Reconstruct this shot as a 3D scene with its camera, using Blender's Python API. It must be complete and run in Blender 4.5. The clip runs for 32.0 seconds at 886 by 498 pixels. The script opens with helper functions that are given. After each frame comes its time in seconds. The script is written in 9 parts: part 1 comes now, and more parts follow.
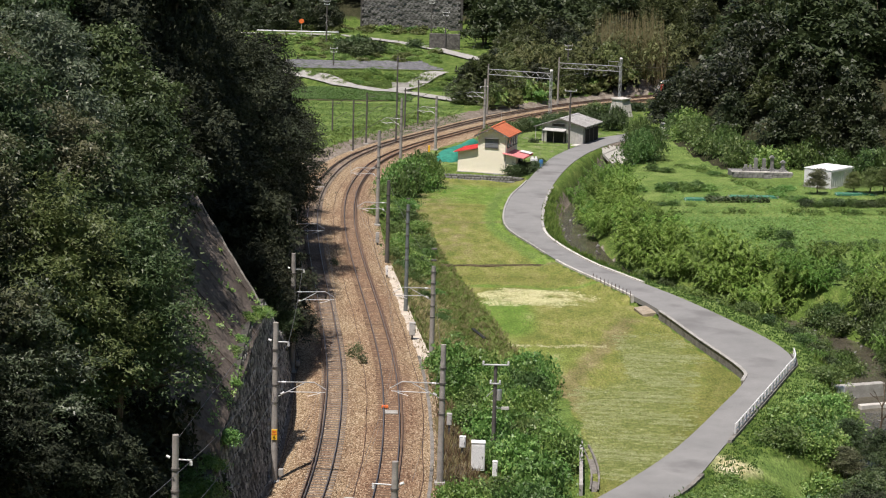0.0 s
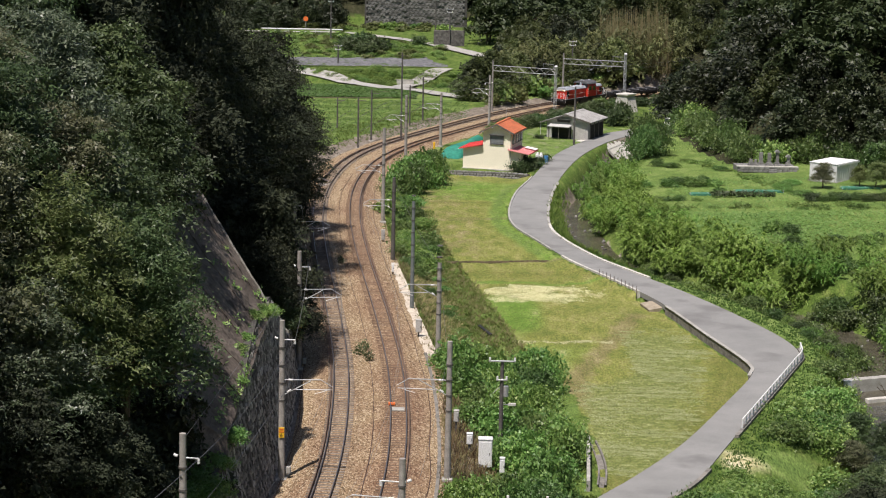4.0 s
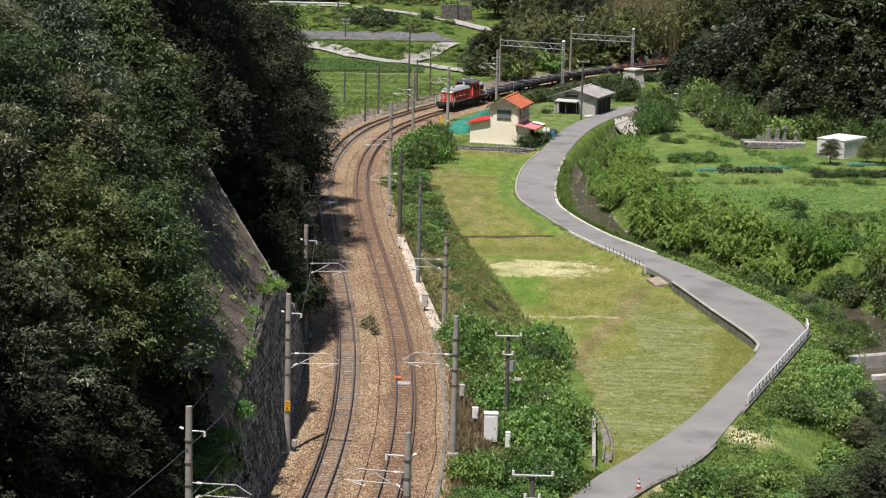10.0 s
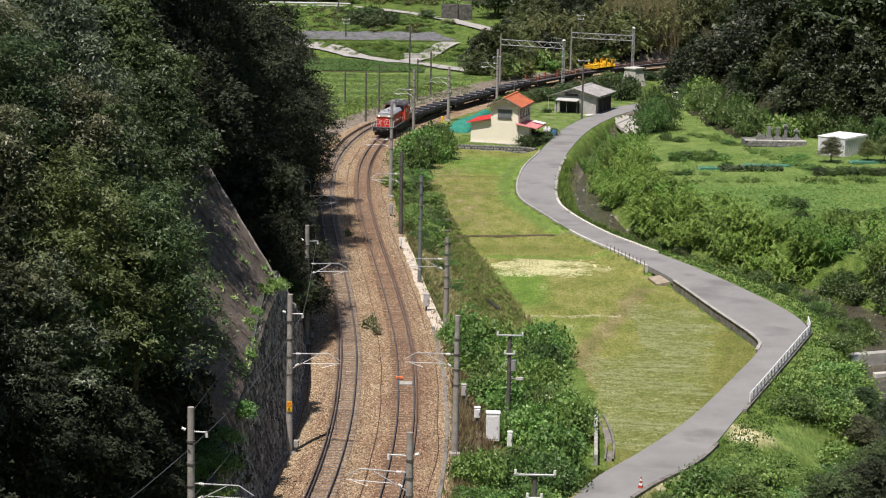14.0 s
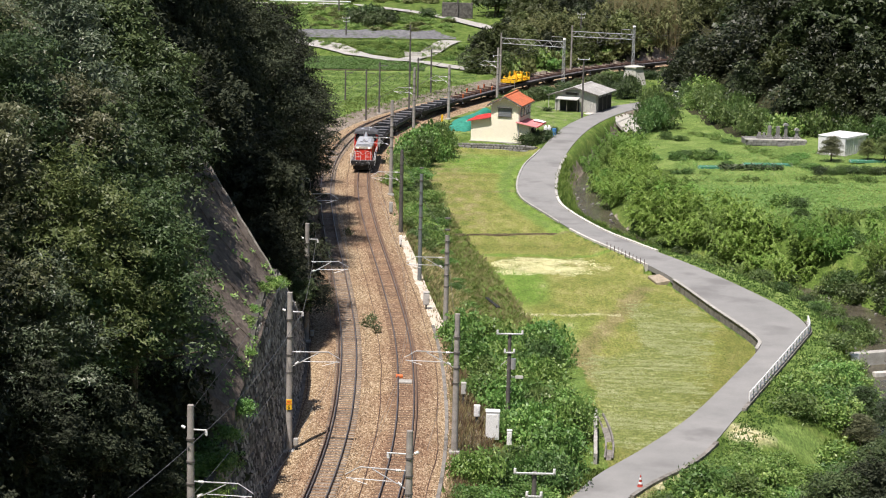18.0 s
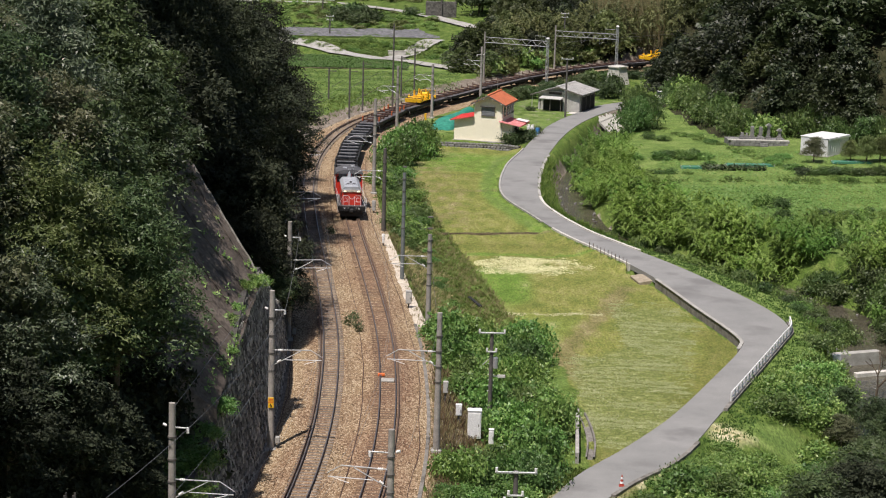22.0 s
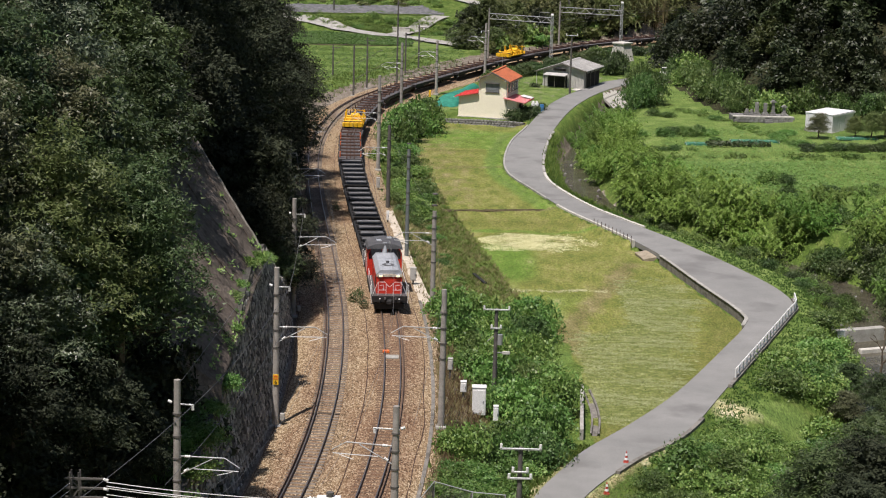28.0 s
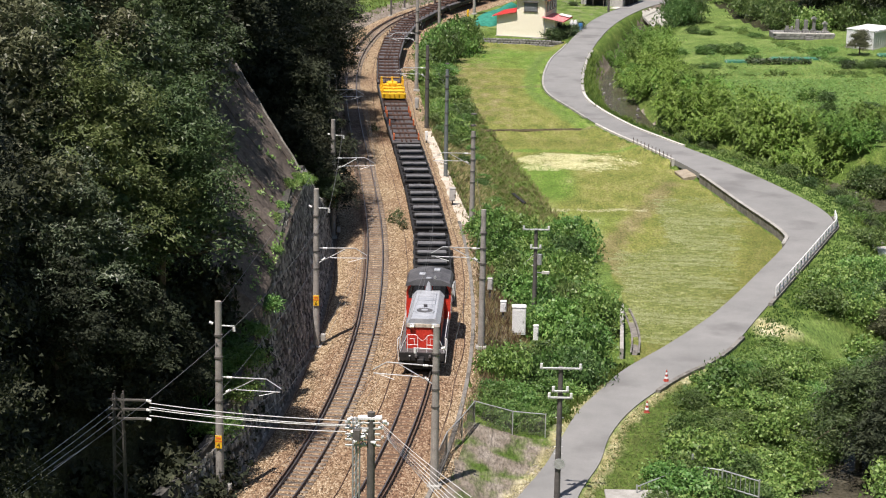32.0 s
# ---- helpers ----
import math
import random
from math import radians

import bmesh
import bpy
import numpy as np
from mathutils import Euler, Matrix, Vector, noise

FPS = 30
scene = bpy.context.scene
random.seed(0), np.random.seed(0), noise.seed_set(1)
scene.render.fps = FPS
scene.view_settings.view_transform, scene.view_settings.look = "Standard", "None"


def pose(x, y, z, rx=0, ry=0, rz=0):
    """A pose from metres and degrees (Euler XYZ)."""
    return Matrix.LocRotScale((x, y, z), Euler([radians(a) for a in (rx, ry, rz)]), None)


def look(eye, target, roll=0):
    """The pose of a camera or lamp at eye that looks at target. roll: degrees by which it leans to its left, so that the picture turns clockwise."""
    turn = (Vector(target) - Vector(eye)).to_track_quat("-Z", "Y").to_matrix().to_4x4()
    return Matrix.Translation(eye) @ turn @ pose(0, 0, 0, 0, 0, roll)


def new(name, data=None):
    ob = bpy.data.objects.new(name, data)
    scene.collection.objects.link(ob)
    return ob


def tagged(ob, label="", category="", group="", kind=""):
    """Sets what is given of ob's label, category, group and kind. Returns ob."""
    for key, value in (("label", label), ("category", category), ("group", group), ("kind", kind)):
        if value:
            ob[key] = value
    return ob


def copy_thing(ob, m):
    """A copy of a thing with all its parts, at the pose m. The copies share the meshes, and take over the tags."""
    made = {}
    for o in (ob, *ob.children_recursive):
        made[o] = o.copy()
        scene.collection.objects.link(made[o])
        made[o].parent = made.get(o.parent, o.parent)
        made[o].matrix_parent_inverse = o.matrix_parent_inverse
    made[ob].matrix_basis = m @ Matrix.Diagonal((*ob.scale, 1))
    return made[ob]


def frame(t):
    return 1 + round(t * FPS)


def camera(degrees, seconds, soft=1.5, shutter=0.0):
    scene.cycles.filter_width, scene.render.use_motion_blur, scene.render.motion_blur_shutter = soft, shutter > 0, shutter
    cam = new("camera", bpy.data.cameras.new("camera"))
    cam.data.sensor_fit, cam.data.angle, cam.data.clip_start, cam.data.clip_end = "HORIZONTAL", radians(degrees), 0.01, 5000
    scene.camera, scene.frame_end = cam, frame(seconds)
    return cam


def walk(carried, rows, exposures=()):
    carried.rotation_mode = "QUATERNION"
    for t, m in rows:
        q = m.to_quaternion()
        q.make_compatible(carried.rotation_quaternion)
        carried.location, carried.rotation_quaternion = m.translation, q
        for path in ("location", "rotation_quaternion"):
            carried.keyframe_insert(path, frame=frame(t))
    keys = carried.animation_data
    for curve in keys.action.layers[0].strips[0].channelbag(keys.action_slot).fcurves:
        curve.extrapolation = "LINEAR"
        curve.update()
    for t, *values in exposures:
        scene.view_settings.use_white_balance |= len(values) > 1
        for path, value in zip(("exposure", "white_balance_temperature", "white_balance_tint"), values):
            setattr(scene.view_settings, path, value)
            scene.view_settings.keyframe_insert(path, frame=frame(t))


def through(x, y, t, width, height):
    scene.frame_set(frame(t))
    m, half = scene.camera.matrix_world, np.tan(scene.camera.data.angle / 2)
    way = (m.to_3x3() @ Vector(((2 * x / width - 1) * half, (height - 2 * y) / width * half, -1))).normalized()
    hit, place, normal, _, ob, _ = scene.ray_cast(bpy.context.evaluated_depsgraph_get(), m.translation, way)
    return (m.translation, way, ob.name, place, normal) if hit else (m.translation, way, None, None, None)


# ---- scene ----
cam = camera(24.907, 32.0, 1.1)
# seconds, then the turn in degrees: the camera stands on one spot and pans by hand
PAN = [
    (0, 79.843, -1.600, -0.075), (0.5, 79.852, -1.542, -0.085), (1, 79.822, -1.586, -0.101), (1.5, 79.789, -1.548, -0.135),
    (2, 79.744, -1.255, -0.145), (2.5, 79.775, -1.286, -0.060), (3, 79.812, -1.234, -0.047), (3.5, 79.794, -1.244, -0.015),
    (5.5, 79.534, -0.926, 0.134), (6, 79.472, -0.999, 0.171), (6.5, 79.414, -0.956, 0.185), (7, 79.339, -0.907, 0.204),
    (7.5, 79.325, -0.950, 0.236), (8, 79.338, -1.046, 0.235), (8.5, 79.305, -1.113, 0.248), (9, 79.211, -1.272, 0.260),
    (9.5, 79.084, -1.337, 0.252), (10, 79.014, -1.416, 0.253), (10.5, 79.044, -1.227, 0.147), (11, 79.026, -1.219, 0.069),
    (11.5, 79.008, -1.211, 0.067), (12, 78.951, -1.050, 0.090), (12.5, 78.909, -1.173, 0.187), (13, 78.932, -1.013, 0.198),
    (13.5, 78.980, -1.146, 0.215), (14, 79.004, -1.162, 0.239), (14.5, 78.964, -1.287, 0.289), (16.5, 78.946, -1.212, 0.363),
    (17, 78.946, -1.041, 0.339), (17.5, 78.942, -1.090, 0.315), (18, 78.959, -1.273, 0.260), (18.5, 78.996, -1.238, 0.175),
    (19, 79.020, -1.294, 0.080), (19.5, 79.001, -1.364, -0.014), (20, 78.965, -1.403, -0.080), (20.5, 78.972, -1.404, -0.133),
    (21, 78.978, -1.480, -0.114), (21.5, 78.981, -1.759, -0.106), (22, 78.937, -1.627, -0.175), (22.5, 78.861, -1.547, -0.192),
    (23, 78.821, -1.662, -0.149), (23.5, 78.800, -1.486, -0.173), (24, 78.807, -1.397, -0.203), (24.5, 78.812, -1.493, -0.170),
    (25, 78.791, -1.371, -0.188), (25.5, 78.751, -1.455, -0.151), (27.5, 78.425, -1.550, -0.075), (28, 78.270, -1.546, -0.060),
    (28.5, 78.086, -1.588, 0.007), (29, 77.871, -1.495, 0.140), (29.5, 77.684, -1.333, 0.237), (30, 77.503, -1.129, 0.366),
    (30.5, 77.280, -1.223, 0.568), (31, 77.067, -1.360, 0.720), (31.5, 76.732, -1.194, 0.809), (32, 75.973, -0.927, 0.950),
]
walk(cam, [(t, pose(0, 0, 37.0, a, b, c)) for t, a, b, c in PAN],
     [(0, 0.46, 6500, 16), (14.5, 0.46, 6500, 16), (16.5, 0.76, 6500, 16), (20, 0.74, 6500, 16), (20.5, 0.57, 6500, 16), (21, 0.47, 6500, 16), (23, 0.41, 6500, 16), (25.5, 0.37, 6500, 16), (28, 0.37, 6500, 16), (30, 0.45, 6500, 16), (30.5, 0.52, 6500, 16), (31, 0.62, 6500, 16), (31.5, 0.63, 6500, 16), (32, 0.66, 6500, 16)])

# ---- daylight ----
SUN_EL, SUN_AZ = radians(66), radians(211)   # height, and compass angle from +y towards +x
world = bpy.data.worlds.new("sky")
scene.world = world
world.use_nodes = True
wn = world.node_tree.nodes
sky = wn.new("ShaderNodeTexSky")
sky.sky_type, sky.sun_disc = "NISHITA", False
sky.sun_elevation, sky.sun_rotation = SUN_EL, SUN_AZ
world.node_tree.links.new(sky.outputs[0], wn["Background"].inputs[0])
wn["Background"].inputs[1].default_value = 0.06
sun = new("sun", bpy.data.lights.new("sun", "SUN"))
sun.data.energy, sun.data.angle, sun.data.color = 4.2, radians(0.53), (1.0, 0.95, 0.87)
sun_from = Vector((math.sin(SUN_AZ) * math.cos(SUN_EL), math.cos(SUN_AZ) * math.cos(SUN_EL), math.sin(SUN_EL)))
sun.matrix_world = look(sun_from * 300, (0, 0, 0))
scene.view_settings.exposure = 0.46

# ---- small tools ----
rng = random.Random(5)
npr = np.random.RandomState(5)


def part(name, bm, material, parent=None, label=""):
    """A bmesh as one mesh object, under its parent if there is one."""
    me = bpy.data.meshes.new(name)
    bm.to_mesh(me)
    bm.free()
    me.materials.append(material)
    ob = new(name, me)
    if parent:
        ob.parent = parent
    if label:
        ob["label"] = label
    return ob


def part_me(name, me, parent=None, m=None):
    ob = new(name, me)
    if parent:
        ob.parent = parent
    if m is not None:
        ob.matrix_basis = m
    return ob


def mesh_of(name, verts, faces, material, smooth=False):
    me = bpy.data.meshes.new(name)
    me.from_pydata([tuple(v) for v in verts], [], [tuple(f) for f in faces])
    me.materials.append(material)
    if smooth:
        me.shade_smooth()
    me.update()
    return me


def empty(name, m=None):
    ob = new(name)
    ob.empty_display_size = 0.3
    if m is not None:
        ob.matrix_basis = m
    return ob


def add_box(bm, c, s, bevel=0.0, rot=None):
    """A box round c with size s."""
    r = bmesh.ops.create_cube(bm, size=1.0)
    vs = r["verts"]
    m = Matrix.Translation(c) @ (rot.to_4x4() if rot else Matrix.Identity(4)) @ Matrix.Diagonal((*s, 1))
    bmesh.ops.transform(bm, matrix=m, verts=vs)
    if bevel:
        es = list({e for v in vs for e in v.link_edges})
        bmesh.ops.bevel(bm, geom=es, offset=bevel, segments=1, affect="EDGES")
    return bm


def box(c, s, bevel=0.0, rot=None):
    return add_box(bmesh.new(), c, s, bevel, rot)


def add_rod(bm, a, b, r, r2=None, n=8):
    """A round bar from a to b."""
    a, b = Vector(a), Vector(b)
    d = b - a
    m = Matrix.Translation((a + b) / 2) @ d.to_track_quat("Z", "Y").to_matrix().to_4x4()
    bmesh.ops.create_cone(bm, cap_ends=True, segments=n, radius1=r, radius2=r if r2 is None else r2, depth=d.length, matrix=m)
    return bm


def rod(a, b, r, r2=None, n=8):
    return add_rod(bmesh.new(), a, b, r, r2, n)


def tube(pts, r, n=5):
    """A bent round bar through pts."""
    bm = bmesh.new()
    pts = [Vector(p) for p in pts]
    rings = []
    for i, p in enumerate(pts):
        d = (pts[min(i + 1, len(pts) - 1)] - pts[max(i - 1, 0)]).normalized()
        q = d.to_track_quat("Z", "Y")
        rings.append([bm.verts.new(p + q @ Vector((r * math.cos(6.2832 * k / n), r * math.sin(6.2832 * k / n), 0))) for k in range(n)])
    for a, b in zip(rings[:-1], rings[1:]):
        for k in range(n):
            bm.faces.new((a[k], a[(k + 1) % n], b[(k + 1) % n], b[k]))
    bm.faces.new(rings[0][::-1])
    bm.faces.new(rings[-1])
    return bm


def prism(outline, y0, y1):
    """An outline in x and z drawn out from y0 to y1."""
    bm = bmesh.new()
    f = [bm.verts.new((x, y0, z)) for x, z in outline]
    g = [bm.verts.new((x, y1, z)) for x, z in outline]
    bm.faces.new(f)
    bm.faces.new(g[::-1])
    k = len(f)
    for i in range(k):
        j = (i + 1) % k
        bm.faces.new((f[j], f[i], g[i], g[j]))
    bmesh.ops.recalc_face_normals(bm, faces=bm.faces)
    return bm


def smooth_line(pts, step):
    """A Catmull-Rom line through pts, cut at even steps."""
    p = np.array(pts, float)
    p = np.vstack([2 * p[0] - p[1], p, 2 * p[-1] - p[-2]])
    out = []
    for i in range(1, len(p) - 2):
        u = np.linspace(0, 1, 24, endpoint=False)[:, None]
        a, b, c, d = p[i - 1], p[i], p[i + 1], p[i + 2]
        out.append(0.5 * (2 * b + (c - a) * u + (2 * a - 5 * b + 4 * c - d) * u ** 2 + (3 * b - a - 3 * c + d) * u ** 3))
    q = np.vstack(out + [p[-2][None]])
    s = np.concatenate([[0], np.cumsum(np.linalg.norm(np.diff(q, axis=0), axis=1))])
    n = max(2, int(s[-1] / step))
    t = np.linspace(0, s[-1], n + 1)
    return np.stack([np.interp(t, s, q[:, k]) for k in range(q.shape[1])], 1)


def soften(p, times):
    for _ in range(times):
        p[1:-1] = 0.25 * p[:-2] + 0.5 * p[1:-1] + 0.25 * p[2:]
    return p


def side(p):
    """Unit vectors to the right of a line in the plan."""
    t = np.gradient(p[:, :2], axis=0)
    t /= np.linalg.norm(t, axis=1)[:, None]
    return np.stack([t[:, 1], -t[:, 0]], 1)


def signed(x, y, line):
    """Distance of points from a line of the plan, positive on its right, and the place along it."""
    best = np.full(x.shape, 1e9)
    sign = np.ones(x.shape)
    along = np.zeros(x.shape)
    s = 0.0
    for i, (a, b) in enumerate(zip(line[:-1], line[1:])):
        d = b - a
        ln = math.hypot(*d)
        t = ((x - a[0]) * d[0] + (y - a[1]) * d[1]) / ln ** 2
        lo = -50 if i == 0 else 0
        hi = 50 if i == len(line) - 2 else 1
        t = np.clip(t, lo, hi)
        ex, ey = x - a[0] - t * d[0], y - a[1] - t * d[1]
        q = np.hypot(ex, ey)
        m = q < best
        best = np.where(m, q, best)
        sign = np.where(m, np.sign(ex * d[1] - ey * d[0]), sign)
        along = np.where(m, s + t * ln, along)
        s += ln
    return best * sign, along


def ramp(v, a, b):
    k = np.clip((v - a) / (b - a), 0, 1)
    return k * k * (3 - 2 * k)


# ---- lines of the plan ----
TRACK = soften(smooth_line([(-8.3, 82.9), (-6.1, 89.8), (-4.5, 97.9), (-3.1, 110.3), (-2.4, 124.0), (-2.4, 137.0), (-3.1, 153.6), (-4.9, 174.6),
                            (-7.6, 202.3), (-9.4, 226.4), (-9.8, 249.6), (-8.0, 272.4), (-3.7, 290.4), (3.5, 308.9), (13.4, 331.7), (23.7, 349.9), (35.1, 364.6),
                            (49.8, 379.7), (69.1, 393.4), (95.1, 406.7), (127.8, 416.8), (180.0, 425.3), (245.2, 430.6), (310.6, 434.1)], 1.0), 20)
TRACK_W = TRACK - 4.2 * side(TRACK)
MID = (TRACK + TRACK_W) / 2
ROAD_L = smooth_line([(-0.5, 88.9), (2.4, 98.5), (4.5, 105.0), (5.8, 110.5), (6.9, 114.8), (8.6, 119.3), (10.3, 123.4), (14.0, 129.9), (18.0, 138.0), (22.9, 150.4), (25.8, 158.4), (26.2, 162.6),
                      (24.1, 173.4), (21.5, 186.5), (18.1, 197.1), (14.2, 207.8), (11.2, 219.7), (9.0, 229.5), (8.8, 239.8), (10.1, 253.7), (12.4, 264.9),
                      (14.6, 276.6), (18.1, 292.1), (24.9, 311.7), (29.3, 319.0), (36.9, 328.4), (48.2, 344.7)], 0.5)
ROAD_R = smooth_line([(3.9, 88.9), (6.1, 100.2), (7.6, 105.7), (8.5, 110.4), (10.2, 115.4), (13.2, 121.2), (17.3, 127.7), (21.6, 139.1), (29.4, 160.3), (31.0, 165.5), (30.7, 171.8),
                      (28.2, 181.0), (24.3, 192.2), (19.7, 202.7), (16.8, 209.9), (14.1, 220.1), (13.0, 228.3), (13.4, 240.6), (15.0, 257.0), (18.5, 277.3),
                      (22.8, 294.9), (28.1, 309.0), (32.4, 314.0), (40.4, 324.1), (51.7, 340.3)], 0.5)
STREAM = smooth_line([(8.6, 54.2), (13.8, 89.1), (20.5, 105.2), (27.3, 121.8), (34.6, 145.3), (37.8, 167.5), (39.7, 178.8), (34.2, 192.8), (25.9, 204.6), (19.2, 220.3), (17.6, 237.6), (18.5, 256.7), (23.4, 280.2), (30.9, 311.6), (39.9, 321.4), (59.3, 335.6)], 1.0)
HILL_E = np.array([(104.8, 53.8), (75.5, 113.4), (65.5, 168.5), (72.2, 210.4), (72.0, 244.8), (57.2, 265.5), (49.9, 268.2), (38.4, 268.9), (36.0, 285.5), (35.1, 315.5), (40.0, 340.9), (55.4, 362.6), (100.4, 388.3)], float)


def road_z(y):
    return -1.5 + 0.65 * ramp(y, 244, 286)


def wall_z(y):
    """Height of the top of the stone wall beside the western track."""
    return np.interp(y, [83, 97, 105, 113, 122, 128, 136, 146, 162, 180, 500], [1.5, 2.2, 4.0, 5.9, 8.3, 9.2, 8.6, 4.0, 1.2, 0.3, 0.0])


def height(x, y):
    x, y = np.asarray(x, float), np.asarray(y, float)
    u, _ = signed(x, y, MID[::4])
    # land east of the line
    low = -2.3 + 0.55 * ramp(y, 199, 218) + 0.5 * ramp(y, 269.6 - 0.08 * (x - 5), 270.6 - 0.08 * (x - 5)) + 0.45 * ramp(y, 270, 276) + 0.8 * (1 - ramp(y, 111, 122))
    z = -0.55 + (low + 0.55) * ramp(u, 4.9, 9.2)
    z = np.where((u > 0) & (y > 275), -0.55 - 0.3 * ramp(u, 5, 9), z)
    # far fields north-west of the line, in low terraces
    north = 0.25 + 2.0 * ramp(y, 375, 384) + 1.6 * ramp(y, 397, 427) + 55 * np.clip((y - 491) / 110, 0, 1.4)
    z = np.where(u < -5.2, north + (-0.55 - north) * (1 - ramp(-u, 5.2, 9)), z)
    z = np.where((u >= -5.2) & (u < 5.2), -0.55, z)
    # hill west of the line, behind its stone wall
    v = -u - 7.3
    back = 1 - ramp(y, 204 + 0.25 * v, 246 + 0.3 * v)
    hill = wall_z(y) - 0.9 + 2.4 * ramp(v, 0, 2) * (1 - ramp(y, 107, 113)) + np.clip(v, 0, 60) * (0.92 * back)
    fade = ramp(y, 63, 89)
    z = np.where((v > 0) & (y < 338), np.maximum(z, z + (hill - z) * fade * np.where(v > 0, 1, 0) * np.where(back > 0.02, 1, 0)), z)
    # stream and the land beyond it
    d, _ = signed(x, y, STREAM[::3])
    rl, _ = signed(x, y, ROAD_L[::3])
    rr, _ = signed(x, y, ROAD_R[::3])
    east = (rr > 0) & (u > 0)
    far_bank = -0.6 + 0.035 * np.clip(d - 6, 0, 60) + 0.9 * ramp(y, 210, 261)
    beyond = -4.4 + (far_bank + 4.4) * ramp(d, 1.6, 6.0)
    near_bank = road_z(y) - 0.15
    here = np.where(d < 0, near_bank + (-4.4 - near_bank) * ramp(rr / np.maximum(rr - d - 1.2, 0.5), 0.25, 1.0), beyond)
    z = np.where(east, here, z)
    # road bed
    lim = np.where((y > 121) & (y < 192), -0.5, 0.6)
    inside = (rl > -lim) & (rr < 0.6)
    z = np.where(inside, road_z(y) - 0.08, z)
    soft = np.clip((-rl - 0.6) / 1.6, 0, 1)
    z = np.where((rl <= -0.6) & (rl > -2.2) & (u > 5) & ~((y > 121) & (y < 192)), (road_z(y) - 0.1) * (1 - soft) + z * soft, z)
    # hills to the east
    e, _ = signed(x, y, HILL_E)
    z = z + np.where(e > 0, np.clip(e, 0, 90) * 0.62 * ramp(e, 0, 10), 0) * np.where(u > 6, 1, 0)
    z = z + np.where((u < -4) & (y > 338) & (x > 31), 0.5 * np.clip(-u - 6, 0, 80) * ramp(x, 31, 60), 0)
    # the slope on which the camera stands
    z = z * ramp(y, 28, 62) + (1 - ramp(y, 4, 58)) * 33
    z = z + np.clip((np.abs(x) - 130) / 400, 0, 1) * 60 + np.clip((y - 640) / 900, 0, 1) * 120
    return z

# ---- materials ----


def mat(name, c1, c2, scale=3.0, rough=0.85, metal=0.0, bump=0.2, fine=60.0, dist=0.02, c3=None, island=0.0, rand=0.0, spec=0.3, space="Object", stain=None, grit=0.28):
    """Two or three tones mixed by noise at two scales, with relief. island, rand: how far tone varies from piece to piece."""
    m = bpy.data.materials.new(name)
    m.use_nodes = True
    nt = m.node_tree
    N, L = nt.nodes, nt.links
    bsdf = N["Principled BSDF"]
    bsdf.inputs["Roughness"].default_value = rough
    bsdf.inputs["Metallic"].default_value = metal
    bsdf.inputs["Specular IOR Level"].default_value = spec
    co = N.new("ShaderNodeTexCoord").outputs[space]
    n1 = N.new("ShaderNodeTexNoise")
    n1.inputs["Scale"].default_value, n1.inputs["Detail"].default_value, n1.inputs["Roughness"].default_value = scale, 6, 0.65
    n2 = N.new("ShaderNodeTexNoise")
    n2.inputs["Scale"].default_value, n2.inputs["Detail"].default_value = fine, 3
    for n in (n1, n2):
        L.new(co, n.inputs["Vector"])
    cr = N.new("ShaderNodeValToRGB")
    cr.color_ramp.elements[0].position, cr.color_ramp.elements[1].position = 0.32, 0.68
    cr.color_ramp.elements[0].color, cr.color_ramp.elements[1].color = (*c1, 1), (*c2, 1)
    if c3:
        e = cr.color_ramp.elements.new(0.5)
        e.color = (*c3, 1)
    L.new(n1.outputs["Fac"], cr.inputs["Fac"])
    col = cr.outputs["Color"]
    hsv = N.new("ShaderNodeHueSaturation")
    mr = N.new("ShaderNodeMapRange")
    mr.inputs["From Min"].default_value, mr.inputs["From Max"].default_value = 0.28, 0.72
    mr.inputs["To Min"].default_value, mr.inputs["To Max"].default_value = 1 - grit, 1 + grit
    L.new(n2.outputs["Fac"], mr.inputs["Value"])
    val = mr.outputs[0]
    for amount, node, out in ((island, "ShaderNodeNewGeometry", "Random Per Island"), (rand, "ShaderNodeObjectInfo", "Random")):
        if amount:
            g = N.new(node)
            r2 = N.new("ShaderNodeMapRange")
            r2.inputs["To Min"].default_value, r2.inputs["To Max"].default_value = 1 - amount, 1 + amount
            L.new(g.outputs[out], r2.inputs["Value"])
            mu = N.new("ShaderNodeMath")
            mu.operation = "MULTIPLY"
            L.new(val, mu.inputs[0])
            L.new(r2.outputs[0], mu.inputs[1])
            val = mu.outputs[0]
    L.new(val, hsv.inputs["Value"])
    L.new(col, hsv.inputs["Color"])
    col = hsv.outputs["Color"]
    if stain:
        n3 = N.new("ShaderNodeTexNoise")
        n3.inputs["Scale"].default_value, n3.inputs["Detail"].default_value = stain[1], 8
        L.new(co, n3.inputs["Vector"])
        s2 = N.new("ShaderNodeMapRange")
        s2.inputs["From Min"].default_value, s2.inputs["From Max"].default_value = stain[2], stain[2] + 0.12
        L.new(n3.outputs["Fac"], s2.inputs["Value"])
        mx = N.new("ShaderNodeMix")
        mx.data_type = "RGBA"
        L.new(s2.outputs[0], mx.inputs["Factor"])
        L.new(col, mx.inputs[6])
        mx.inputs[7].default_value = (*stain[0], 1)
        col = mx.outputs[2]
    L.new(col, bsdf.inputs["Base Color"])
    if bump:
        b = N.new("ShaderNodeBump")
        b.inputs["Strength"].default_value, b.inputs["Distance"].default_value = bump, dist
        L.new(n2.outputs["Fac"], b.inputs["Height"])
        L.new(b.outputs[0], bsdf.inputs["Normal"])
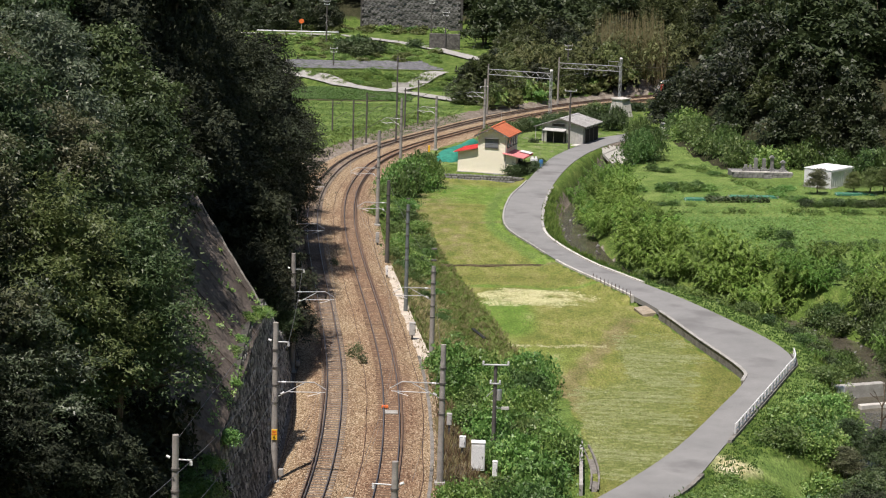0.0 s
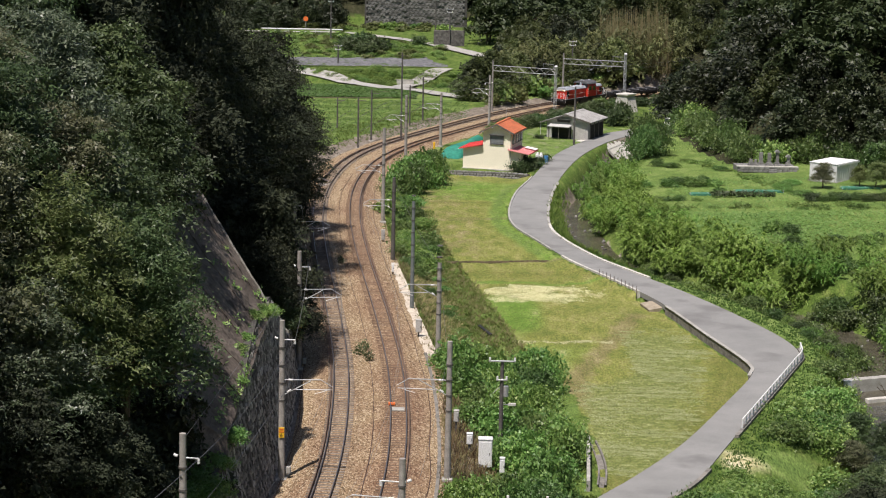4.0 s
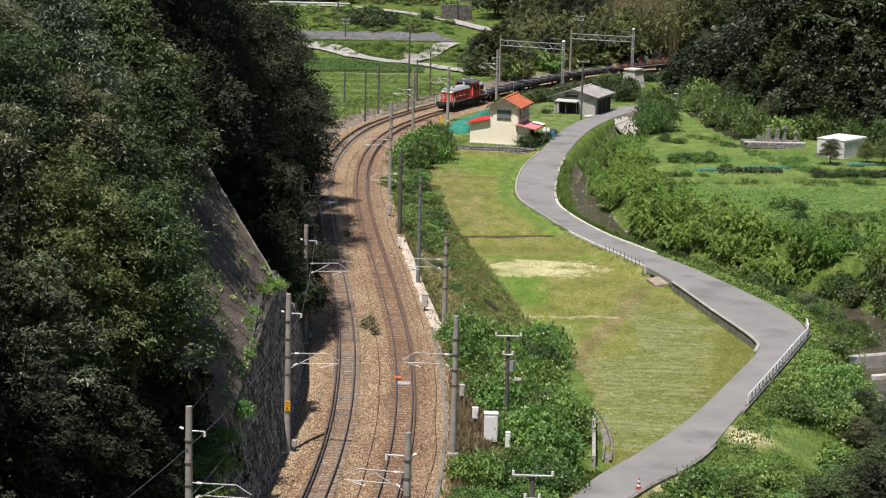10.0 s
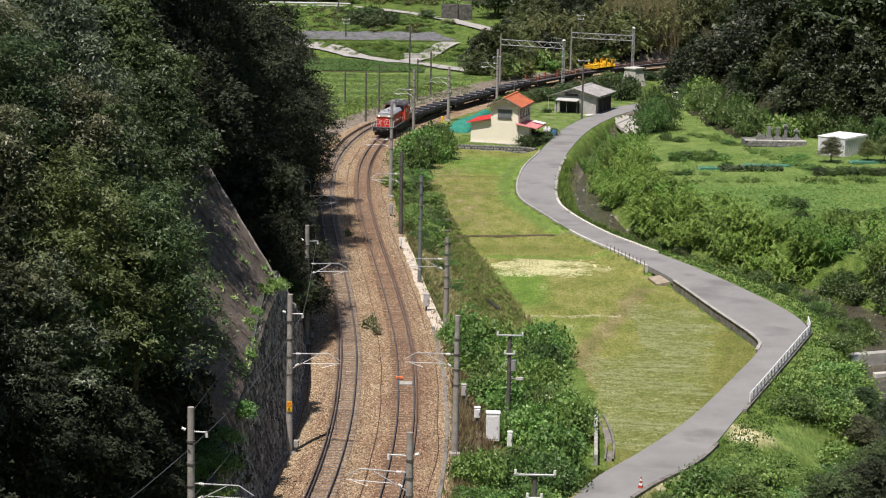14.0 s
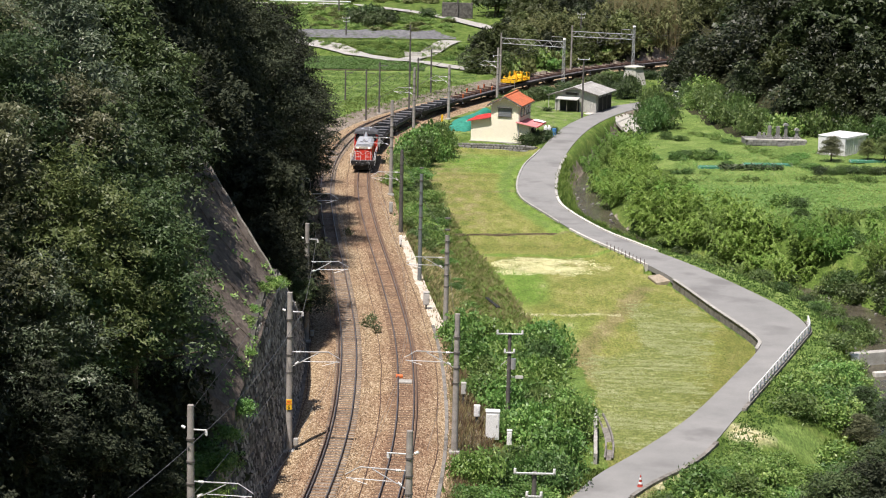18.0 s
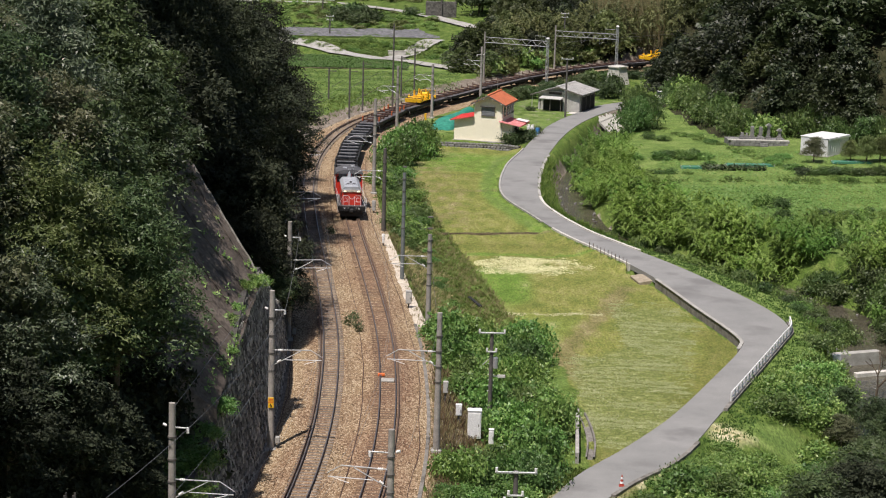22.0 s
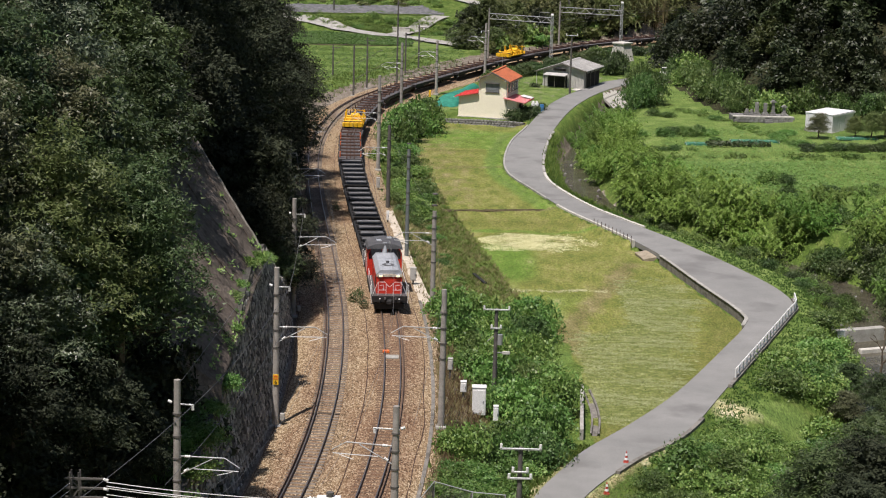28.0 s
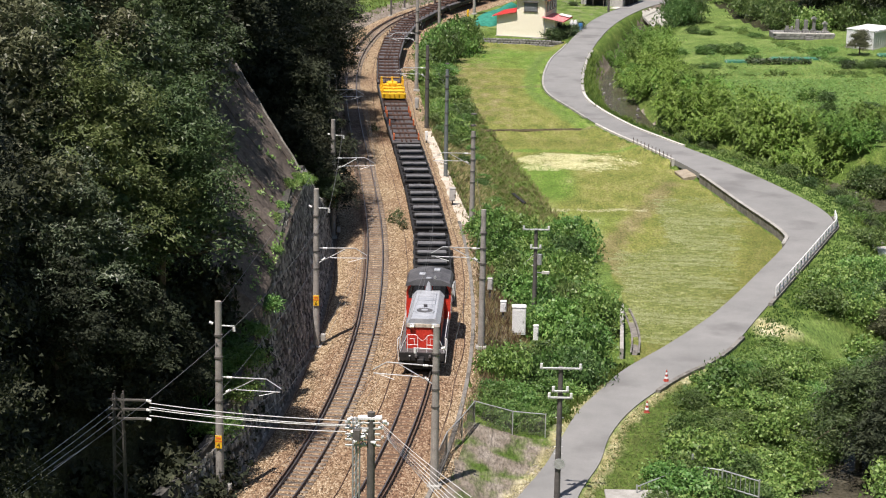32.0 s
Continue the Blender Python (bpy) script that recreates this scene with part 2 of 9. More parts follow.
    return m


def leaf_mat(name, c1, c2, c3, gloss=0.35, through=0.3, obj=0.3):
    """Leaves: tone by leaf and by plant, some light coming through, a waxy gloss."""
    m = bpy.data.materials.new(name)
    m.use_nodes = True
    nt = m.node_tree
    N, L = nt.nodes, nt.links
    bsdf = N["Principled BSDF"]
    geo = N.new("ShaderNodeNewGeometry")
    cr = N.new("ShaderNodeValToRGB")
    cr.color_ramp.elements[0].color, cr.color_ramp.elements[1].color = (*c1, 1), (*c3, 1)
    e = cr.color_ramp.elements.new(0.6)
    e.color = (*c2, 1)
    no = N.new("ShaderNodeTexNoise")
    no.inputs["Scale"].default_value, no.inputs["Detail"].default_value = 0.9, 3
    L.new(N.new("ShaderNodeTexCoord").outputs["Object"], no.inputs["Vector"])
    mm = N.new("ShaderNodeMath")
    mm.operation = "MULTIPLY_ADD"
    mm.inputs[1].default_value, mm.inputs[2].default_value = 0.55, 0.0
    L.new(geo.outputs["Random Per Island"], mm.inputs[0])
    ad = N.new("ShaderNodeMath")
    ad.operation = "MULTIPLY_ADD"
    ad.inputs[1].default_value = 0.55
    L.new(no.outputs["Fac"], ad.inputs[0])
    L.new(mm.outputs[0], ad.inputs[2])
    L.new(ad.outputs[0], cr.inputs["Fac"])
    oi = N.new("ShaderNodeObjectInfo")
    r2 = N.new("ShaderNodeMapRange")
    r2.inputs["To Min"].default_value, r2.inputs["To Max"].default_value = 1 - obj, 1 + obj
    L.new(oi.outputs["Random"], r2.inputs["Value"])
    h = N.new("ShaderNodeHueSaturation")
    r3 = N.new("ShaderNodeMapRange")
    r3.inputs["To Min"].default_value, r3.inputs["To Max"].default_value = 0.492, 0.525
    w = N.new("ShaderNodeMath")
    w.operation = "FRACT"
    w7 = N.new("ShaderNodeMath")
    w7.operation = "MULTIPLY"
    w7.inputs[1].default_value = 7.0
    L.new(oi.outputs["Random"], w7.inputs[0])
    L.new(w7.outputs[0], w.inputs[0])
    L.new(w.outputs[0], r3.inputs["Value"])
    L.new(r3.outputs[0], h.inputs["Hue"])
    L.new(r2.outputs[0], h.inputs["Value"])
    L.new(cr.outputs[0], h.inputs["Color"])
    L.new(h.outputs[0], bsdf.inputs["Base Color"])
    bsdf.inputs["Roughness"].default_value = gloss
    bsdf.inputs["Specular IOR Level"].default_value = 0.4
    tr = N.new("ShaderNodeBsdfTranslucent")
    L.new(h.outputs[0], tr.inputs["Color"])
    mix = N.new("ShaderNodeMixShader")
    mix.inputs[0].default_value = through
    L.new(bsdf.outputs[0], mix.inputs[1])
    L.new(tr.outputs[0], mix.inputs[2])
    L.new(mix.outputs[0], N["Material Output"].inputs["Surface"])
    return m


M_SOIL = mat("soil_and_grass", (0.05, 0.075, 0.018), (0.11, 0.13, 0.035), 0.35, 0.95, c3=(0.07, 0.10, 0.022), bump=0.6, fine=9, dist=0.08)


def ballast_mat():
    """Broken stones: a tone for each stone, rust in bands along the rails, pale dust on the shoulders."""
    m = bpy.data.materials.new("ballast")
    m.use_nodes = True
    nt = m.node_tree
    N, L = nt.nodes, nt.links
    bsdf = N["Principled BSDF"]
    bsdf.inputs["Roughness"].default_value = 0.95
    bsdf.inputs["Specular IOR Level"].default_value = 0.2
    co = N.new("ShaderNodeTexCoord").outputs["Object"]
    mp = N.new("ShaderNodeMapping")
    mp.inputs["Scale"].default_value = (1, 0.5, 1)
    L.new(co, mp.inputs["Vector"])
    vo = N.new("ShaderNodeTexVoronoi")
    vo.inputs["Scale"].default_value = 12.5
    L.new(mp.outputs[0], vo.inputs["Vector"])
    sp = N.new("ShaderNodeSeparateColor")
    L.new(vo.outputs["Color"], sp.inputs[0])

    def tones(fac, cs):
        r = N.new("ShaderNodeValToRGB")
        els = r.color_ramp.elements
        els[0].color, els[1].color = (*cs[0], 1), (*cs[-1], 1)
        for k, c in enumerate(cs[1:-1]):
            e = els.new((k + 1) / (len(cs) - 1))
            e.color = (*c, 1)
        L.new(fac, r.inputs[0])
        return r.outputs[0]

    clean = tones(sp.outputs[0], [(0.108, 0.074, 0.042), (0.234, 0.162, 0.092), (0.306, 0.221, 0.129), (0.382, 0.287, 0.176), (0.581, 0.479, 0.342)])
    rusty = tones(sp.outputs[0], [(0.077, 0.043, 0.026), (0.162, 0.093, 0.056), (0.223, 0.133, 0.081), (0.284, 0.188, 0.118), (0.429, 0.331, 0.226)])
    no = N.new("ShaderNodeTexNoise")
    no.inputs["Scale"].default_value, no.inputs["Detail"].default_value = 0.3, 6
    L.new(mp.outputs[0], no.inputs["Vector"])
    at = N.new("ShaderNodeAttribute")
    at.attribute_name = "rust"
    ad = N.new("ShaderNodeMath")
    L.new(no.outputs["Fac"], ad.inputs[0])
    L.new(at.outputs["Fac"], ad.inputs[1])
    mr = N.new("ShaderNodeMapRange")
    mr.inputs["From Min"].default_value, mr.inputs["From Max"].default_value = 0.65, 1.2
    L.new(ad.outputs[0], mr.inputs["Value"])
    x = N.new("ShaderNodeMix")
    x.data_type = "RGBA"
    L.new(mr.outputs[0], x.inputs["Factor"])
    L.new(clean, x.inputs[6])
    L.new(rusty, x.inputs[7])
    L.new(x.outputs[2], bsdf.inputs["Base Color"])
    bp = N.new("ShaderNodeBump")
    bp.inputs["Strength"].default_value, bp.inputs["Distance"].default_value = 0.9, 0.08
    L.new(vo.outputs["Distance"], bp.inputs["Height"])
    bp.invert = True
    L.new(bp.outputs[0], bsdf.inputs["Normal"])
    return m


M_BALLAST = ballast_mat()
M_ASPHALT = mat("asphalt", (0.197, 0.198, 0.19), (0.252, 0.25, 0.24), 0.3, 0.9, bump=0.25, fine=25, grit=0.12, stain=((0.165, 0.163, 0.157), 0.22, 0.56))
M_CONC = mat("old_concrete", (0.26, 0.25, 0.22), (0.42, 0.41, 0.38), 1.2, 0.9, bump=0.3, fine=20)
M_PALE = mat("pale_concrete", (0.42, 0.40, 0.36), (0.62, 0.60, 0.55), 1.5, 0.9, bump=0.2, fine=20)
M_SLAB = mat("sprayed_concrete", (0.072, 0.057, 0.046), (0.18, 0.148, 0.122), 0.35, 0.95, bump=0.8, fine=5, dist=0.1, c3=(0.115, 0.094, 0.078), stain=((0.046, 0.037, 0.030), 0.9, 0.58))
# wide spread between stones paints in faces that catch the light
M_STONE = mat("wall_stone", (0.062, 0.058, 0.052), (0.225, 0.215, 0.19), 1.8, 0.9, bump=0.7, fine=12, dist=0.05, island=0.75, rand=0.7)
M_RAIL = mat("rusty_rail", (0.12, 0.075, 0.052), (0.20, 0.135, 0.10), 3, 0.6, metal=0.3, bump=0.1)
M_RAILTOP = mat("rail_head", (0.30, 0.27, 0.25), (0.42, 0.40, 0.38), 3, 0.35, metal=0.9, bump=0.05)
M_SLEEPER = mat("concrete_sleeper", (0.125, 0.10, 0.08), (0.215, 0.18, 0.145), 2, 0.9, rand=0.25, island=0.2)
M_WSLEEPER = mat("wooden_sleeper", (0.115, 0.075, 0.05), (0.20, 0.135, 0.092), 2, 0.95, rand=0.2, island=0.2)
M_POLE = mat("concrete_pole", (0.22, 0.205, 0.185), (0.36, 0.34, 0.31), 2, 0.85, bump=0.15, rand=0.15)
M_STEEL = mat("galvanised_steel", (0.42, 0.43, 0.43), (0.58, 0.59, 0.59), 6, 0.5, metal=0.55, bump=0.05)
M_DARKPOLE = mat("dark_pole", (0.07, 0.065, 0.06), (0.14, 0.13, 0.12), 3, 0.8, bump=0.1)
M_WHITE = mat("white_paint", (0.68, 0.68, 0.67), (0.82, 0.82, 0.81), 3, 0.5, bump=0.05, fine=30)
M_WIRE = mat("wire", (0.16, 0.16, 0.16), (0.26, 0.26, 0.26), 5, 0.5, metal=0.6, bump=0)
M_PWIRE = mat("pale_wire", (0.6, 0.6, 0.59), (0.72, 0.72, 0.7), 5, 0.5, metal=0.2, bump=0)
M_STRIP = mat("cream_concrete", (0.40, 0.34, 0.27), (0.62, 0.56, 0.46), 1.5, 0.9, bump=0.3, fine=12, stain=((0.25, 0.20, 0.14), 1.3, 0.6))
M_DARKSOIL = mat("dark_soil", (0.05, 0.04, 0.022), (0.13, 0.105, 0.06), 1.2, 0.95, bump=0.8, fine=8, dist=0.08)
M_WATER = mat("shallow_water", (0.045, 0.042, 0.03), (0.105, 0.095, 0.068), 0.5, 0.16, bump=0.5, fine=4, dist=0.04, spec=0.25)
M_OLDWALL = mat("stained_wall", (0.10, 0.092, 0.08), (0.26, 0.245, 0.22), 1.3, 0.95, bump=0.4, fine=12)
M_BARK = mat("bark", (0.06, 0.045, 0.03), (0.14, 0.11, 0.08), 4, 0.95, bump=0.5, fine=25)

LEAF = leaf_mat("broad_leaves", (0.049, 0.070, 0.022), (0.118, 0.148, 0.046), (0.24, 0.255, 0.11), gloss=0.5, through=0.35, obj=0.42)
LEAF_DARK = leaf_mat("dark_leaves", (0.026, 0.043, 0.015), (0.059, 0.089, 0.029), (0.132, 0.16, 0.07), gloss=0.5, through=0.2)
# near-black so that the shade of the hollow is in the leaf colour
LEAF_SHADED = leaf_mat("shaded_leaves", (0.013, 0.017, 0.008), (0.027, 0.034, 0.015), (0.070, 0.076, 0.04), gloss=0.8, through=0.12)
# third tone raised to paint sunlit highlights into the dark hill trees
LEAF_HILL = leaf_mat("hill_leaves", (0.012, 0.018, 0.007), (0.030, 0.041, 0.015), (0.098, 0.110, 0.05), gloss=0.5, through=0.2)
LEAF_DULL = leaf_mat("olive_leaves", (0.046, 0.052, 0.026), (0.10, 0.105, 0.052), (0.21, 0.205, 0.115), gloss=0.45, through=0.25, obj=0.3)
LEAF_LIME = leaf_mat("lime_leaves", (0.062, 0.105, 0.022), (0.135, 0.205, 0.044), (0.27, 0.33, 0.10), gloss=0.45, through=0.4, obj=0.15)
LEAF_GREY = leaf_mat("grey_green_leaves", (0.040, 0.056, 0.030), (0.085, 0.108, 0.060), (0.23, 0.25, 0.17), gloss=0.35, through=0.22, obj=0.2)
LEAF_SHRUB = leaf_mat("shrub_leaves", (0.036, 0.070, 0.019), (0.092, 0.152, 0.041), (0.22, 0.275, 0.10), gloss=0.45, through=0.26, obj=0.35)
LEAF_CROP = leaf_mat("crop_leaves", (0.085, 0.15, 0.033), (0.145, 0.225, 0.052), (0.23, 0.30, 0.095), gloss=0.55, through=0.35)
LEAF_LIGHT = leaf_mat("fresh_leaves", (0.052, 0.112, 0.024), (0.140, 0.248, 0.057), (0.37, 0.46, 0.15), gloss=0.45, through=0.24)
LEAF_BAMBOO = leaf_mat("bamboo_leaves", (0.085, 0.165, 0.03), (0.21, 0.335, 0.066), (0.42, 0.53, 0.17), gloss=0.5, through=0.4, obj=0.25)
LEAF_OLIVE = leaf_mat("olive_bamboo_leaves", (0.08, 0.095, 0.03), (0.14, 0.155, 0.055), (0.24, 0.235, 0.105), gloss=0.6, through=0.25)
LEAF_GRASS = leaf_mat("grass_blades", (0.07, 0.115, 0.018), (0.13, 0.18, 0.03), (0.25, 0.27, 0.09), gloss=0.6, through=0.3)
LEAF_CUT = leaf_mat("cut_blades", (0.20, 0.25, 0.085), (0.35, 0.395, 0.17), (0.62, 0.63, 0.38), gloss=0.7, through=0.1)
LEAF_STUBBLE = leaf_mat("stubble", (0.10, 0.135, 0.028), (0.165, 0.19, 0.05), (0.29, 0.29, 0.11), gloss=0.7, through=0.4)
LEAF_HAY = leaf_mat("hay_blades", (0.32, 0.28, 0.14), (0.50, 0.455, 0.27), (0.70, 0.65, 0.46), gloss=0.7, through=0.1)
LEAF_RUST = leaf_mat("rusty_weeds", (0.07, 0.045, 0.025), (0.14, 0.09, 0.05), (0.24, 0.17, 0.10), gloss=0.7, through=0.15)
LEAF_DRY = leaf_mat("dry_weeds", (0.19, 0.155, 0.075), (0.33, 0.275, 0.14), (0.47, 0.40, 0.23), gloss=0.6, through=0.35)

# ---- the ground sheet ----


def axis(lo, hi, step, far_lo, far_hi, grow=1.13):
    a = list(np.arange(lo, hi + 1e-6, step))
    d, v = step, lo
    while v > far_lo:
        d *= grow
        v -= d
        a.insert(0, v)
    d, v = step, hi
    while v < far_hi:
        d *= grow
        v += d
        a.append(v)
    return np.array(a)


GX, GY = axis(-34, 66, 0.7, -2600, 2600), axis(90, 335, 0.7, -900, 3600, 1.05)
gx, gy = np.meshgrid(GX, GY)
gz = height(gx.ravel(), gy.ravel()).reshape(gx.shape)
inner = (gx > -90) & (gx < 120) & (gy > 72) & (gy < 520)
bumps = np.array([noise.fractal((x * 0.4, y * 0.4, 0), 1.0, 2.0, 4) if i else 0.0 for x, y, i in zip(gx.ravel(), gy.ravel(), inner.ravel())]).reshape(gx.shape)
u_mid, _ = signed(gx.ravel(), gy.ravel(), MID[::4])
u_mid = u_mid.reshape(gx.shape)
r_l, _ = signed(gx.ravel(), gy.ravel(), ROAD_L[::3])
r_l = r_l.reshape(gx.shape)
r_r, _ = signed(gx.ravel(), gy.ravel(), ROAD_R[::3])
r_r = r_r.reshape(gx.shape)
s_d, _ = signed(gx.ravel(), gy.ravel(), STREAM[::3])
s_d = s_d.reshape(gx.shape)
calm = (np.abs(u_mid) < 6.5) | ((r_l > -1.5) & (r_r < 1.5))
gz = gz + np.where(calm, 0, bumps * 0.10)
ny, nx = gx.shape
gv = np.stack([gx.ravel(), gy.ravel(), gz.ravel()], 1)
ii, jj = np.meshgrid(np.arange(nx - 1), np.arange(ny - 1))
k0 = (jj * nx + ii).ravel()
gf = np.stack([k0, k0 + 1, k0 + nx + 1, k0 + nx], 1)


def smask(v, a, b):
    return ramp(v, a, b)


field_line = smooth_line([(3.2, 111), (9.3, 121), (11.1, 129), (11.6, 142), (10.8, 154), (7.6, 169), (6.0, 181), (2.7, 204), (1.5, 211), (-1.8, 236), (-2.5, 255), (-1.9, 267)], 1.0)
f_d, _ = signed(gx.ravel(), gy.ravel(), field_line[::3])
f_d = f_d.reshape(gx.shape)
wob = bumps * 0.7
m_field = smask(f_d + wob, -0.3, 0.5) * smask(-r_l, 0.1, 0.7) * smask(gy, 122, 125) * (1 - smask(gy, 269.5, 270.5))
hay_fade = 1 - 0.62 * smask(gx, 9, 17)
hay_spot = (0.62 + 1.0 * wob) * hay_fade * np.exp(-(((gx - 11.3 - wob) / 5.6) ** 2) ** 2 - (((gy - 193.6 - 0.08 * (gx - 10) - 1.5 * wob) / 3.7) ** 2) ** 2)
hay_row = (0.35 + 1.2 * wob) * np.exp(-((gy - 172.4 - 0.1 * (gx - 9) - wob) / 0.6) ** 2) * smask(gx, 7, 8) * (1 - smask(gx, 14, 16))
hay_step = 0.6 * np.exp(-((gy - 207.5 + 0.1 * gx) / 0.6) ** 2)
hay_lane = 0.5 * smask(np.abs(u_mid), 5.5, 6.5) * (1 - smask(u_mid, 7.5, 9.5)) * (gy < 204) * (gy > 148) * (u_mid > 0)
hay_road = 0.75 * (np.exp(-((r_l + 0.4) / 0.45) ** 2) + np.exp(-((r_r - 0.4) / 0.45) ** 2)) * (gy < 125)
hay_pad = np.exp(-(((gx - 21.2) / 1.6) ** 2) - ((gy - 133.8) / 2.6) ** 2) 
m_hay = np.clip((hay_spot + hay_row) * m_field + hay_lane + hay_road + hay_pad, 0, 1)
e_d, _ = signed(gx.ravel(), gy.ravel(), HILL_E)
e_d = e_d.reshape(gx.shape)
m_crop = smask(s_d, 5.5, 7.5) * (e_d < 1) * (gy > 113) * (u_mid > 6)
nf = (u_mid < -7) & (gy > 255)
m_crop = np.maximum(m_crop, np.where(nf, 0.9 * (smask(gy, 344, 347) * (1 - smask(gy, 372, 375))) + (0.55 + 0.3 * np.sin(gy * 0.75 + 0.08 * gx)) * (1 - smask(gy, 338, 344)), 0))
m_crop = np.maximum(m_crop, np.exp(-(((gx - 25) / 3.5) ** 2) - ((gy - 134.5) / 3.6) ** 2))
m_crop = np.maximum(m_crop, ((gy > 276) & (gy < 323) & (u_mid > 5) & (r_l < 0)) * (0.75 + bumps))
m_crop = np.maximum(m_crop, ((u_mid > 6.5) & (gy > 146) & (gy < 240)) * smask(-f_d, -0.3, 0.3) * (0.55 + 0.6 * bumps))
m_crop = np.maximum(m_crop, np.exp(-((r_r - 1.7) / 1.5) ** 2) * (gy > 146) * (gy < 221))
m_crop = np.maximum(m_crop, 0.6 * np.exp(-(((r_l + 1.6) / 1.3) ** 2)) * (gy > 212) * (gy < 262) + 0.55 * np.exp(-(((gx - 1.5) / 5) ** 2) - ((gy - 262) / 5.0) ** 2))
# the mown field's own patches: pale cut rows, fresh grass, dry brown, dull olive
edge_r = 25.0 - 0.17 * np.clip(168 - gy, 0, 40) + 1.6 * wob
rows_a = smask(gx, 10.6, 12.4) * (1 - smask(gx - edge_r, -5.0, 0.5)) * smask(gy, 130, 134) * (1 - smask(gy - (156 + 0.9 * (gx - 11)) - wob, -2.0, 1.0) * (gx < 17)) * (1 - smask(gy + 3 * wob, 172, 181))
diag_x = np.interp(gy, [140, 146.6, 157.8, 162, 168, 176, 186.5], [11.0, 11.4, 11.4, 12.4, 14.2, 16.6, 19.2])
dry_a = 1.0 * np.exp(-((gx - diag_x - wob * 0.8) / 1.2) ** 2) * smask(gy, 146, 154) * (1 - smask(gy, 184, 188))
dry_a = np.maximum(dry_a, np.exp(-((gy - 208.4 - 0.12 * (gx - 6) - wob * 0.3) / 0.5) ** 2))
dry_a = np.maximum(dry_a, 0.85 * np.exp(-((gy - 234.4 - 0.05 * (gx - 3) - wob) / 0.9) ** 2))
dry_a = np.maximum(dry_a, 0.8 * smask(gy, 209, 213) * (1 - smask(gx - (7.5 - 0.04 * (gy - 214)), -5, 1)) * (0.6 + wob))
fresh_a = 1.35 * np.exp(-(((gx - 6.4) / 3.6) ** 2) ** 2 - (((gy - 184) / 8.5) ** 2) ** 2) + 0.9 * np.exp(-((gy - 199 - wob) / 0.7) ** 2) + np.exp(-((r_l + 1.2) / 1.5) ** 2) * (gy > 209) * (gy < 258) + 0.55 * np.exp(-(((gx - 1.5) / 5) ** 2) - ((gy - 262) / 5.0) ** 2) + 0.7 * smask(gy + wob, 248, 250) * (1 - smask(gy, 262, 268))
fresh_a = fresh_a + 0.5 * smask(gy, 157, 162) * (1 - smask(gy, 170, 176)) * (1 - smask(gx - diag_x, -2, 0))
olive_a = 1.3 * smask(gx - edge_r, -1.5, 1.5) * (gy < 192) + 1.2 * np.exp(-((r_l + 1.0) / 1.6) ** 2) * (gy < 168) + 0.7 * np.exp(-((gy - 203) / 2.6) ** 2) + 1.1 * np.exp(-((gy - 247 - wob) / 1.0) ** 2) + 0.9 * np.exp(-((gy - 235.6 - wob) / 1.2) ** 2)
tint = np.clip(np.stack([rows_a, fresh_a, dry_a, olive_a], -1), 0, 1)
m_gravel = ((u_mid > 5.2) & (r_l < 0.3) & (gy < 109.8)) * (0.62 + 0.45 * bumps) + ((u_mid > 5.2) & (u_mid < 8.0) & (gy > 110.5) & (gy < 142)) * 0.62 + np.where((s_d > -2.2) & (s_d < 2.2), 1, 0) + np.where((gy > 279) & (gy < 323) & (u_mid > 4) & (r_l < 0), 0.36, 0) + np.where((u_mid < -4.8) & (u_mid > -8) & (gy > 248), 0.8, 0) + np.where((u_mid < -4.6) & (u_mid > -6.6) & (gy <= 248), 0.9, 0)
m_gravel = np.clip(m_gravel, 0, 1)

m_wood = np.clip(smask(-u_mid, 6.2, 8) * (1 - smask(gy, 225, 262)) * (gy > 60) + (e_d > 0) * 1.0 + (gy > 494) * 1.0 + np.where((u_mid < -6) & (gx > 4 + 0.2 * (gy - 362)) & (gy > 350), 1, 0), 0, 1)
ground_me = mesh_of("ground", gv, gf, M_SOIL, True)
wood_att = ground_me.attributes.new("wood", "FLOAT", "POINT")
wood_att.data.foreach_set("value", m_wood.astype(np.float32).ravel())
tin = ground_me.color_attributes.new("tint", "FLOAT_COLOR", "POINT")
tin.data.foreach_set("color", tint.astype(np.float32).ravel())
att = ground_me.color_attributes.new("cover", "FLOAT_COLOR", "POINT")
att.data.foreach_set("color", np.stack([m_field.ravel(), m_hay.ravel(), m_crop.ravel(), m_gravel.ravel()], 1).astype(np.float32).ravel())


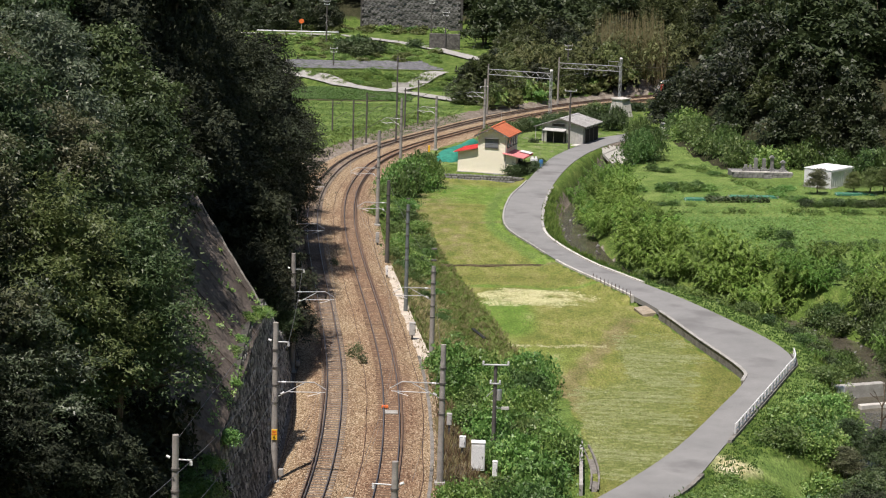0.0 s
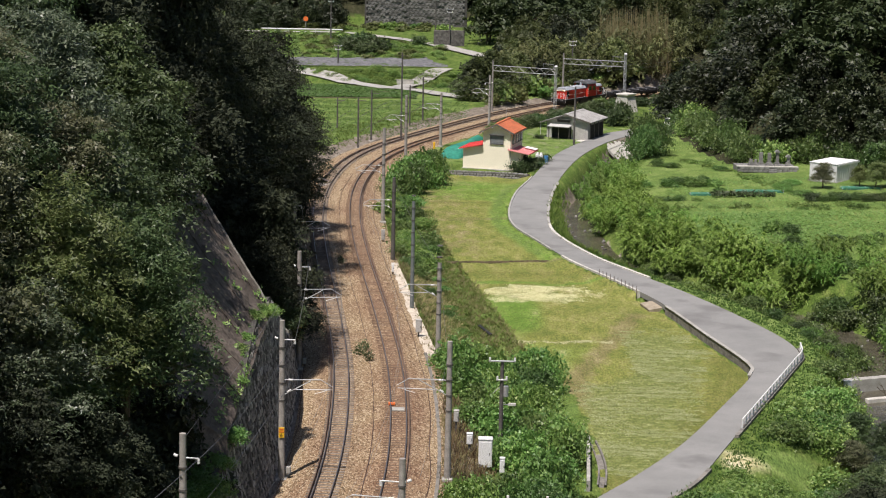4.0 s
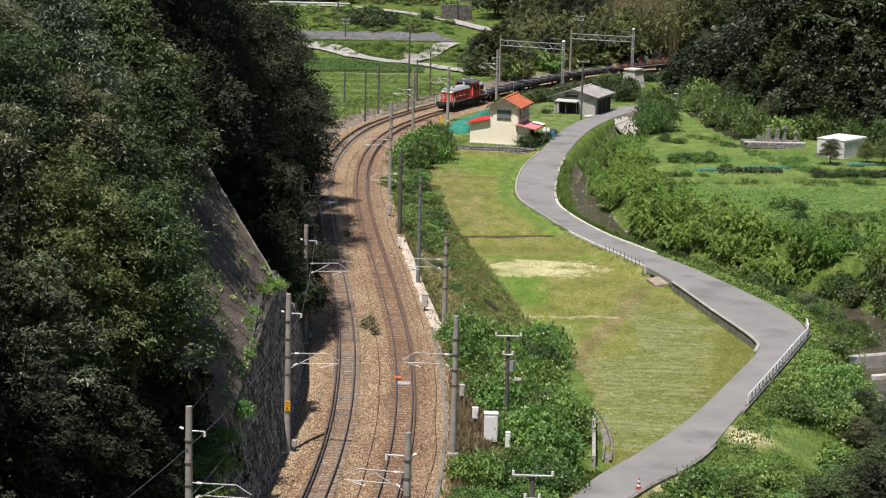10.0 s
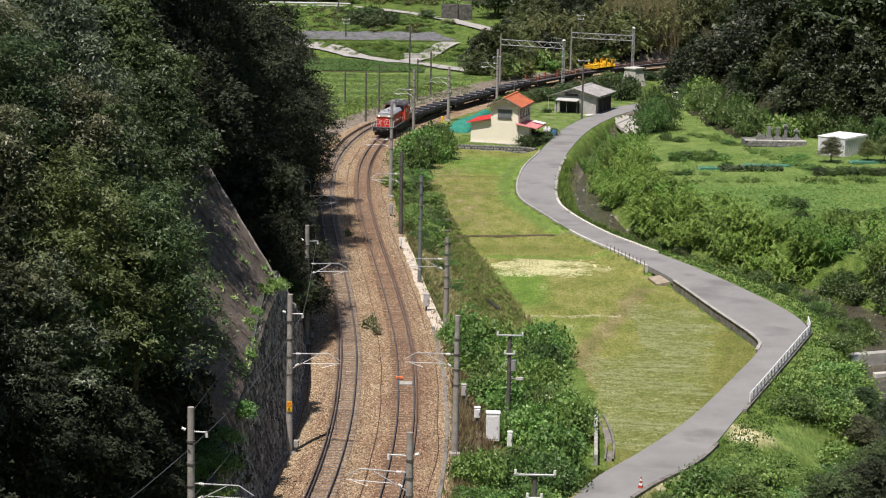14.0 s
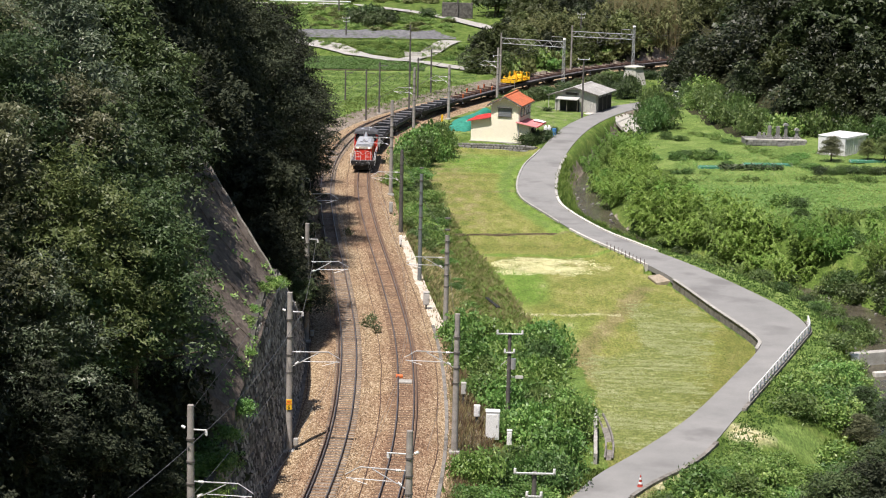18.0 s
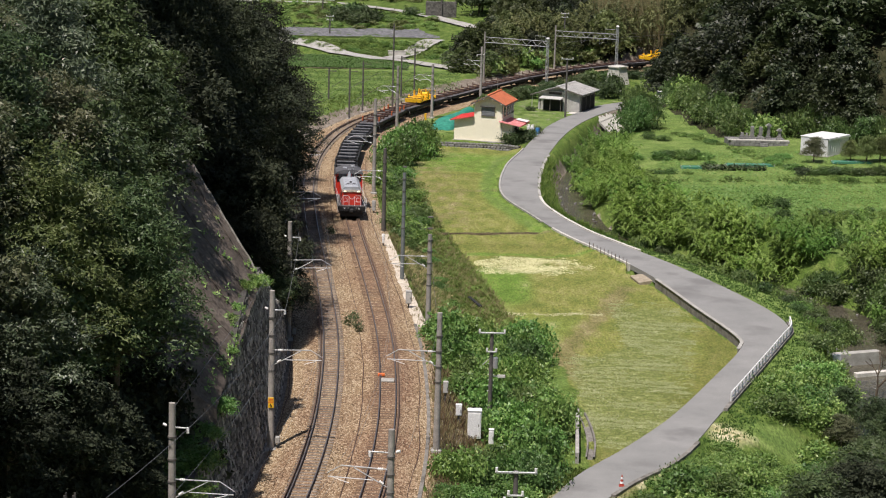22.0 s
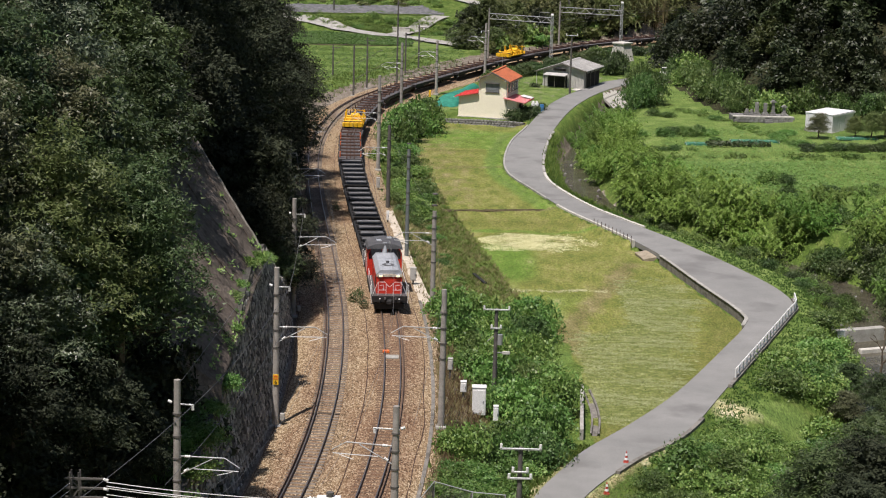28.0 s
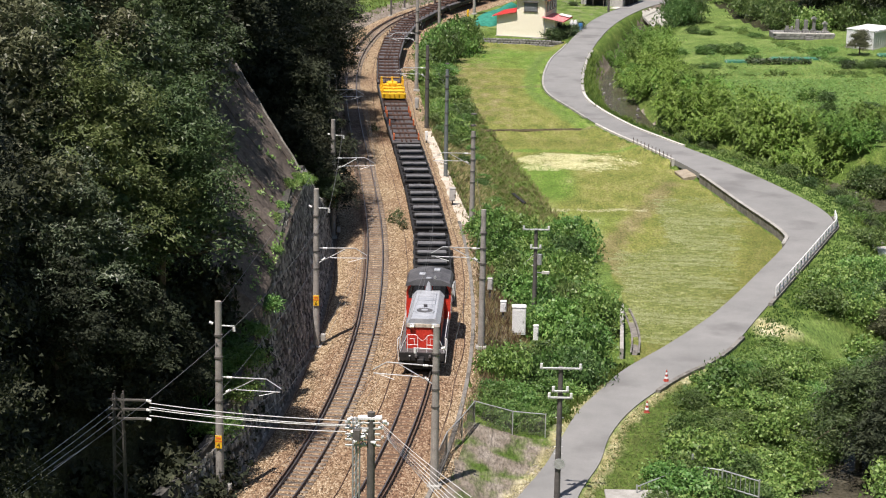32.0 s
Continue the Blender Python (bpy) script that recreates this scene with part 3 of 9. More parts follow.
def ground_material():
    """Grass land: rough grass, mown field, cut hay, crops and gravel, told apart by the cover of the land."""
    m = bpy.data.materials.new("ground_cover")
    m.use_nodes = True
    nt = m.node_tree
    N, L = nt.nodes, nt.links
    bsdf = N["Principled BSDF"]
    bsdf.inputs["Roughness"].default_value = 0.95
    bsdf.inputs["Specular IOR Level"].default_value = 0.15
    co = N.new("ShaderNodeTexCoord").outputs["Object"]

    def tex(scale, detail=5, stretch=None):
        n = N.new("ShaderNodeTexNoise")
        n.inputs["Scale"].default_value, n.inputs["Detail"].default_value, n.inputs["Roughness"].default_value = scale, detail, 0.65
        if stretch:
            mp = N.new("ShaderNodeMapping")
            mp.inputs["Scale"].default_value = stretch
            mp.inputs["Rotation"].default_value = (0, 0, radians(-6))
            L.new(co, mp.inputs["Vector"])
            L.new(mp.outputs[0], n.inputs["Vector"])
        else:
            L.new(co, n.inputs["Vector"])
        return n.outputs["Fac"]

    def tones(fac, *cs):
        r = N.new("ShaderNodeValToRGB")
        els = r.color_ramp.elements
        els[0].position, els[1].position = 0.3, 0.7
        els[0].color, els[1].color = (*cs[0], 1), (*cs[-1], 1)
        for i, c in enumerate(cs[1:-1]):
            e = els.new(0.3 + 0.4 * (i + 1) / (len(cs) - 1))
            e.color = (*c, 1)
        L.new(fac, r.inputs[0])
        return r.outputs[0]

    def mix(fac, a, b):
        x = N.new("ShaderNodeMix")
        x.data_type = "RGBA"
        L.new(fac, x.inputs["Factor"])
        L.new(a, x.inputs[6])
        L.new(b, x.inputs[7])
        return x.outputs[2]

    big, mid, fine = tex(0.16), tex(0.9, 5, (1, 0.42, 1)), tex(7, 4, (1, 0.3, 1))
    rows = tex(1.6, 9, (0.8, 1.2, 1))
    rough_g = tones(mid, (0.045, 0.08, 0.014), (0.085, 0.135, 0.026), (0.15, 0.19, 0.05))
    tn = N.new("ShaderNodeAttribute")
    tn.attribute_name = "tint"
    ts = N.new("ShaderNodeSeparateColor")
    L.new(tn.outputs["Color"], ts.inputs[0])
    patch = tex(0.7, 7, (1, 0.4, 1))
    mown = tones(patch, (0.105, 0.137, 0.03), (0.19, 0.203, 0.053), (0.275, 0.258, 0.1))
    hay = tones(mid, (0.30, 0.28, 0.12), (0.44, 0.40, 0.22), (0.62, 0.57, 0.40))
    crop = tones(tex(0.5, 7, (0.7, 0.5, 1)), (0.07, 0.122, 0.028), (0.125, 0.188, 0.045), (0.195, 0.25, 0.078))
    gravel = tones(mid, (0.12, 0.10, 0.08), (0.20, 0.17, 0.135), (0.28, 0.25, 0.21))
    at = N.new("ShaderNodeAttribute")
    at.attribute_name = "cover"
    sp = N.new("ShaderNodeSeparateColor")
    L.new(at.outputs["Color"], sp.inputs[0])

    def edge(v):
        """Breaks the border of a cover up into tufts."""
        a = N.new("ShaderNodeMath")
        a.operation = "MULTIPLY_ADD"
        a.inputs[1].default_value, a.inputs[2].default_value = 0.9, -0.45
        L.new(mid, a.inputs[0])
        b = N.new("ShaderNodeMath")
        L.new(a.outputs[0], b.inputs[0])
        L.new(v, b.inputs[1])
        c = N.new("ShaderNodeMapRange")
        c.inputs["From Min"].default_value, c.inputs["From Max"].default_value = 0.38, 0.62
        L.new(b.outputs[0], c.inputs["Value"])
        return c.outputs[0]

    def soft(v, amount):
        """A cover that thins out in patches."""
        a = N.new("ShaderNodeMath")
        a.operation = "MULTIPLY_ADD"
        a.inputs[1].default_value, a.inputs[2].default_value = 1.6, -0.8
        L.new(patch, a.inputs[0])
        b = N.new("ShaderNodeMath")
        L.new(a.outputs[0], b.inputs[0])
        L.new(v, b.inputs[1])
        c = N.new("ShaderNodeMapRange")
        c.inputs["From Min"].default_value, c.inputs["From Max"].default_value, c.inputs["To Max"].default_value = 0.25, 0.85, amount
        L.new(b.outputs[0], c.inputs["Value"])
        return c.outputs[0]

    at2 = N.new("ShaderNodeAttribute")
    at2.attribute_name = "wood"
    mown = mix(soft(tn.outputs["Alpha"], 0.8), mown, tones(patch, (0.09, 0.108, 0.024), (0.14, 0.15, 0.038), (0.19, 0.185, 0.06)))
    mown = mix(soft(ts.outputs[1], 0.85), mown, tones(patch, (0.075, 0.16, 0.022), (0.125, 0.22, 0.036), (0.20, 0.26, 0.075)))
    mown = mix(soft(ts.outputs[0], 1.0), mown, tones(rows, (0.095, 0.122, 0.03), (0.145, 0.17, 0.05), (0.195, 0.215, 0.075), (0.33, 0.345, 0.17)))
    mown = mix(soft(ts.outputs[2], 0.8), mown, tones(patch, (0.12, 0.10, 0.045), (0.19, 0.165, 0.075), (0.27, 0.23, 0.12)))
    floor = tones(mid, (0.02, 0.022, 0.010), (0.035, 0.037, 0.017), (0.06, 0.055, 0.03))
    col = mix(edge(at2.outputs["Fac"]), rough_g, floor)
    col = mix(edge(sp.outputs[0]), col, mown)
    col = mix(edge(sp.outputs[2]), col, crop)
    col = mix(edge(at.outputs["Alpha"]), col, gravel)
    col = mix(soft(sp.outputs[1], 0.95), col, hay)
    hs = N.new("ShaderNodeHueSaturation")
    mr = N.new("ShaderNodeMapRange")
    mr.inputs["From Min"].default_value, mr.inputs["From Max"].default_value = 0.3, 0.7
    mr.inputs["To Min"].default_value, mr.inputs["To Max"].default_value = 0.5, 1.5
    L.new(fine, mr.inputs["Value"])
    L.new(mr.outputs[0], hs.inputs["Value"])
    L.new(col, hs.inputs["Color"])
    L.new(hs.outputs[0], bsdf.inputs["Base Color"])
    bp = N.new("ShaderNodeBump")
    bp.inputs["Strength"].default_value, bp.inputs["Distance"].default_value = 0.8, 0.12
    L.new(fine, bp.inputs["Height"])
    L.new(bp.outputs[0], bsdf.inputs["Normal"])
    return m


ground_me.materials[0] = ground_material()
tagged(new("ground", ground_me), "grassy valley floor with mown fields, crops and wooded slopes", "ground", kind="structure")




def on_grid(a, x, y):
    """The value of a grid of the plan at a place."""
    i = int(np.clip(np.searchsorted(GX, x) - 1, 0, nx - 2))
    j = int(np.clip(np.searchsorted(GY, y) - 1, 0, ny - 2))
    fx, fy = (x - GX[i]) / (GX[i + 1] - GX[i]), (y - GY[j]) / (GY[j + 1] - GY[j])
    return float((a[j, i] * (1 - fx) + a[j, i + 1] * fx) * (1 - fy) + (a[j + 1, i] * (1 - fx) + a[j + 1, i + 1] * fx) * fy)


def height1(x, y):
    return on_grid(gz, x, y)


# ---- railway ----
def ribbon(line, profile):
    """A strip along a line; profile: offsets to the right and heights."""
    n = side(line)
    k = len(profile)
    vs = [(p[0] + o * s[0], p[1] + o * s[1], z) for p, s in zip(line, n) for o, z in profile]
    fs = [(i * k + j, i * k + j + 1, (i + 1) * k + j + 1, (i + 1) * k + j) for i in range(len(line) - 1) for j in range(k - 1)]
    return vs, fs


bv, bf = ribbon(MID, [(-5.7, -0.95), (-5.1, -0.5), (-4.6, -0.42), (-3.75, -0.27), (-2.1, -0.21), (-0.5, -0.27), (0, -0.31), (0.5, -0.27), (2.1, -0.21), (3.75, -0.27), (4.8, -0.5), (5.6, -0.62), (5.9, -1.1)])
bv = [(x, y, z + 0.035 * noise.noise((x * 2.2, y * 2.2, 0)) + 0.03 * noise.noise((x * 0.5, y * 0.5, 3))) for x, y, z in bv]
bed_me = mesh_of("track_bed", bv, bf, M_BALLAST, True)
ra = bed_me.attributes.new("rust", "FLOAT", "POINT")
across = np.tile([0.0, 0.0, 0.1, 0.45, 0.5, 0.3, 0.35, 0.45, 0.75, 0.55, 0.15, 0.0, 0.0], len(MID))
ra.data.foreach_set("value", (across * np.interp(np.repeat(MID[:, 1], 13), [90, 150, 260], [1.25, 0.9, 0.8])).astype(np.float32))
tagged(new("track_bed", bed_me), "brown stone ballast bed under two railway tracks", "ballast", kind="structure")

RAIL_PROFILE = [(-0.062, -0.155), (-0.02, -0.135), (-0.016, -0.045), (-0.035, -0.03), (-0.033, -0.002), (0.033, -0.002), (0.035, -0.03), (0.016, -0.045), (0.02, -0.135), (0.062, -0.155)]


def offset(line, o):
    return line + o * side(line)


def railway(line, sleeper_mat, guard, sunk):
    """One track: two rails, a check rail inside one of them, and its sleepers."""
    t = empty("railway_track")
    for o in (-0.566, 0.566):
        part_me("rail", mesh_of("rail", *ribbon(offset(line, o), RAIL_PROFILE), M_RAIL), t)
        part_me("rail_head", mesh_of("rail_head", *ribbon(offset(line, o), [(-0.03, -0.004), (-0.026, 0.002), (0.026, 0.002), (0.03, -0.004)]), M_RAILTOP), t)
    gl = line[(line[:, 1] < 284)]
    part_me("check_rail", mesh_of("check_rail", *ribbon(offset(gl, guard), RAIL_PROFILE), M_RAIL), t)
    dense = smooth_line(line[::3], 0.6)
    tg = np.gradient(dense, axis=0)
    sl = box((0, 0, 0), (2.0, 0.23, 0.14), 0.02)
    sme = bpy.data.meshes.new("sleeper")
    sl.to_mesh(sme)
    sl.free()
    sme.materials.append(sleeper_mat)
    rest_v, rest_f = [], []
    count = 0
    for p, g in zip(dense, tg):
        a = math.atan2(g[1], g[0])
        m = Matrix.Translation((p[0], p[1], -0.225 - sunk)) @ Matrix.Rotation(a - math.pi / 2 + rng.uniform(-0.02, 0.02), 4, "Z")
        if 90 < p[1] and count < 300:
            part_me("sleeper", sme, t, m)
            count += 1
        elif p[1] > 90 and p[0] < 75:
            b = len(rest_v)
            rest_v += [tuple(m @ v.co) for v in sme.vertices]
            rest_f += [tuple(b + i for i in f.vertices) for f in sme.polygons]
    tagged(part_me("far_sleepers", mesh_of("far_sleepers", rest_v, rest_f, sleeper_mat), t), kind="stuff")
    return t


tagged(railway(TRACK, M_WSLEEPER, 0.566 + 0.2, 0.048), "railway track with rusty rails and dark sleepers on ballast", "railway track", "tracks of the line")
tagged(railway(TRACK_W, M_SLEEPER, -0.566 - 0.2, 0.034), "railway track with rusty rails and pale sleepers on ballast", "railway track", "tracks of the line")


# ---- lane ----
def lane():
    n = 420
    tl = np.linspace(0, len(ROAD_L) - 1, n)
    tr = np.linspace(0, len(ROAD_R) - 1, n)
    # pair the edges by nearest point across
    L = np.stack([np.interp(tl, np.arange(len(ROAD_L)), ROAD_L[:, k]) for k in (0, 1)], 1)
    idx = [int(np.argmin(np.hypot(ROAD_R[:, 0] - p[0], ROAD_R[:, 1] - p[1]))) for p in L]
    idx = np.maximum.accumulate(idx)
    idx = soften(idx.astype(float), 30)
    Rr = np.stack([np.interp(idx, np.arange(len(ROAD_R)), ROAD_R[:, k]) for k in (0, 1)], 1)
    vs, fs = [], []
    for a, b in zip(L, Rr):
        za, zb = road_z(a[1]), road_z(b[1])
        row = [(*a, za - 0.5), (*a, za), *[(*(a + (b - a) * k), za + (zb - za) * k + 0.04 * math.sin(math.pi * k)) for k in (0.25, 0.5, 0.75)], (*b, zb), (*b, zb - 0.5)]
        vs += row
    for i in range(n - 1):
        for j in range(6):
            fs.append((i * 7 + j, i * 7 + j + 1, i * 7 + 7 + j + 1, i * 7 + 7 + j))
    return vs, fs


tagged(new("road", mesh_of("road", *lane(), M_ASPHALT, False)), "narrow winding grey asphalt lane between fields", "road", kind="structure")


def strip(line, w, z0, z1):
    """A low wall or kerb along a line: width to the right, foot and top (numbers or functions of y)."""
    n = side(line)
    f0 = z0 if callable(z0) else (lambda y: z0)
    f1 = z1 if callable(z1) else (lambda y: z1)
    vs, fs = [], []
    for p, s in zip(line, n):
        q = p + s * w
        vs += [(*p, f0(p[1])), (*p, f1(p[1])), (*q, f1(q[1])), (*q, f0(q[1]))]
    for i in range(len(line) - 1):
        for j in range(4):
            fs.append((i * 4 + j, i * 4 + (j + 1) % 4, i * 4 + 4 + (j + 1) % 4, i * 4 + 4 + j))
    k = 4 * (len(line) - 1)
    fs += [(3, 2, 1, 0), (k, k + 1, k + 2, k + 3)]
    return vs, fs


def cut(line, y0, y1):
    return line[(line[:, 1] >= y0) & (line[:, 1] <= y1)]


# kerb wall on the field side of the bend, from the notch down to the corner
tagged(new("field_wall", mesh_of("field_wall", *strip(cut(ROAD_L, 157.5, 185), -0.22, lambda y: -2.6, lambda y: road_z(y) + 0.02), M_OLDWALL)), "low stained concrete retaining wall along the lane above the field", "retaining wall", kind="structure")
tagged(new("lane_kerb", mesh_of("lane_kerb", *strip(cut(ROAD_R, 198.5, 230.5), 0.3, lambda y: -3.5, lambda y: road_z(y) + 0.12), M_PALE)), "pale concrete kerb on the stream side of the lane", "kerb", kind="structure")
tagged(new("lane_kerb", mesh_of("lane_kerb", *strip(cut(ROAD_L, 191.5, 210.5), -0.25, lambda y: -2.6, lambda y: road_z(y) + 0.1), M_PALE)), "pale concrete kerb above the mown field", "kerb", kind="structure")
tagged(new("lane_kerb", mesh_of("lane_kerb", *strip(cut(ROAD_L, 214, 267), -0.2, lambda y: -2.4, lambda y: road_z(y) + 0.1), M_CONC)), "grey concrete kerb along the bend of the lane", "kerb", kind="structure")
tagged(new("river_wall", mesh_of("river_wall", *strip(cut(ROAD_R, 139, 168), 0.3, lambda y: -4.0, lambda y: road_z(y) + 0.15), M_OLDWALL)), "stained concrete river wall under the guard rail of the lane", "retaining wall", kind="structure")
tagged(new("river_wall", mesh_of("river_wall", *strip(cut(ROAD_R, 118.5, 131), 0.3, lambda y: -3.2, lambda y: road_z(y) + 0.12), M_OLDWALL)), "dark concrete edge of the lane above the stream bank", "retaining wall", kind="structure")
tagged(new("river_wall", mesh_of("river_wall", *strip(cut(ROAD_R, 230.5, 262), 0.3, lambda y: -4.6, lambda y: road_z(y) + 0.12), M_CONC)), "concrete stream wall along the lane", "retaining wall", kind="structure")

wv, wf = ribbon(STREAM, [(-3.2, -4.0), (-1.5, -4.02), (0, -4.0), (1.5, -4.02), (3.2, -4.0)])
tagged(new("water", mesh_of("water", wv, wf, M_WATER, True)), "shallow brown stream over stones", "stream", kind="structure")

# stone wall beside the western track, and the sprayed slope above it
wall_line = cut(offset(MID, -5.45), 89, 192)
wn_ = side(wall_line)
wvs, wfs = [], []
for p, s in zip(wall_line, wn_):
    top = float(wall_z(p[1])) + 0.25
    lean = 0.16 * (top + 0.5)
    wvs += [(p[0], p[1], -0.8), (p[0] - s[0] * lean, p[1] - s[1] * lean, top), (p[0] - s[0] * (lean + 0.5), p[1] - s[1] * (lean + 0.5), top), (p[0] - s[0] * (lean + 0.5), p[1] - s[1] * (lean + 0.5), -0.8)]
for i in range(len(wall_line) - 1):
    for j in range(3):
        wfs.append((i * 4 + j, i * 4 + j + 1, i * 4 + 4 + j + 1, i * 4 + 4 + j))
M_WALLDARK = mat("wall_mortar", (0.05, 0.048, 0.042), (0.10, 0.095, 0.085), 1.0, 0.95, bump=0.5, fine=8, dist=0.05)
stone_wall = tagged(new("stone_wall", mesh_of("stone_wall", wvs, wfs, M_WALLDARK)), "tall dark stone retaining wall beside the track", "retaining wall", kind="structure")

# ---- plants ----


def leaves_mesh(name, c, nrm, size, aspect, material, bend=0.25, droop=0.0, along_twig=None):
    """Many small leaves: one small blade for each point c, facing nrm, pointing away from its twig where along_twig is given."""
    n = len(c)
    nrm = nrm / np.linalg.norm(nrm, axis=1)[:, None]
    r = npr.normal(size=(n, 3))
    if along_twig is not None:
        r[:len(along_twig)] = along_twig + 0.35 * r[:len(along_twig)]
    r[:, 2] -= droop
    t = r - nrm * (r * nrm).sum(1)[:, None]
    t /= np.linalg.norm(t, axis=1)[:, None]
    b = np.cross(nrm, t)
    s = (size * npr.uniform(0.6, 1.35, n))[:, None]
    v = np.empty((n, 3, 3))
    v[:, 0] = c - t * s * 0.45 + b * s * aspect * 0.5
    v[:, 1] = c + t * s * 0.55 - nrm * s * bend * 0.4
    v[:, 2] = c - t * s * 0.35 - b * s * aspect * 0.5
    me = bpy.data.meshes.new(name)
    me.vertices.add(n * 3)
    me.vertices.foreach_set("co", v.astype(np.float32).ravel())
    me.loops.add(n * 3)
    me.loops.foreach_set("vertex_index", np.arange(n * 3, dtype=np.int32))
    me.polygons.add(n)
    me.polygons.foreach_set("loop_start", np.arange(0, n * 3, 3, dtype=np.int32))
    me.materials.append(material)
    me.update(calc_edges=True)
    return me


def lobes_points(lobes, n, inward=0.25, up=0.7, twig=0.3, per=20):
    """Leaves in small sprays over the outside of flat overlapping boughs (centre, radius, flatness), and the way they face."""
    L = np.array([(*c, r, f) for c, r, f in lobes])
    w = L[:, 3] ** 2
    m = max(8, int(n / per))
    k = npr.choice(len(L), size=m, p=w / w.sum())
    d = npr.normal(size=(m, 3))
    d /= np.linalg.norm(d, axis=1)[:, None]
    d[:, 2] = np.where(d[:, 2] < -0.25, -d[:, 2], d[:, 2])
    rad = L[k, 3] * (1.15 - (inward + 0.3) * npr.uniform(0, 1, m) ** 1.3)
    p = L[k, :3] + d * rad[:, None] * np.stack([np.ones(m), np.ones(m), L[k, 4]], 1)
    # each spray: a flat fan that leans outwards and hangs at its tips
    c = npr.randint(0, m, n)
    size = npr.uniform(0.5, 1.7, m)[c]
    e = npr.normal(size=(n, 3)) * np.array([1.0, 1.0, 0.4]) * (twig * size)[:, None]
    pos = p[c] + e + d[c] * 0.1
    pos[:, 2] -= 0.3 * (e[:, 0] ** 2 + e[:, 1] ** 2) / twig
    nr = d[c] * 0.3 + npr.normal(size=(m, 3))[c] * 0.5 + npr.normal(size=pos.shape) * 0.33
    nr[:, 2] += up
    return pos, nr, e / (np.linalg.norm(e, axis=1)[:, None] + 1e-6)


def crown_lobes(seed, r, h, n):
    """Boughs round the stem: wide below, closing towards a broken top, with gaps between them."""
    g = random.Random(seed)
    out = []
    for i in range(n):
        a = i * 2.4 + g.uniform(-0.7, 0.7)
        z = (i + g.random()) / n
        rr = r * (1.0 - 0.8 * z ** 1.9) * g.uniform(0.5, 0.95)
        out.append(((rr * math.cos(a), rr * math.sin(a), h * (0.34 + 0.6 * z + g.uniform(-0.04, 0.05))), r * g.uniform(0.16, 0.36) * (1.1 - 0.35 * z), g.uniform(0.45, 0.75)))
    return out


def inner_leaves(r, h, n):
    """The shaded foliage inside a crown."""
    z = npr.uniform(0.38, 0.86, n)
    a = npr.uniform(0, 6.283, n)
    q = r * 0.62 * (1 - 0.8 * ((z - 0.34) / 0.6) ** 1.9) * np.sqrt(npr.uniform(0, 1, n))
    return np.stack([q * np.cos(a), q * np.sin(a), h * z], 1), npr.normal(size=(n, 3)) + np.array([0, 0, 0.4])


def trunk_mesh(seed, h, r, lobes):
    g = random.Random(seed)
    bm = bmesh.new()
    pts = [Vector((0, 0, -0.6))]
    for i in range(1, 6):
        pts.append(Vector((g.uniform(-0.12, 0.12) * i, g.uniform(-0.12, 0.12) * i, h * 0.16 * i)))
    for i in range(5):
        add_rod(bm, pts[i], pts[i + 1], r * (1 - 0.15 * i), r * (1 - 0.15 * (i + 1)), 7)
    for c, rr, f in lobes[:9]:
        a = pts[g.randint(2, 4)]
        mid = a.lerp(Vector(c), 0.5) + Vector((0, 0, -0.25))
        add_rod(bm, a, mid, r * 0.4, r * 0.25, 5)
        add_rod(bm, mid, c, r * 0.25, r * 0.08, 5)
    me = bpy.data.meshes.new("trunk")
    bm.to_mesh(me)
    bm.free()
    me.materials.append(M_BARK)
    return me


TREE_KINDS = {}


def tree_kind(key, seed, r, h, n_lobes, n_leaves, size, aspect, material, droop=0.3):
    lobes = crown_lobes(seed, r, h, n_lobes)
    p, nr, tg = lobes_points(lobes, n_leaves, twig=0.25 if size < 0.3 else 0.45, per=15 if size < 0.3 else 20)
    q, nq = inner_leaves(r, h, n_leaves // 9)
    sz = np.concatenate([np.full(len(p), size), np.full(len(q), size * 1.9)])
    TREE_KINDS[key] = (trunk_mesh(seed, h, 0.16 + h * 0.012, lobes), leaves_mesh("crown", np.vstack([p, q]), np.vstack([nr, nq]), sz, aspect, material, droop=droop, along_twig=tg))


for i in range(3):
    tree_kind(("broad", i), 11 + i, 3.7, 8.5, 52, 21000, 0.215, 0.4, (LEAF, LEAF, LEAF_DULL)[i])
    tree_kind(("high", i), 41 + i, 4.6, 14.0, 64, 29000, 0.225, 0.4, (LEAF, LEAF_DULL, LEAF_DARK)[i])
    tree_kind(("dark", i), 31 + i, 3.7, 9.5, 48, 18000, 0.22, 0.45, LEAF_DARK)
tree_kind(("lime", 0), 45, 4.3, 13.0, 60, 26000, 0.225, 0.42, LEAF_LIME)
for i in range(2):
    tree_kind(("dull", i), 47 + i, 4.4, 13.5, 60, 26000, 0.23, 0.36, LEAF_GREY if i else LEAF_DULL)
    tree_kind(("deep", i), 61 + i, 3.9, 10.0, 46, 13000, 0.25, 0.5, LEAF_SHADED)
    tree_kind(("fresh", i), 51 + i, 3.1, 7.0, 44, 12000, 0.22, 0.5, LEAF_LIGHT)
    tree_kind(("far", i), 71 + i, 4.2, 10.0, 46, 4600, 0.44, 0.65, LEAF)
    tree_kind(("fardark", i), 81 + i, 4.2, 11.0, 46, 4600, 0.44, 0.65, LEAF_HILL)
    tree_kind(("rear", i), 85 + i, 4.4, 11.0, 40, 2600, 0.56, 0.7, LEAF_DARK)


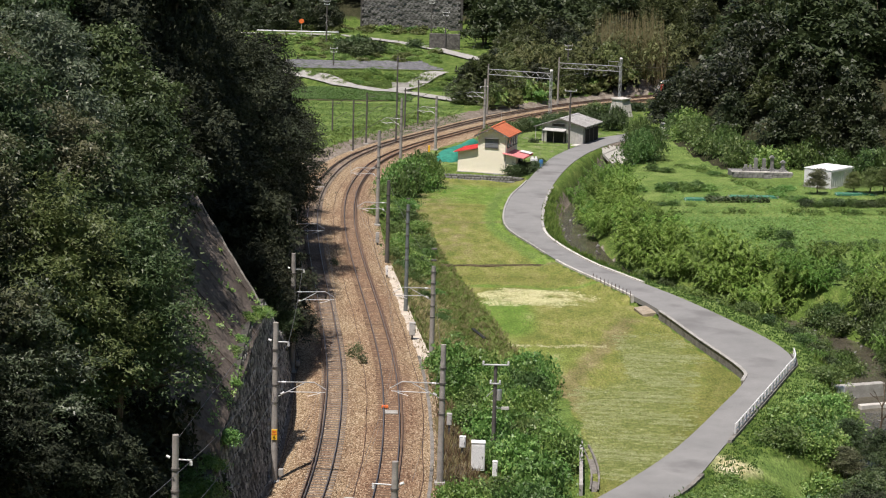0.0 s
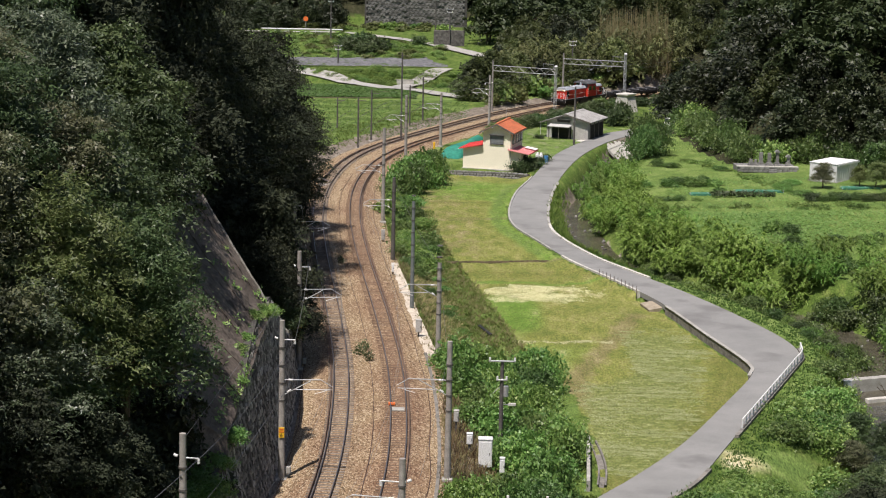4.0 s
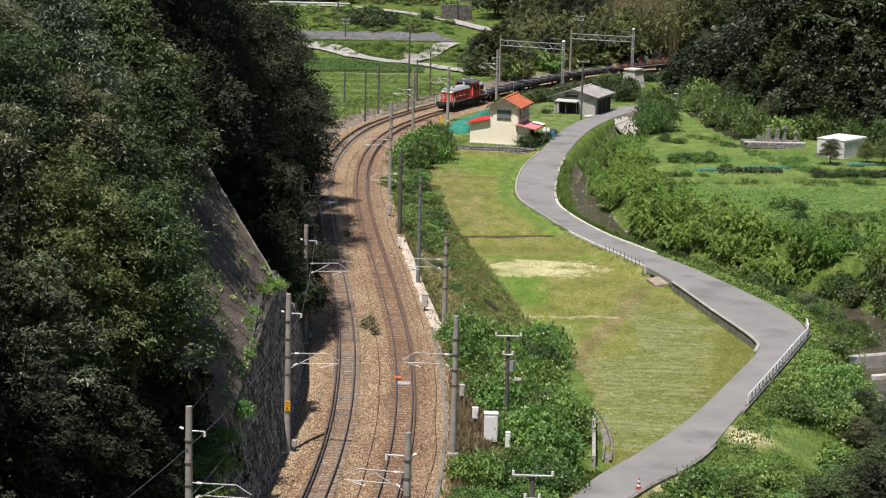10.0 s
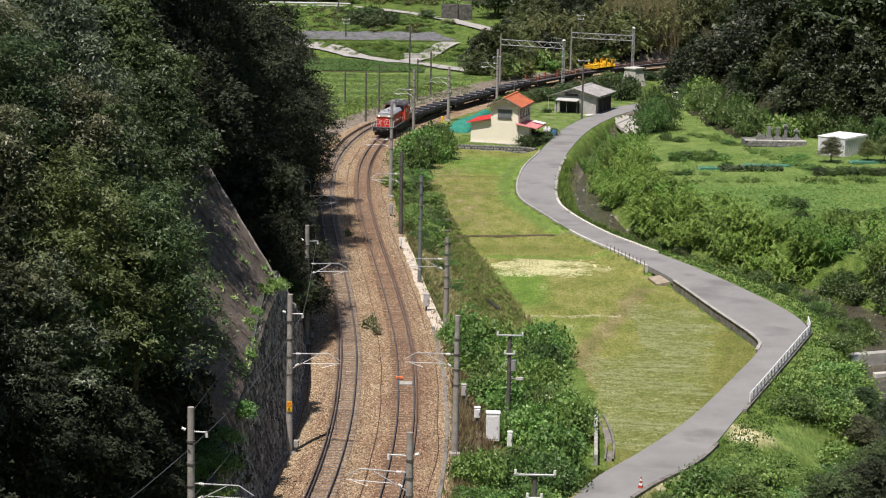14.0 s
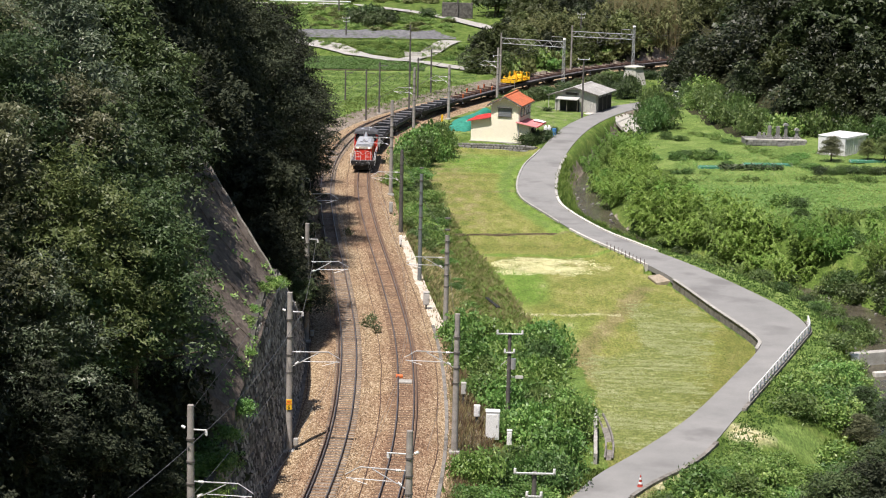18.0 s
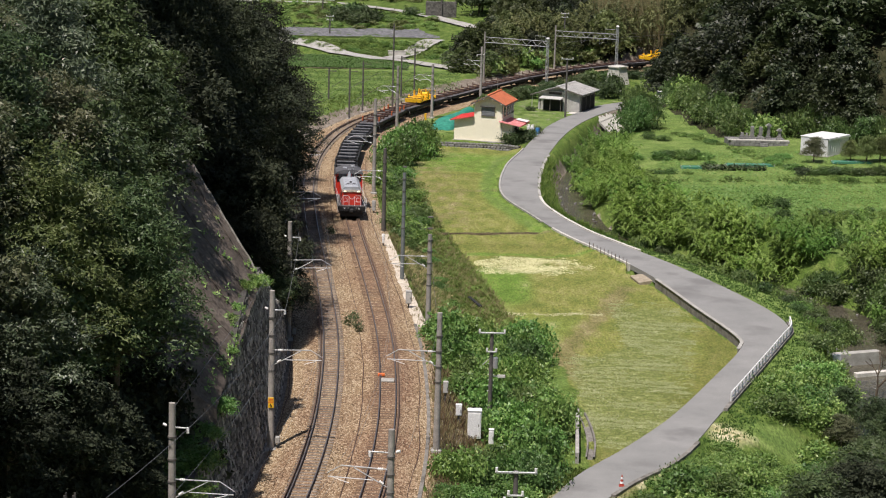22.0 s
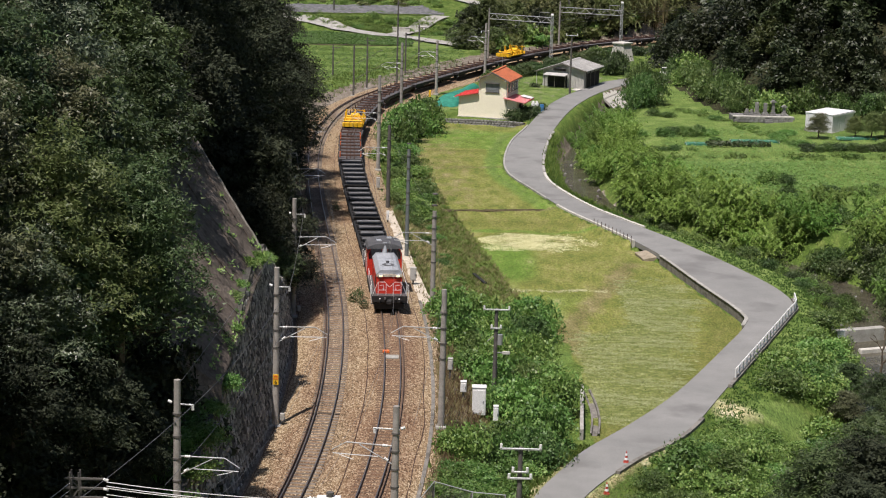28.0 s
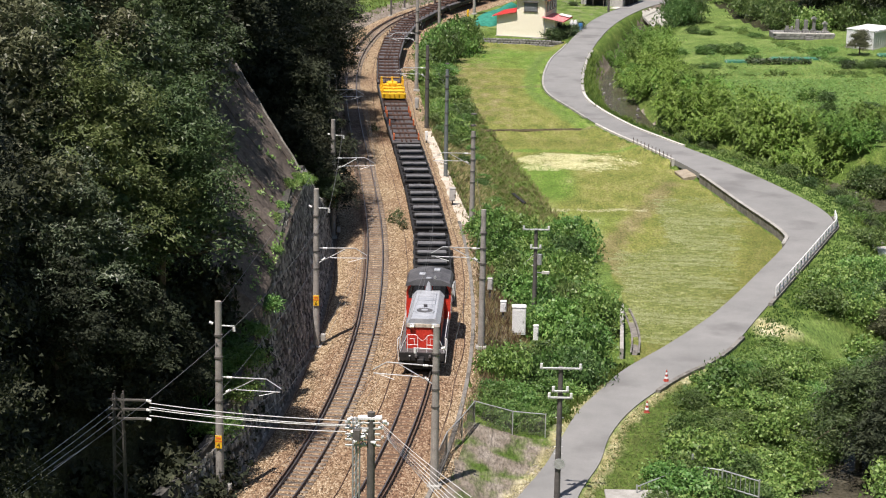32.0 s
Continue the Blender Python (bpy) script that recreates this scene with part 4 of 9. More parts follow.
def great_kind(i, material):
    """A tall spreading tree whose crown hangs nearly to the ground."""
    g = random.Random(91 + i)
    lobes = []
    for k in range(90):
        a, z = g.uniform(0, 6.283), g.uniform(0.0, 1.0)
        rr = 6.6 * math.sin(math.pi * (0.22 + 0.74 * z)) ** 0.8 * g.uniform(0.35, 0.9)
        lobes.append(((rr * math.cos(a), rr * math.sin(a), 4.0 + 16.5 * z), g.uniform(1.0, 2.1), g.uniform(0.4, 0.65)))
    p, nr, tg = lobes_points(lobes, 56000, twig=0.36)
    a, z = npr.uniform(0, 6.283, 5000), npr.uniform(0.0, 0.95, 5000)
    rr = 4.6 * np.sin(np.pi * (0.22 + 0.74 * z)) ** 0.8 * np.sqrt(npr.uniform(0, 1, 5000))
    q = np.stack([rr * np.cos(a), rr * np.sin(a), 4.0 + 16.5 * z], 1)
    sz = np.concatenate([np.full(len(p), 0.22), np.full(len(q), 0.45)])
    TREE_KINDS[("great", i)] = (trunk_mesh(91 + i, 20, 0.45, lobes), leaves_mesh("crown", np.vstack([p, q]), np.vstack([nr, npr.normal(size=q.shape)]), sz, 0.62, material, droop=0.3))


great_kind(0, LEAF_SHADED)
great_kind(1, LEAF_SHADED)

TREE_LABEL = {"lime": "tall tree with fresh lime green leaves", "dull": "tall tree with dull olive and grey-green leaves", "high": "tall leafy broadleaf tree above the sprayed slope", "deep": "evergreen tree in the dark hollow, leaf colour darkened for shade", "great": "tall spreading tree by the railway, leaf colour darkened for shade","broad": "leafy green broadleaf tree on the wooded slope", "dark": "dark green evergreen broadleaf tree on the shaded slope",
              "fresh": "young tree with fresh light green leaves", "rear": "dark green tree deep in the wood", "far": "green broadleaf tree in the wood across the valley", "fardark": "dark green tree in the wood across the valley"}


def tree(key, x, y, s=1.0, z=None, tall=1.0, sink=0.3):
    kinds = [k for k in TREE_KINDS if k[0] == key]
    tm, cm = TREE_KINDS[kinds[rng.randrange(len(kinds))]]
    if z is None:
        z = height1(x, y)
    o = empty("tree", pose(x, y, z - sink, rng.uniform(-4, 4), rng.uniform(-4, 4), rng.uniform(0, 360)) @ Matrix.Diagonal((s, s, s * tall, 1)))
    part_me("trunk", tm, o)
    part_me("crown", cm, o)
    return tagged(o, TREE_LABEL[key], "tree", "trees of the slopes")


FAR_WOOD = []


def fill(key_weights, test, x0, x1, y0, y1, step, s0, s1, tall=1.0, joined=None):
    """Trees on a loose grid wherever test allows; where joined says so, they go into the far wood."""
    y = y0
    keys = [k for k, w in key_weights for _ in range(w)]
    while y < y1:
        x = x0
        while x < x1:
            px, py = x + rng.uniform(-0.4, 0.4) * step, y + rng.uniform(-0.4, 0.4) * step
            if test(px, py):
                key, s, tl = keys[rng.randrange(len(keys))], rng.uniform(s0, s1), rng.uniform(0.9, 1.15) * tall
                if joined and joined(px, py):
                    FAR_WOOD.append((key, pose(px, py, height1(px, py) - 2.2, 0, 0, rng.uniform(0, 360)) @ Matrix.Diagonal((s, s, s * tl, 1))))
                else:
                    tree(key, px, py, s, tall=tl, sink=2.2 if key.startswith("far") else 0.3)
            x += step
        y += step


def u_of(x, y):
    return on_grid(u_mid, x, y)


def e_of(x, y):
    return on_grid(e_d, x, y)


# western hill: open only where the sprayed slope shows
def west(x, y):
    u = u_of(x, y)
    if u > -8.2 or x < -0.236 * y - 2:
        return False
    if y < 139 and u > -11.6 - (y - 111) * 0.1 and y > 101:
        return False
    return y < 142 or u < -10.4


fill([("broad", 2), ("fresh", 1), ("dark", 4)], lambda x, y: west(x, y) and 112 <= y < 133, -42, -11, 112, 136, 4.1, 0.75, 1.25)
fill([("broad", 4), ("dark", 2)], lambda x, y: west(x, y) and y < 112 and u_of(x, y) < -10.5, -34, -11, 96, 112, 3.7, 0.95, 1.35)
# trees of the hollow, their shade put into the leaf colour
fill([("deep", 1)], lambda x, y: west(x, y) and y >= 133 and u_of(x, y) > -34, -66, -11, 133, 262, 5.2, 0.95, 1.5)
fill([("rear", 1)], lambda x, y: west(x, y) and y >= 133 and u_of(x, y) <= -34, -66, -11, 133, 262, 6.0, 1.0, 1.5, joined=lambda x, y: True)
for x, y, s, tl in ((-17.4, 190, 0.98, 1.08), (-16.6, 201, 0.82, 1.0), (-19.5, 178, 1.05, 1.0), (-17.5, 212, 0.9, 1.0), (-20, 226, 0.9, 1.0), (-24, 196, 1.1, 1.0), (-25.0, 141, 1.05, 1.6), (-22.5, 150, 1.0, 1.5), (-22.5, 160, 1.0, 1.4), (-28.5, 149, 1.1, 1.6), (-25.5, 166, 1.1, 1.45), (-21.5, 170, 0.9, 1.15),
                    # unseen trees beside the view, added to shade the near slope
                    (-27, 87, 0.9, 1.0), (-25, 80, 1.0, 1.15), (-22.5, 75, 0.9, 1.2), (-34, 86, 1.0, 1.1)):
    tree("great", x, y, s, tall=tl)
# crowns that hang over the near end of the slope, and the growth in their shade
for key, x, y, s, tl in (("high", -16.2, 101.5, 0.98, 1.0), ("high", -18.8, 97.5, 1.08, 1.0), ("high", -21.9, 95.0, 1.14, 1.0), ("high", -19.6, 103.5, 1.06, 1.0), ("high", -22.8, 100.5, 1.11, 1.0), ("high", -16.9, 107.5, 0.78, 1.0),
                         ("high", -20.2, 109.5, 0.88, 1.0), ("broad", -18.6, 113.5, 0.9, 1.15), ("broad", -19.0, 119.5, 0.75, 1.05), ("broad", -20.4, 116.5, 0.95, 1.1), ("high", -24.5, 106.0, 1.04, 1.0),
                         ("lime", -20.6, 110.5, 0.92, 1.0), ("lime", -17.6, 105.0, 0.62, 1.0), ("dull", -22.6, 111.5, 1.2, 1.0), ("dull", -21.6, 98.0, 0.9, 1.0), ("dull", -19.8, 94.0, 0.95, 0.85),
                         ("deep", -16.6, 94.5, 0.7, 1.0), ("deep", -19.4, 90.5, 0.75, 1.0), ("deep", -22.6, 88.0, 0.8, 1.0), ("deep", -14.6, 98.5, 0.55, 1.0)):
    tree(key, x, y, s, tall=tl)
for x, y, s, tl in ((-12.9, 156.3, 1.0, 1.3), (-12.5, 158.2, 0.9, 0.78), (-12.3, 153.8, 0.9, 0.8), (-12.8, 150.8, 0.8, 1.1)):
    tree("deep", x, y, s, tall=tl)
tree("dark", -12.4, 150.0, 0.7)
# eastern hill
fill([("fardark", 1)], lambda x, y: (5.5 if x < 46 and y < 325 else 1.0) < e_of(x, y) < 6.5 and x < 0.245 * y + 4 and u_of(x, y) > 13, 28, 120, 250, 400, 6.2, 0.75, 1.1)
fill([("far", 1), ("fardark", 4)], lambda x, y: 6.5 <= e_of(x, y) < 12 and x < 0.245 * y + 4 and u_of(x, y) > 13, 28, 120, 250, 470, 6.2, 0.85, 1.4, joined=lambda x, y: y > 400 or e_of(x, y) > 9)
fill([("rear", 1)], lambda x, y: 12 <= e_of(x, y) < 34 and x < 0.245 * y + 4 and u_of(x, y) > 13, 28, 130, 250, 470, 6.4, 1.0, 1.5, joined=lambda x, y: True)
# wood behind the gantries
fill([("far", 4), ("fardark", 2)], lambda x, y: u_of(x, y) < -7.5 and x > 5 + 0.2 * (y - 362), 4, 90, 350, 425, 5.6, 0.6, 1.05, joined=lambda x, y: y > 392)
fill([("rear", 1)], lambda x, y: x > 9 + 0.05 * (y - 420), 8, 84, 426, 492, 8.0, 0.9, 1.4, joined=lambda x, y: True)
# slope behind the far road
fill([("rear", 1)], lambda x, y: True, -90, 90, 498, 512, 7.0, 0.9, 1.4, joined=lambda x, y: True)


def join_wood(name, items, kinds_of):
    """Many trees as one mesh, for woods in which no one tree can be told apart."""
    vs, counts, idx, mats, base = [], [], [], [], 0
    names = []
    for key, m in items:
        for me in kinds_of(key, len(names)):
            co = np.empty(len(me.vertices) * 3, np.float32)
            me.vertices.foreach_get("co", co)
            a = np.array(m)
            vs.append(co.reshape(-1, 3) @ a[:3, :3].T + a[:3, 3])
            ls = np.empty(len(me.polygons), np.int32)
            me.polygons.foreach_get("loop_total", ls)
            li = np.empty(len(me.loops), np.int32)
            me.loops.foreach_get("vertex_index", li)
            counts.append(ls)
            idx.append(li + base)
            if me.materials[0] not in mats:
                mats.append(me.materials[0])
            names.append((mats.index(me.materials[0]), len(ls)))
            base += len(me.vertices)
    v, c, ix = np.vstack(vs), np.concatenate(counts), np.concatenate(idx)
    out = bpy.data.meshes.new(name)
    out.vertices.add(len(v))
    out.vertices.foreach_set("co", v.astype(np.float32).ravel())
    out.loops.add(len(ix))
    out.loops.foreach_set("vertex_index", ix)
    out.polygons.add(len(c))
    out.polygons.foreach_set("loop_start", np.concatenate([[0], np.cumsum(c)[:-1]]).astype(np.int32))
    out.polygons.foreach_set("material_index", np.concatenate([np.full(n, k, np.int32) for k, n in names]))
    for m in mats:
        out.materials.append(m)
    out.update(calc_edges=True)
    return new(name, out)


tagged(join_wood("far_wood", FAR_WOOD, lambda key, n: TREE_KINDS[(key, n % 2)]), "dense mixed green woodland on the far slopes", "woodland", kind="stuff")

# ---- bushes, bamboo and weeds ----
BUSH, BUSH_LOW = {}, {}


def bush_kind(key, seed, r, h, n_lobes, n, size, aspect, material, droop=0.2, up=0.5):
    g = random.Random(seed)
    lobes = []
    for i in range(n_lobes):
        a, q = g.uniform(0, 6.283), g.uniform(0, 0.75) * r
        lobes.append(((q * math.cos(a), q * math.sin(a), h * g.uniform(0.2, 0.72) * (1 - 0.35 * q / r)), r * g.uniform(0.3, 0.5), 0.75))
    p, nr, tg = lobes_points(lobes, n, 0.35, up, 0.2, 10)
    p[:, 2] = np.maximum(p[:, 2], 0.02)
    BUSH.setdefault(key, []).append(leaves_mesh("foliage", p, nr, size, aspect, material, droop=droop))
    BUSH_LOW.setdefault(key, []).append(leaves_mesh("foliage", p[np.arange(len(p)) % 3 > 0], nr[np.arange(len(p)) % 3 > 0], size * 1.12, aspect, material, droop=droop))


def bamboo_kind(key, seed, r, h, stems, per, size, material, twigs=13):
    """Plumes: thin stems that arch over at the top, with fine leaves in rows along drooping side twigs."""
    g = np.random.RandomState(seed)
    n = stems * per
    k = np.repeat(np.arange(stems), per)
    a, q = g.uniform(0, 6.283, stems), r * np.sqrt(g.uniform(size=stems))
    bx, by = q * np.cos(a), q * np.sin(a)
    a = a + g.uniform(-0.6, 0.6, stems)
    hh = h * g.uniform(0.65, 1.05, stems) * (1.05 - 0.35 * q / r)
    lean = hh * g.uniform(0.12, 0.42, stems)
    # side twigs of each stem: where they leave it, which way they go, how long they are
    tt = 0.1 + 0.9 * g.uniform(size=(stems, twigs)) ** 0.75
    tb = g.uniform(0, 6.283, (stems, twigs))
    tl = h * (0.06 + 0.17 * (1.05 - tt)) * g.uniform(0.7, 1.3, (stems, twigs))
    j = g.randint(0, twigs, n)
    t, b, l = tt[k, j], tb[k, j], tl[k, j]
    f = g.uniform(0.1, 1.0, n)
    d = np.stack([np.cos(b), np.sin(b), np.zeros(n)], 1)
    p = np.stack([bx[k] + lean[k] * t ** 2.2 * np.cos(a[k]), by[k] + lean[k] * t ** 2.2 * np.sin(a[k]), hh[k] * (t - 0.12 * t ** 4)], 1)
    p = p + d * (f * l)[:, None]
    p[:, 2] += 0.25 * f * l - 0.75 * f ** 2 * l
    p += g.normal(size=(n, 3)) * 0.025 * (h / 4.2) ** 0.5
    p[:, 2] = np.maximum(p[:, 2], 0.03)
    tang = d * 0.9 + g.normal(size=(n, 3)) * 0.3
    tang[:, 2] += 0.2 - 1.0 * f
    nrm = d * 0.35 + g.normal(size=(n, 3)) * 0.35 + np.array([0, 0, 0.8])
    BUSH.setdefault(key, []).append(leaves_mesh("foliage", p, nrm, size, 0.22, material, droop=0.2, along_twig=tang))
    BUSH_LOW.setdefault(key, []).append(leaves_mesh("foliage", p[::2], nrm[::2], size * 1.2, 0.28, material, droop=0.2, along_twig=tang[::2]))


for i in range(3):
    bush_kind("kudzu", 101 + i, 1.9, 1.7, 30, 4300, 0.17, 0.8, LEAF_LIGHT, up=0.4)
    bush_kind("shrub", 121 + i, 1.7, 1.9, 24, 3400, 0.17, 0.6, LEAF_SHRUB, up=0.35)
    bush_kind("hedge", 141 + i, 1.4, 1.5, 18, 2400, 0.17, 0.62, LEAF_DARK, up=0.6)
    bush_kind("shade", 146 + i, 1.6, 1.7, 14, 1100, 0.26, 0.7, LEAF_SHADED, up=0.6)
    bush_kind("farbush", 151 + i, 1.7, 1.9, 16, 800, 0.36, 0.75, LEAF if i else LEAF_LIGHT)
    bamboo_kind("bamboo", 161 + i, 1.6, 4.4, 34, 190, 0.3, LEAF_BAMBOO)
    bamboo_kind("grove", 181 + i, 2.6, 11.0, 22, 170, 0.6, LEAF_OLIVE, 12)
    bamboo_kind("reed", 191 + i, 1.6, 1.5, 90, 16, 0.34, LEAF_CROP, 3)
BUSH_TAG = {"shade": ("bush with deep shade put into its leaf colour", "bush"), "farbush": ("green bush on the far bank", "bush"), "reed": ("tall light green reeds on the terrace bank", "reeds"), "grove": ("tall olive green bamboo grove behind the gantries", "bamboo"), "kudzu": ("sprawling light green creeper bush on the bank", "bush"), "shrub": ("rounded green bush on the bank", "bush"), "hedge": ("dense dark green bush", "bush"),
            "bamboo": ("arching yellow-green bamboo clump beside the stream", "bamboo")}


def bush(key, x, y, s=1.0, tall=1.0, z=None, label=None):
    me = BUSH[key][rng.randrange(len(BUSH[key]))]
    if z is None:
        z = height1(x, y)
    o = new("bamboo_clump" if key in ("bamboo", "grove") else "reed_clump" if key == "reed" else "bush", me)
    o.matrix_basis = pose(x, y, z - 0.1, 0, 0, rng.uniform(0, 360)) @ Matrix.Diagonal((s, s, s * tall, 1))
    return tagged(o, label or BUSH_TAG[key][0], BUSH_TAG[key][1], "bushes of the valley")


THICKETS = []


def thicket(keys, test, x0, x1, y0, y1, step, s0, s1, tall=1.0, single=1.0):
    """Bushes on a loose grid; single: the share of them that stand apart as things."""
    y = y0
    while y < y1:
        x = x0
        while x < x1:
            px, py = x + rng.uniform(-0.42, 0.42) * step, y + rng.uniform(-0.42, 0.42) * step
            if px < 0.225 * py + 3 and test(px, py):
                key, s, tl = keys[rng.randrange(len(keys))], rng.uniform(s0, s1), rng.uniform(0.8, 1.2) * tall
                if rng.random() < single:
                    bush(key, px, py, s, tl)
                else:
                    THICKETS.append((key, pose(px, py, height1(px, py) - 0.1, 0, 0, rng.uniform(0, 360)) @ Matrix.Diagonal((s, s, s * tl, 1))))
            x += step
        y += step




# undergrowth below the near end of the slope, its shade put into the leaf colour
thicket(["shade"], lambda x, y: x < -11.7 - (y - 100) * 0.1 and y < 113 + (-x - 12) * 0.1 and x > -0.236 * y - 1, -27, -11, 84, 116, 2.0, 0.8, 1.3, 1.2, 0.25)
# overgrown bank between the railway and the field
thicket(["kudzu", "kudzu", "kudzu", "kudzu", "shrub"], lambda x, y: u_of(x, y) > 6.6 and on_grid(f_d, x, y) < -1.6 and y > 119.5 and x < 9.6 and not (u_of(x, y) < 8.8 and 121 < y < 140) and not (x < 5.6 and 124.5 < y < 133), -2, 12, 116, 158, 2.1, 0.75, 1.2, 1.35, 0.6)
for x, y, s in ((-1.6, 197, 0.7), (-0.4, 190, 0.6), (1.2, 181, 0.55), (-2.6, 201, 0.8), (3.2, 166, 0.7), (4.4, 161, 0.8)):
    bush("shrub", x, y, s, 1.0)
thicket(["shrub", "kudzu"], lambda x, y: u_of(x, y) > 5.9 and on_grid(f_d, x, y) < -0.8 and x < 0.2, -8, 4, 203, 272, 2.2, 0.6, 1.0, 1.1, 0.5)
for x, y in ((-2.2, 264), (-0.9, 265.5), (-3.4, 260), (-2.0, 259), (-1.0, 262.0), (-4.2, 255), (-3.4, 253), (-4.6, 249), (-3.9, 247)):
    bush("kudzu" if rng.random() < 0.6 else "shrub", x, y, rng.uniform(1.25, 1.5), 1.75)
for x, y, s in ((1.4, 111.6, 0.65), (2.7, 111.3, 0.7), (4.0, 111.4, 0.65), (2.0, 113.6, 0.75), (3.6, 113.6, 0.8), (5.0, 114.4, 0.7), (3.0, 116.0, 0.85), (4.8, 117.2, 0.85), (1.6, 115.6, 0.6), (6.0, 118.6, 0.8)):
    bush("kudzu", x, y, s, 1.1)


for x, y, s in ((1.3, 184.9, 0.42), (1.9, 179.9, 0.47), (2.6, 174.2, 0.52), (3.6, 169.8, 0.42), (0.2, 198.2, 0.47), (0.8, 193.6, 0.52), (4.8, 163.9, 0.42)):
    bush("kudzu", x, y, s, 0.8)
# stream bank below the lane
def bank(x, y):
    r, s_ = on_grid(r_r, x, y), on_grid(s_d, x, y)
    if s_ > -2.8 or math.hypot(x - 35.6, y - 165.5) < 4.0 or math.hypot(x - 37, y - 173) < 4.0:
        return False
    if 124.5 < y < 138.5:
        return r > 7.0
    return r > (2.6 if y > 128 else 3.1 if y > 112 else 2.8 if y > 106 else 4.2)


thicket(["kudzu", "kudzu", "kudzu", "shrub"], bank, 6, 36, 98, 170, 2.1, 0.6, 1.15, 1.0, 0.3)
thicket(["kudzu"], lambda x, y: 2.0 < on_grid(r_r, x, y) < 7.4 and 124 < y < 130.5 and on_grid(s_d, x, y) < -2.8, 6, 36, 120, 132, 1.5, 0.45, 0.6, 0.75, 0.3)
thicket(["kudzu"], lambda x, y: 1.3 < on_grid(r_r, x, y) < 2.8 and (160 < y < 166 or 116 < y < 130), 6, 36, 98, 170, 1.5, 0.3, 0.45, 0.9, 0.3)
for key, x, y, sc in (("dark", 28.4, 123.0, 0.8), ("dark", 27.4, 118.0, 0.85), ("dark", 23.4, 112.6, 0.92), ("deep", 26.2, 112.0, 0.95), ("deep", 24.8, 108.4, 0.8), ("deep", 25.6, 115.6, 0.85), ("dark", 31.6, 145.5, 0.42), ("dark", 33.4, 142.0, 0.5), ("broad", 30.4, 139.5, 0.42), ("dark", 33.4, 136.0, 0.6)):
    tree(key, x, y, sc, tall=0.8)
thicket(["hedge", "shrub", "reed"], lambda x, y: on_grid(r_r, x, y) > 2.6 and on_grid(s_d, x, y) < 3.5 and abs(on_grid(s_d, x, y)) > 1.2, 14, 40, 170, 225, 2.4, 0.5, 0.9, 1.0, 0.4)
# bamboo across the stream, in separate clumps with dark hollows between
thicket(["shrub", "hedge", "bamboo"], lambda x, y: 2.0 < on_grid(s_d, x, y) < 6.0, 15, 58, 172, 193, 2.2, 0.8, 1.4, 1.1, 0.4)
thicket(["bamboo"], lambda x, y: (6.0 if y < 193 else 2.0 if y < 205 else 2.9) < on_grid(s_d, x, y) < 7.0, 15, 58, 172, 236, 2.7, 0.75, 1.35, 0.85, 0.4)
thicket(["bamboo"], lambda x, y: 2.0 < on_grid(s_d, x, y) < 6.0 and on_grid(r_r, x, y) > 5.0, 15, 58, 236, 262, 2.7, 0.7, 1.1, 0.9, 0.5)
thicket(["bamboo", "bamboo", "bamboo", "shrub"], lambda x, y: 7.0 <= on_grid(s_d, x, y) < 18 and y < 202 + 0.15 * (x - 36), 33, 62, 166, 204, 2.9, 0.8, 1.3, 0.8, 0.5)
thicket(["bamboo", "bamboo", "shrub"], lambda x, y: -3.0 < on_grid(s_d, x, y) < 4.5 and on_grid(r_r, x, y) > 2.4 and abs(on_grid(s_d, x, y)) > 0.8, 15, 30, 262, 292, 2.4, 0.7, 1.1)
thicket(["shrub", "kudzu"], lambda x, y: 2.4 < on_grid(s_d, x, y) < 9, 18, 50, 98, 172, 2.4, 0.8, 1.2, 1.0, 0.15)
for x, y, s in ((32.2, 313, 1.5), (31.0, 311, 1.3), (33.0, 310, 1.3), (31.8, 309, 1.2), (29.0, 277, 1.5), (30.4, 279.5, 1.6), (28.6, 281, 1.5), (31.0, 283.5, 1.4), (29.8, 285, 1.3)):
    bush("shrub", x, y, s, 1.75)
# reeds and hedges along the terrace edges
thicket(["reed"], lambda x, y: abs(y - 234.2 + 0.04 * (x - 40)) < 1.3, 29, 60, 231, 238, 1.9, 0.35, 0.8, 0.8, 0.6)
thicket(["reed", "shrub"], lambda x, y: abs(y - 211 - 0.25 * (x - 36)) < 2.0, 29, 56, 205, 222, 2.0, 0.5, 0.9, 0.8, 0.6)
thicket(["reed", "shrub"], lambda x, y: abs(y - 240.2) < 1.0, 22, 32, 238, 243, 1.5, 0.4, 0.7, 0.8, 0.7)
thicket(["reed", "kudzu"], lambda x, y: abs(y - (281 - 3.1 * (x - 32.2))) < 3.4 and y < 281, 31, 46, 242, 281, 1.7, 0.35, 0.7, 0.6, 0.5)
for x, y, s in ((29.2, 250, 0.8), (30.6, 251, 0.75), (32.0, 250.4, 0.9), (33.4, 250.8, 0.85), (34.6, 250.2, 0.7), (26.2, 250, 0.6), (29.7, 268.5, 0.7), (31.2, 267.0, 0.6), (44.6, 250, 0.6), (37.6, 219.5, 1.0), (39.0, 218.6, 0.9),
                (35, 245.8, 0.45), (42.6, 246.6, 0.6), (47.0, 213, 0.8)):
    bush("kudzu" if rng.random() < 0.5 else "shrub", x, y, s, 0.85)
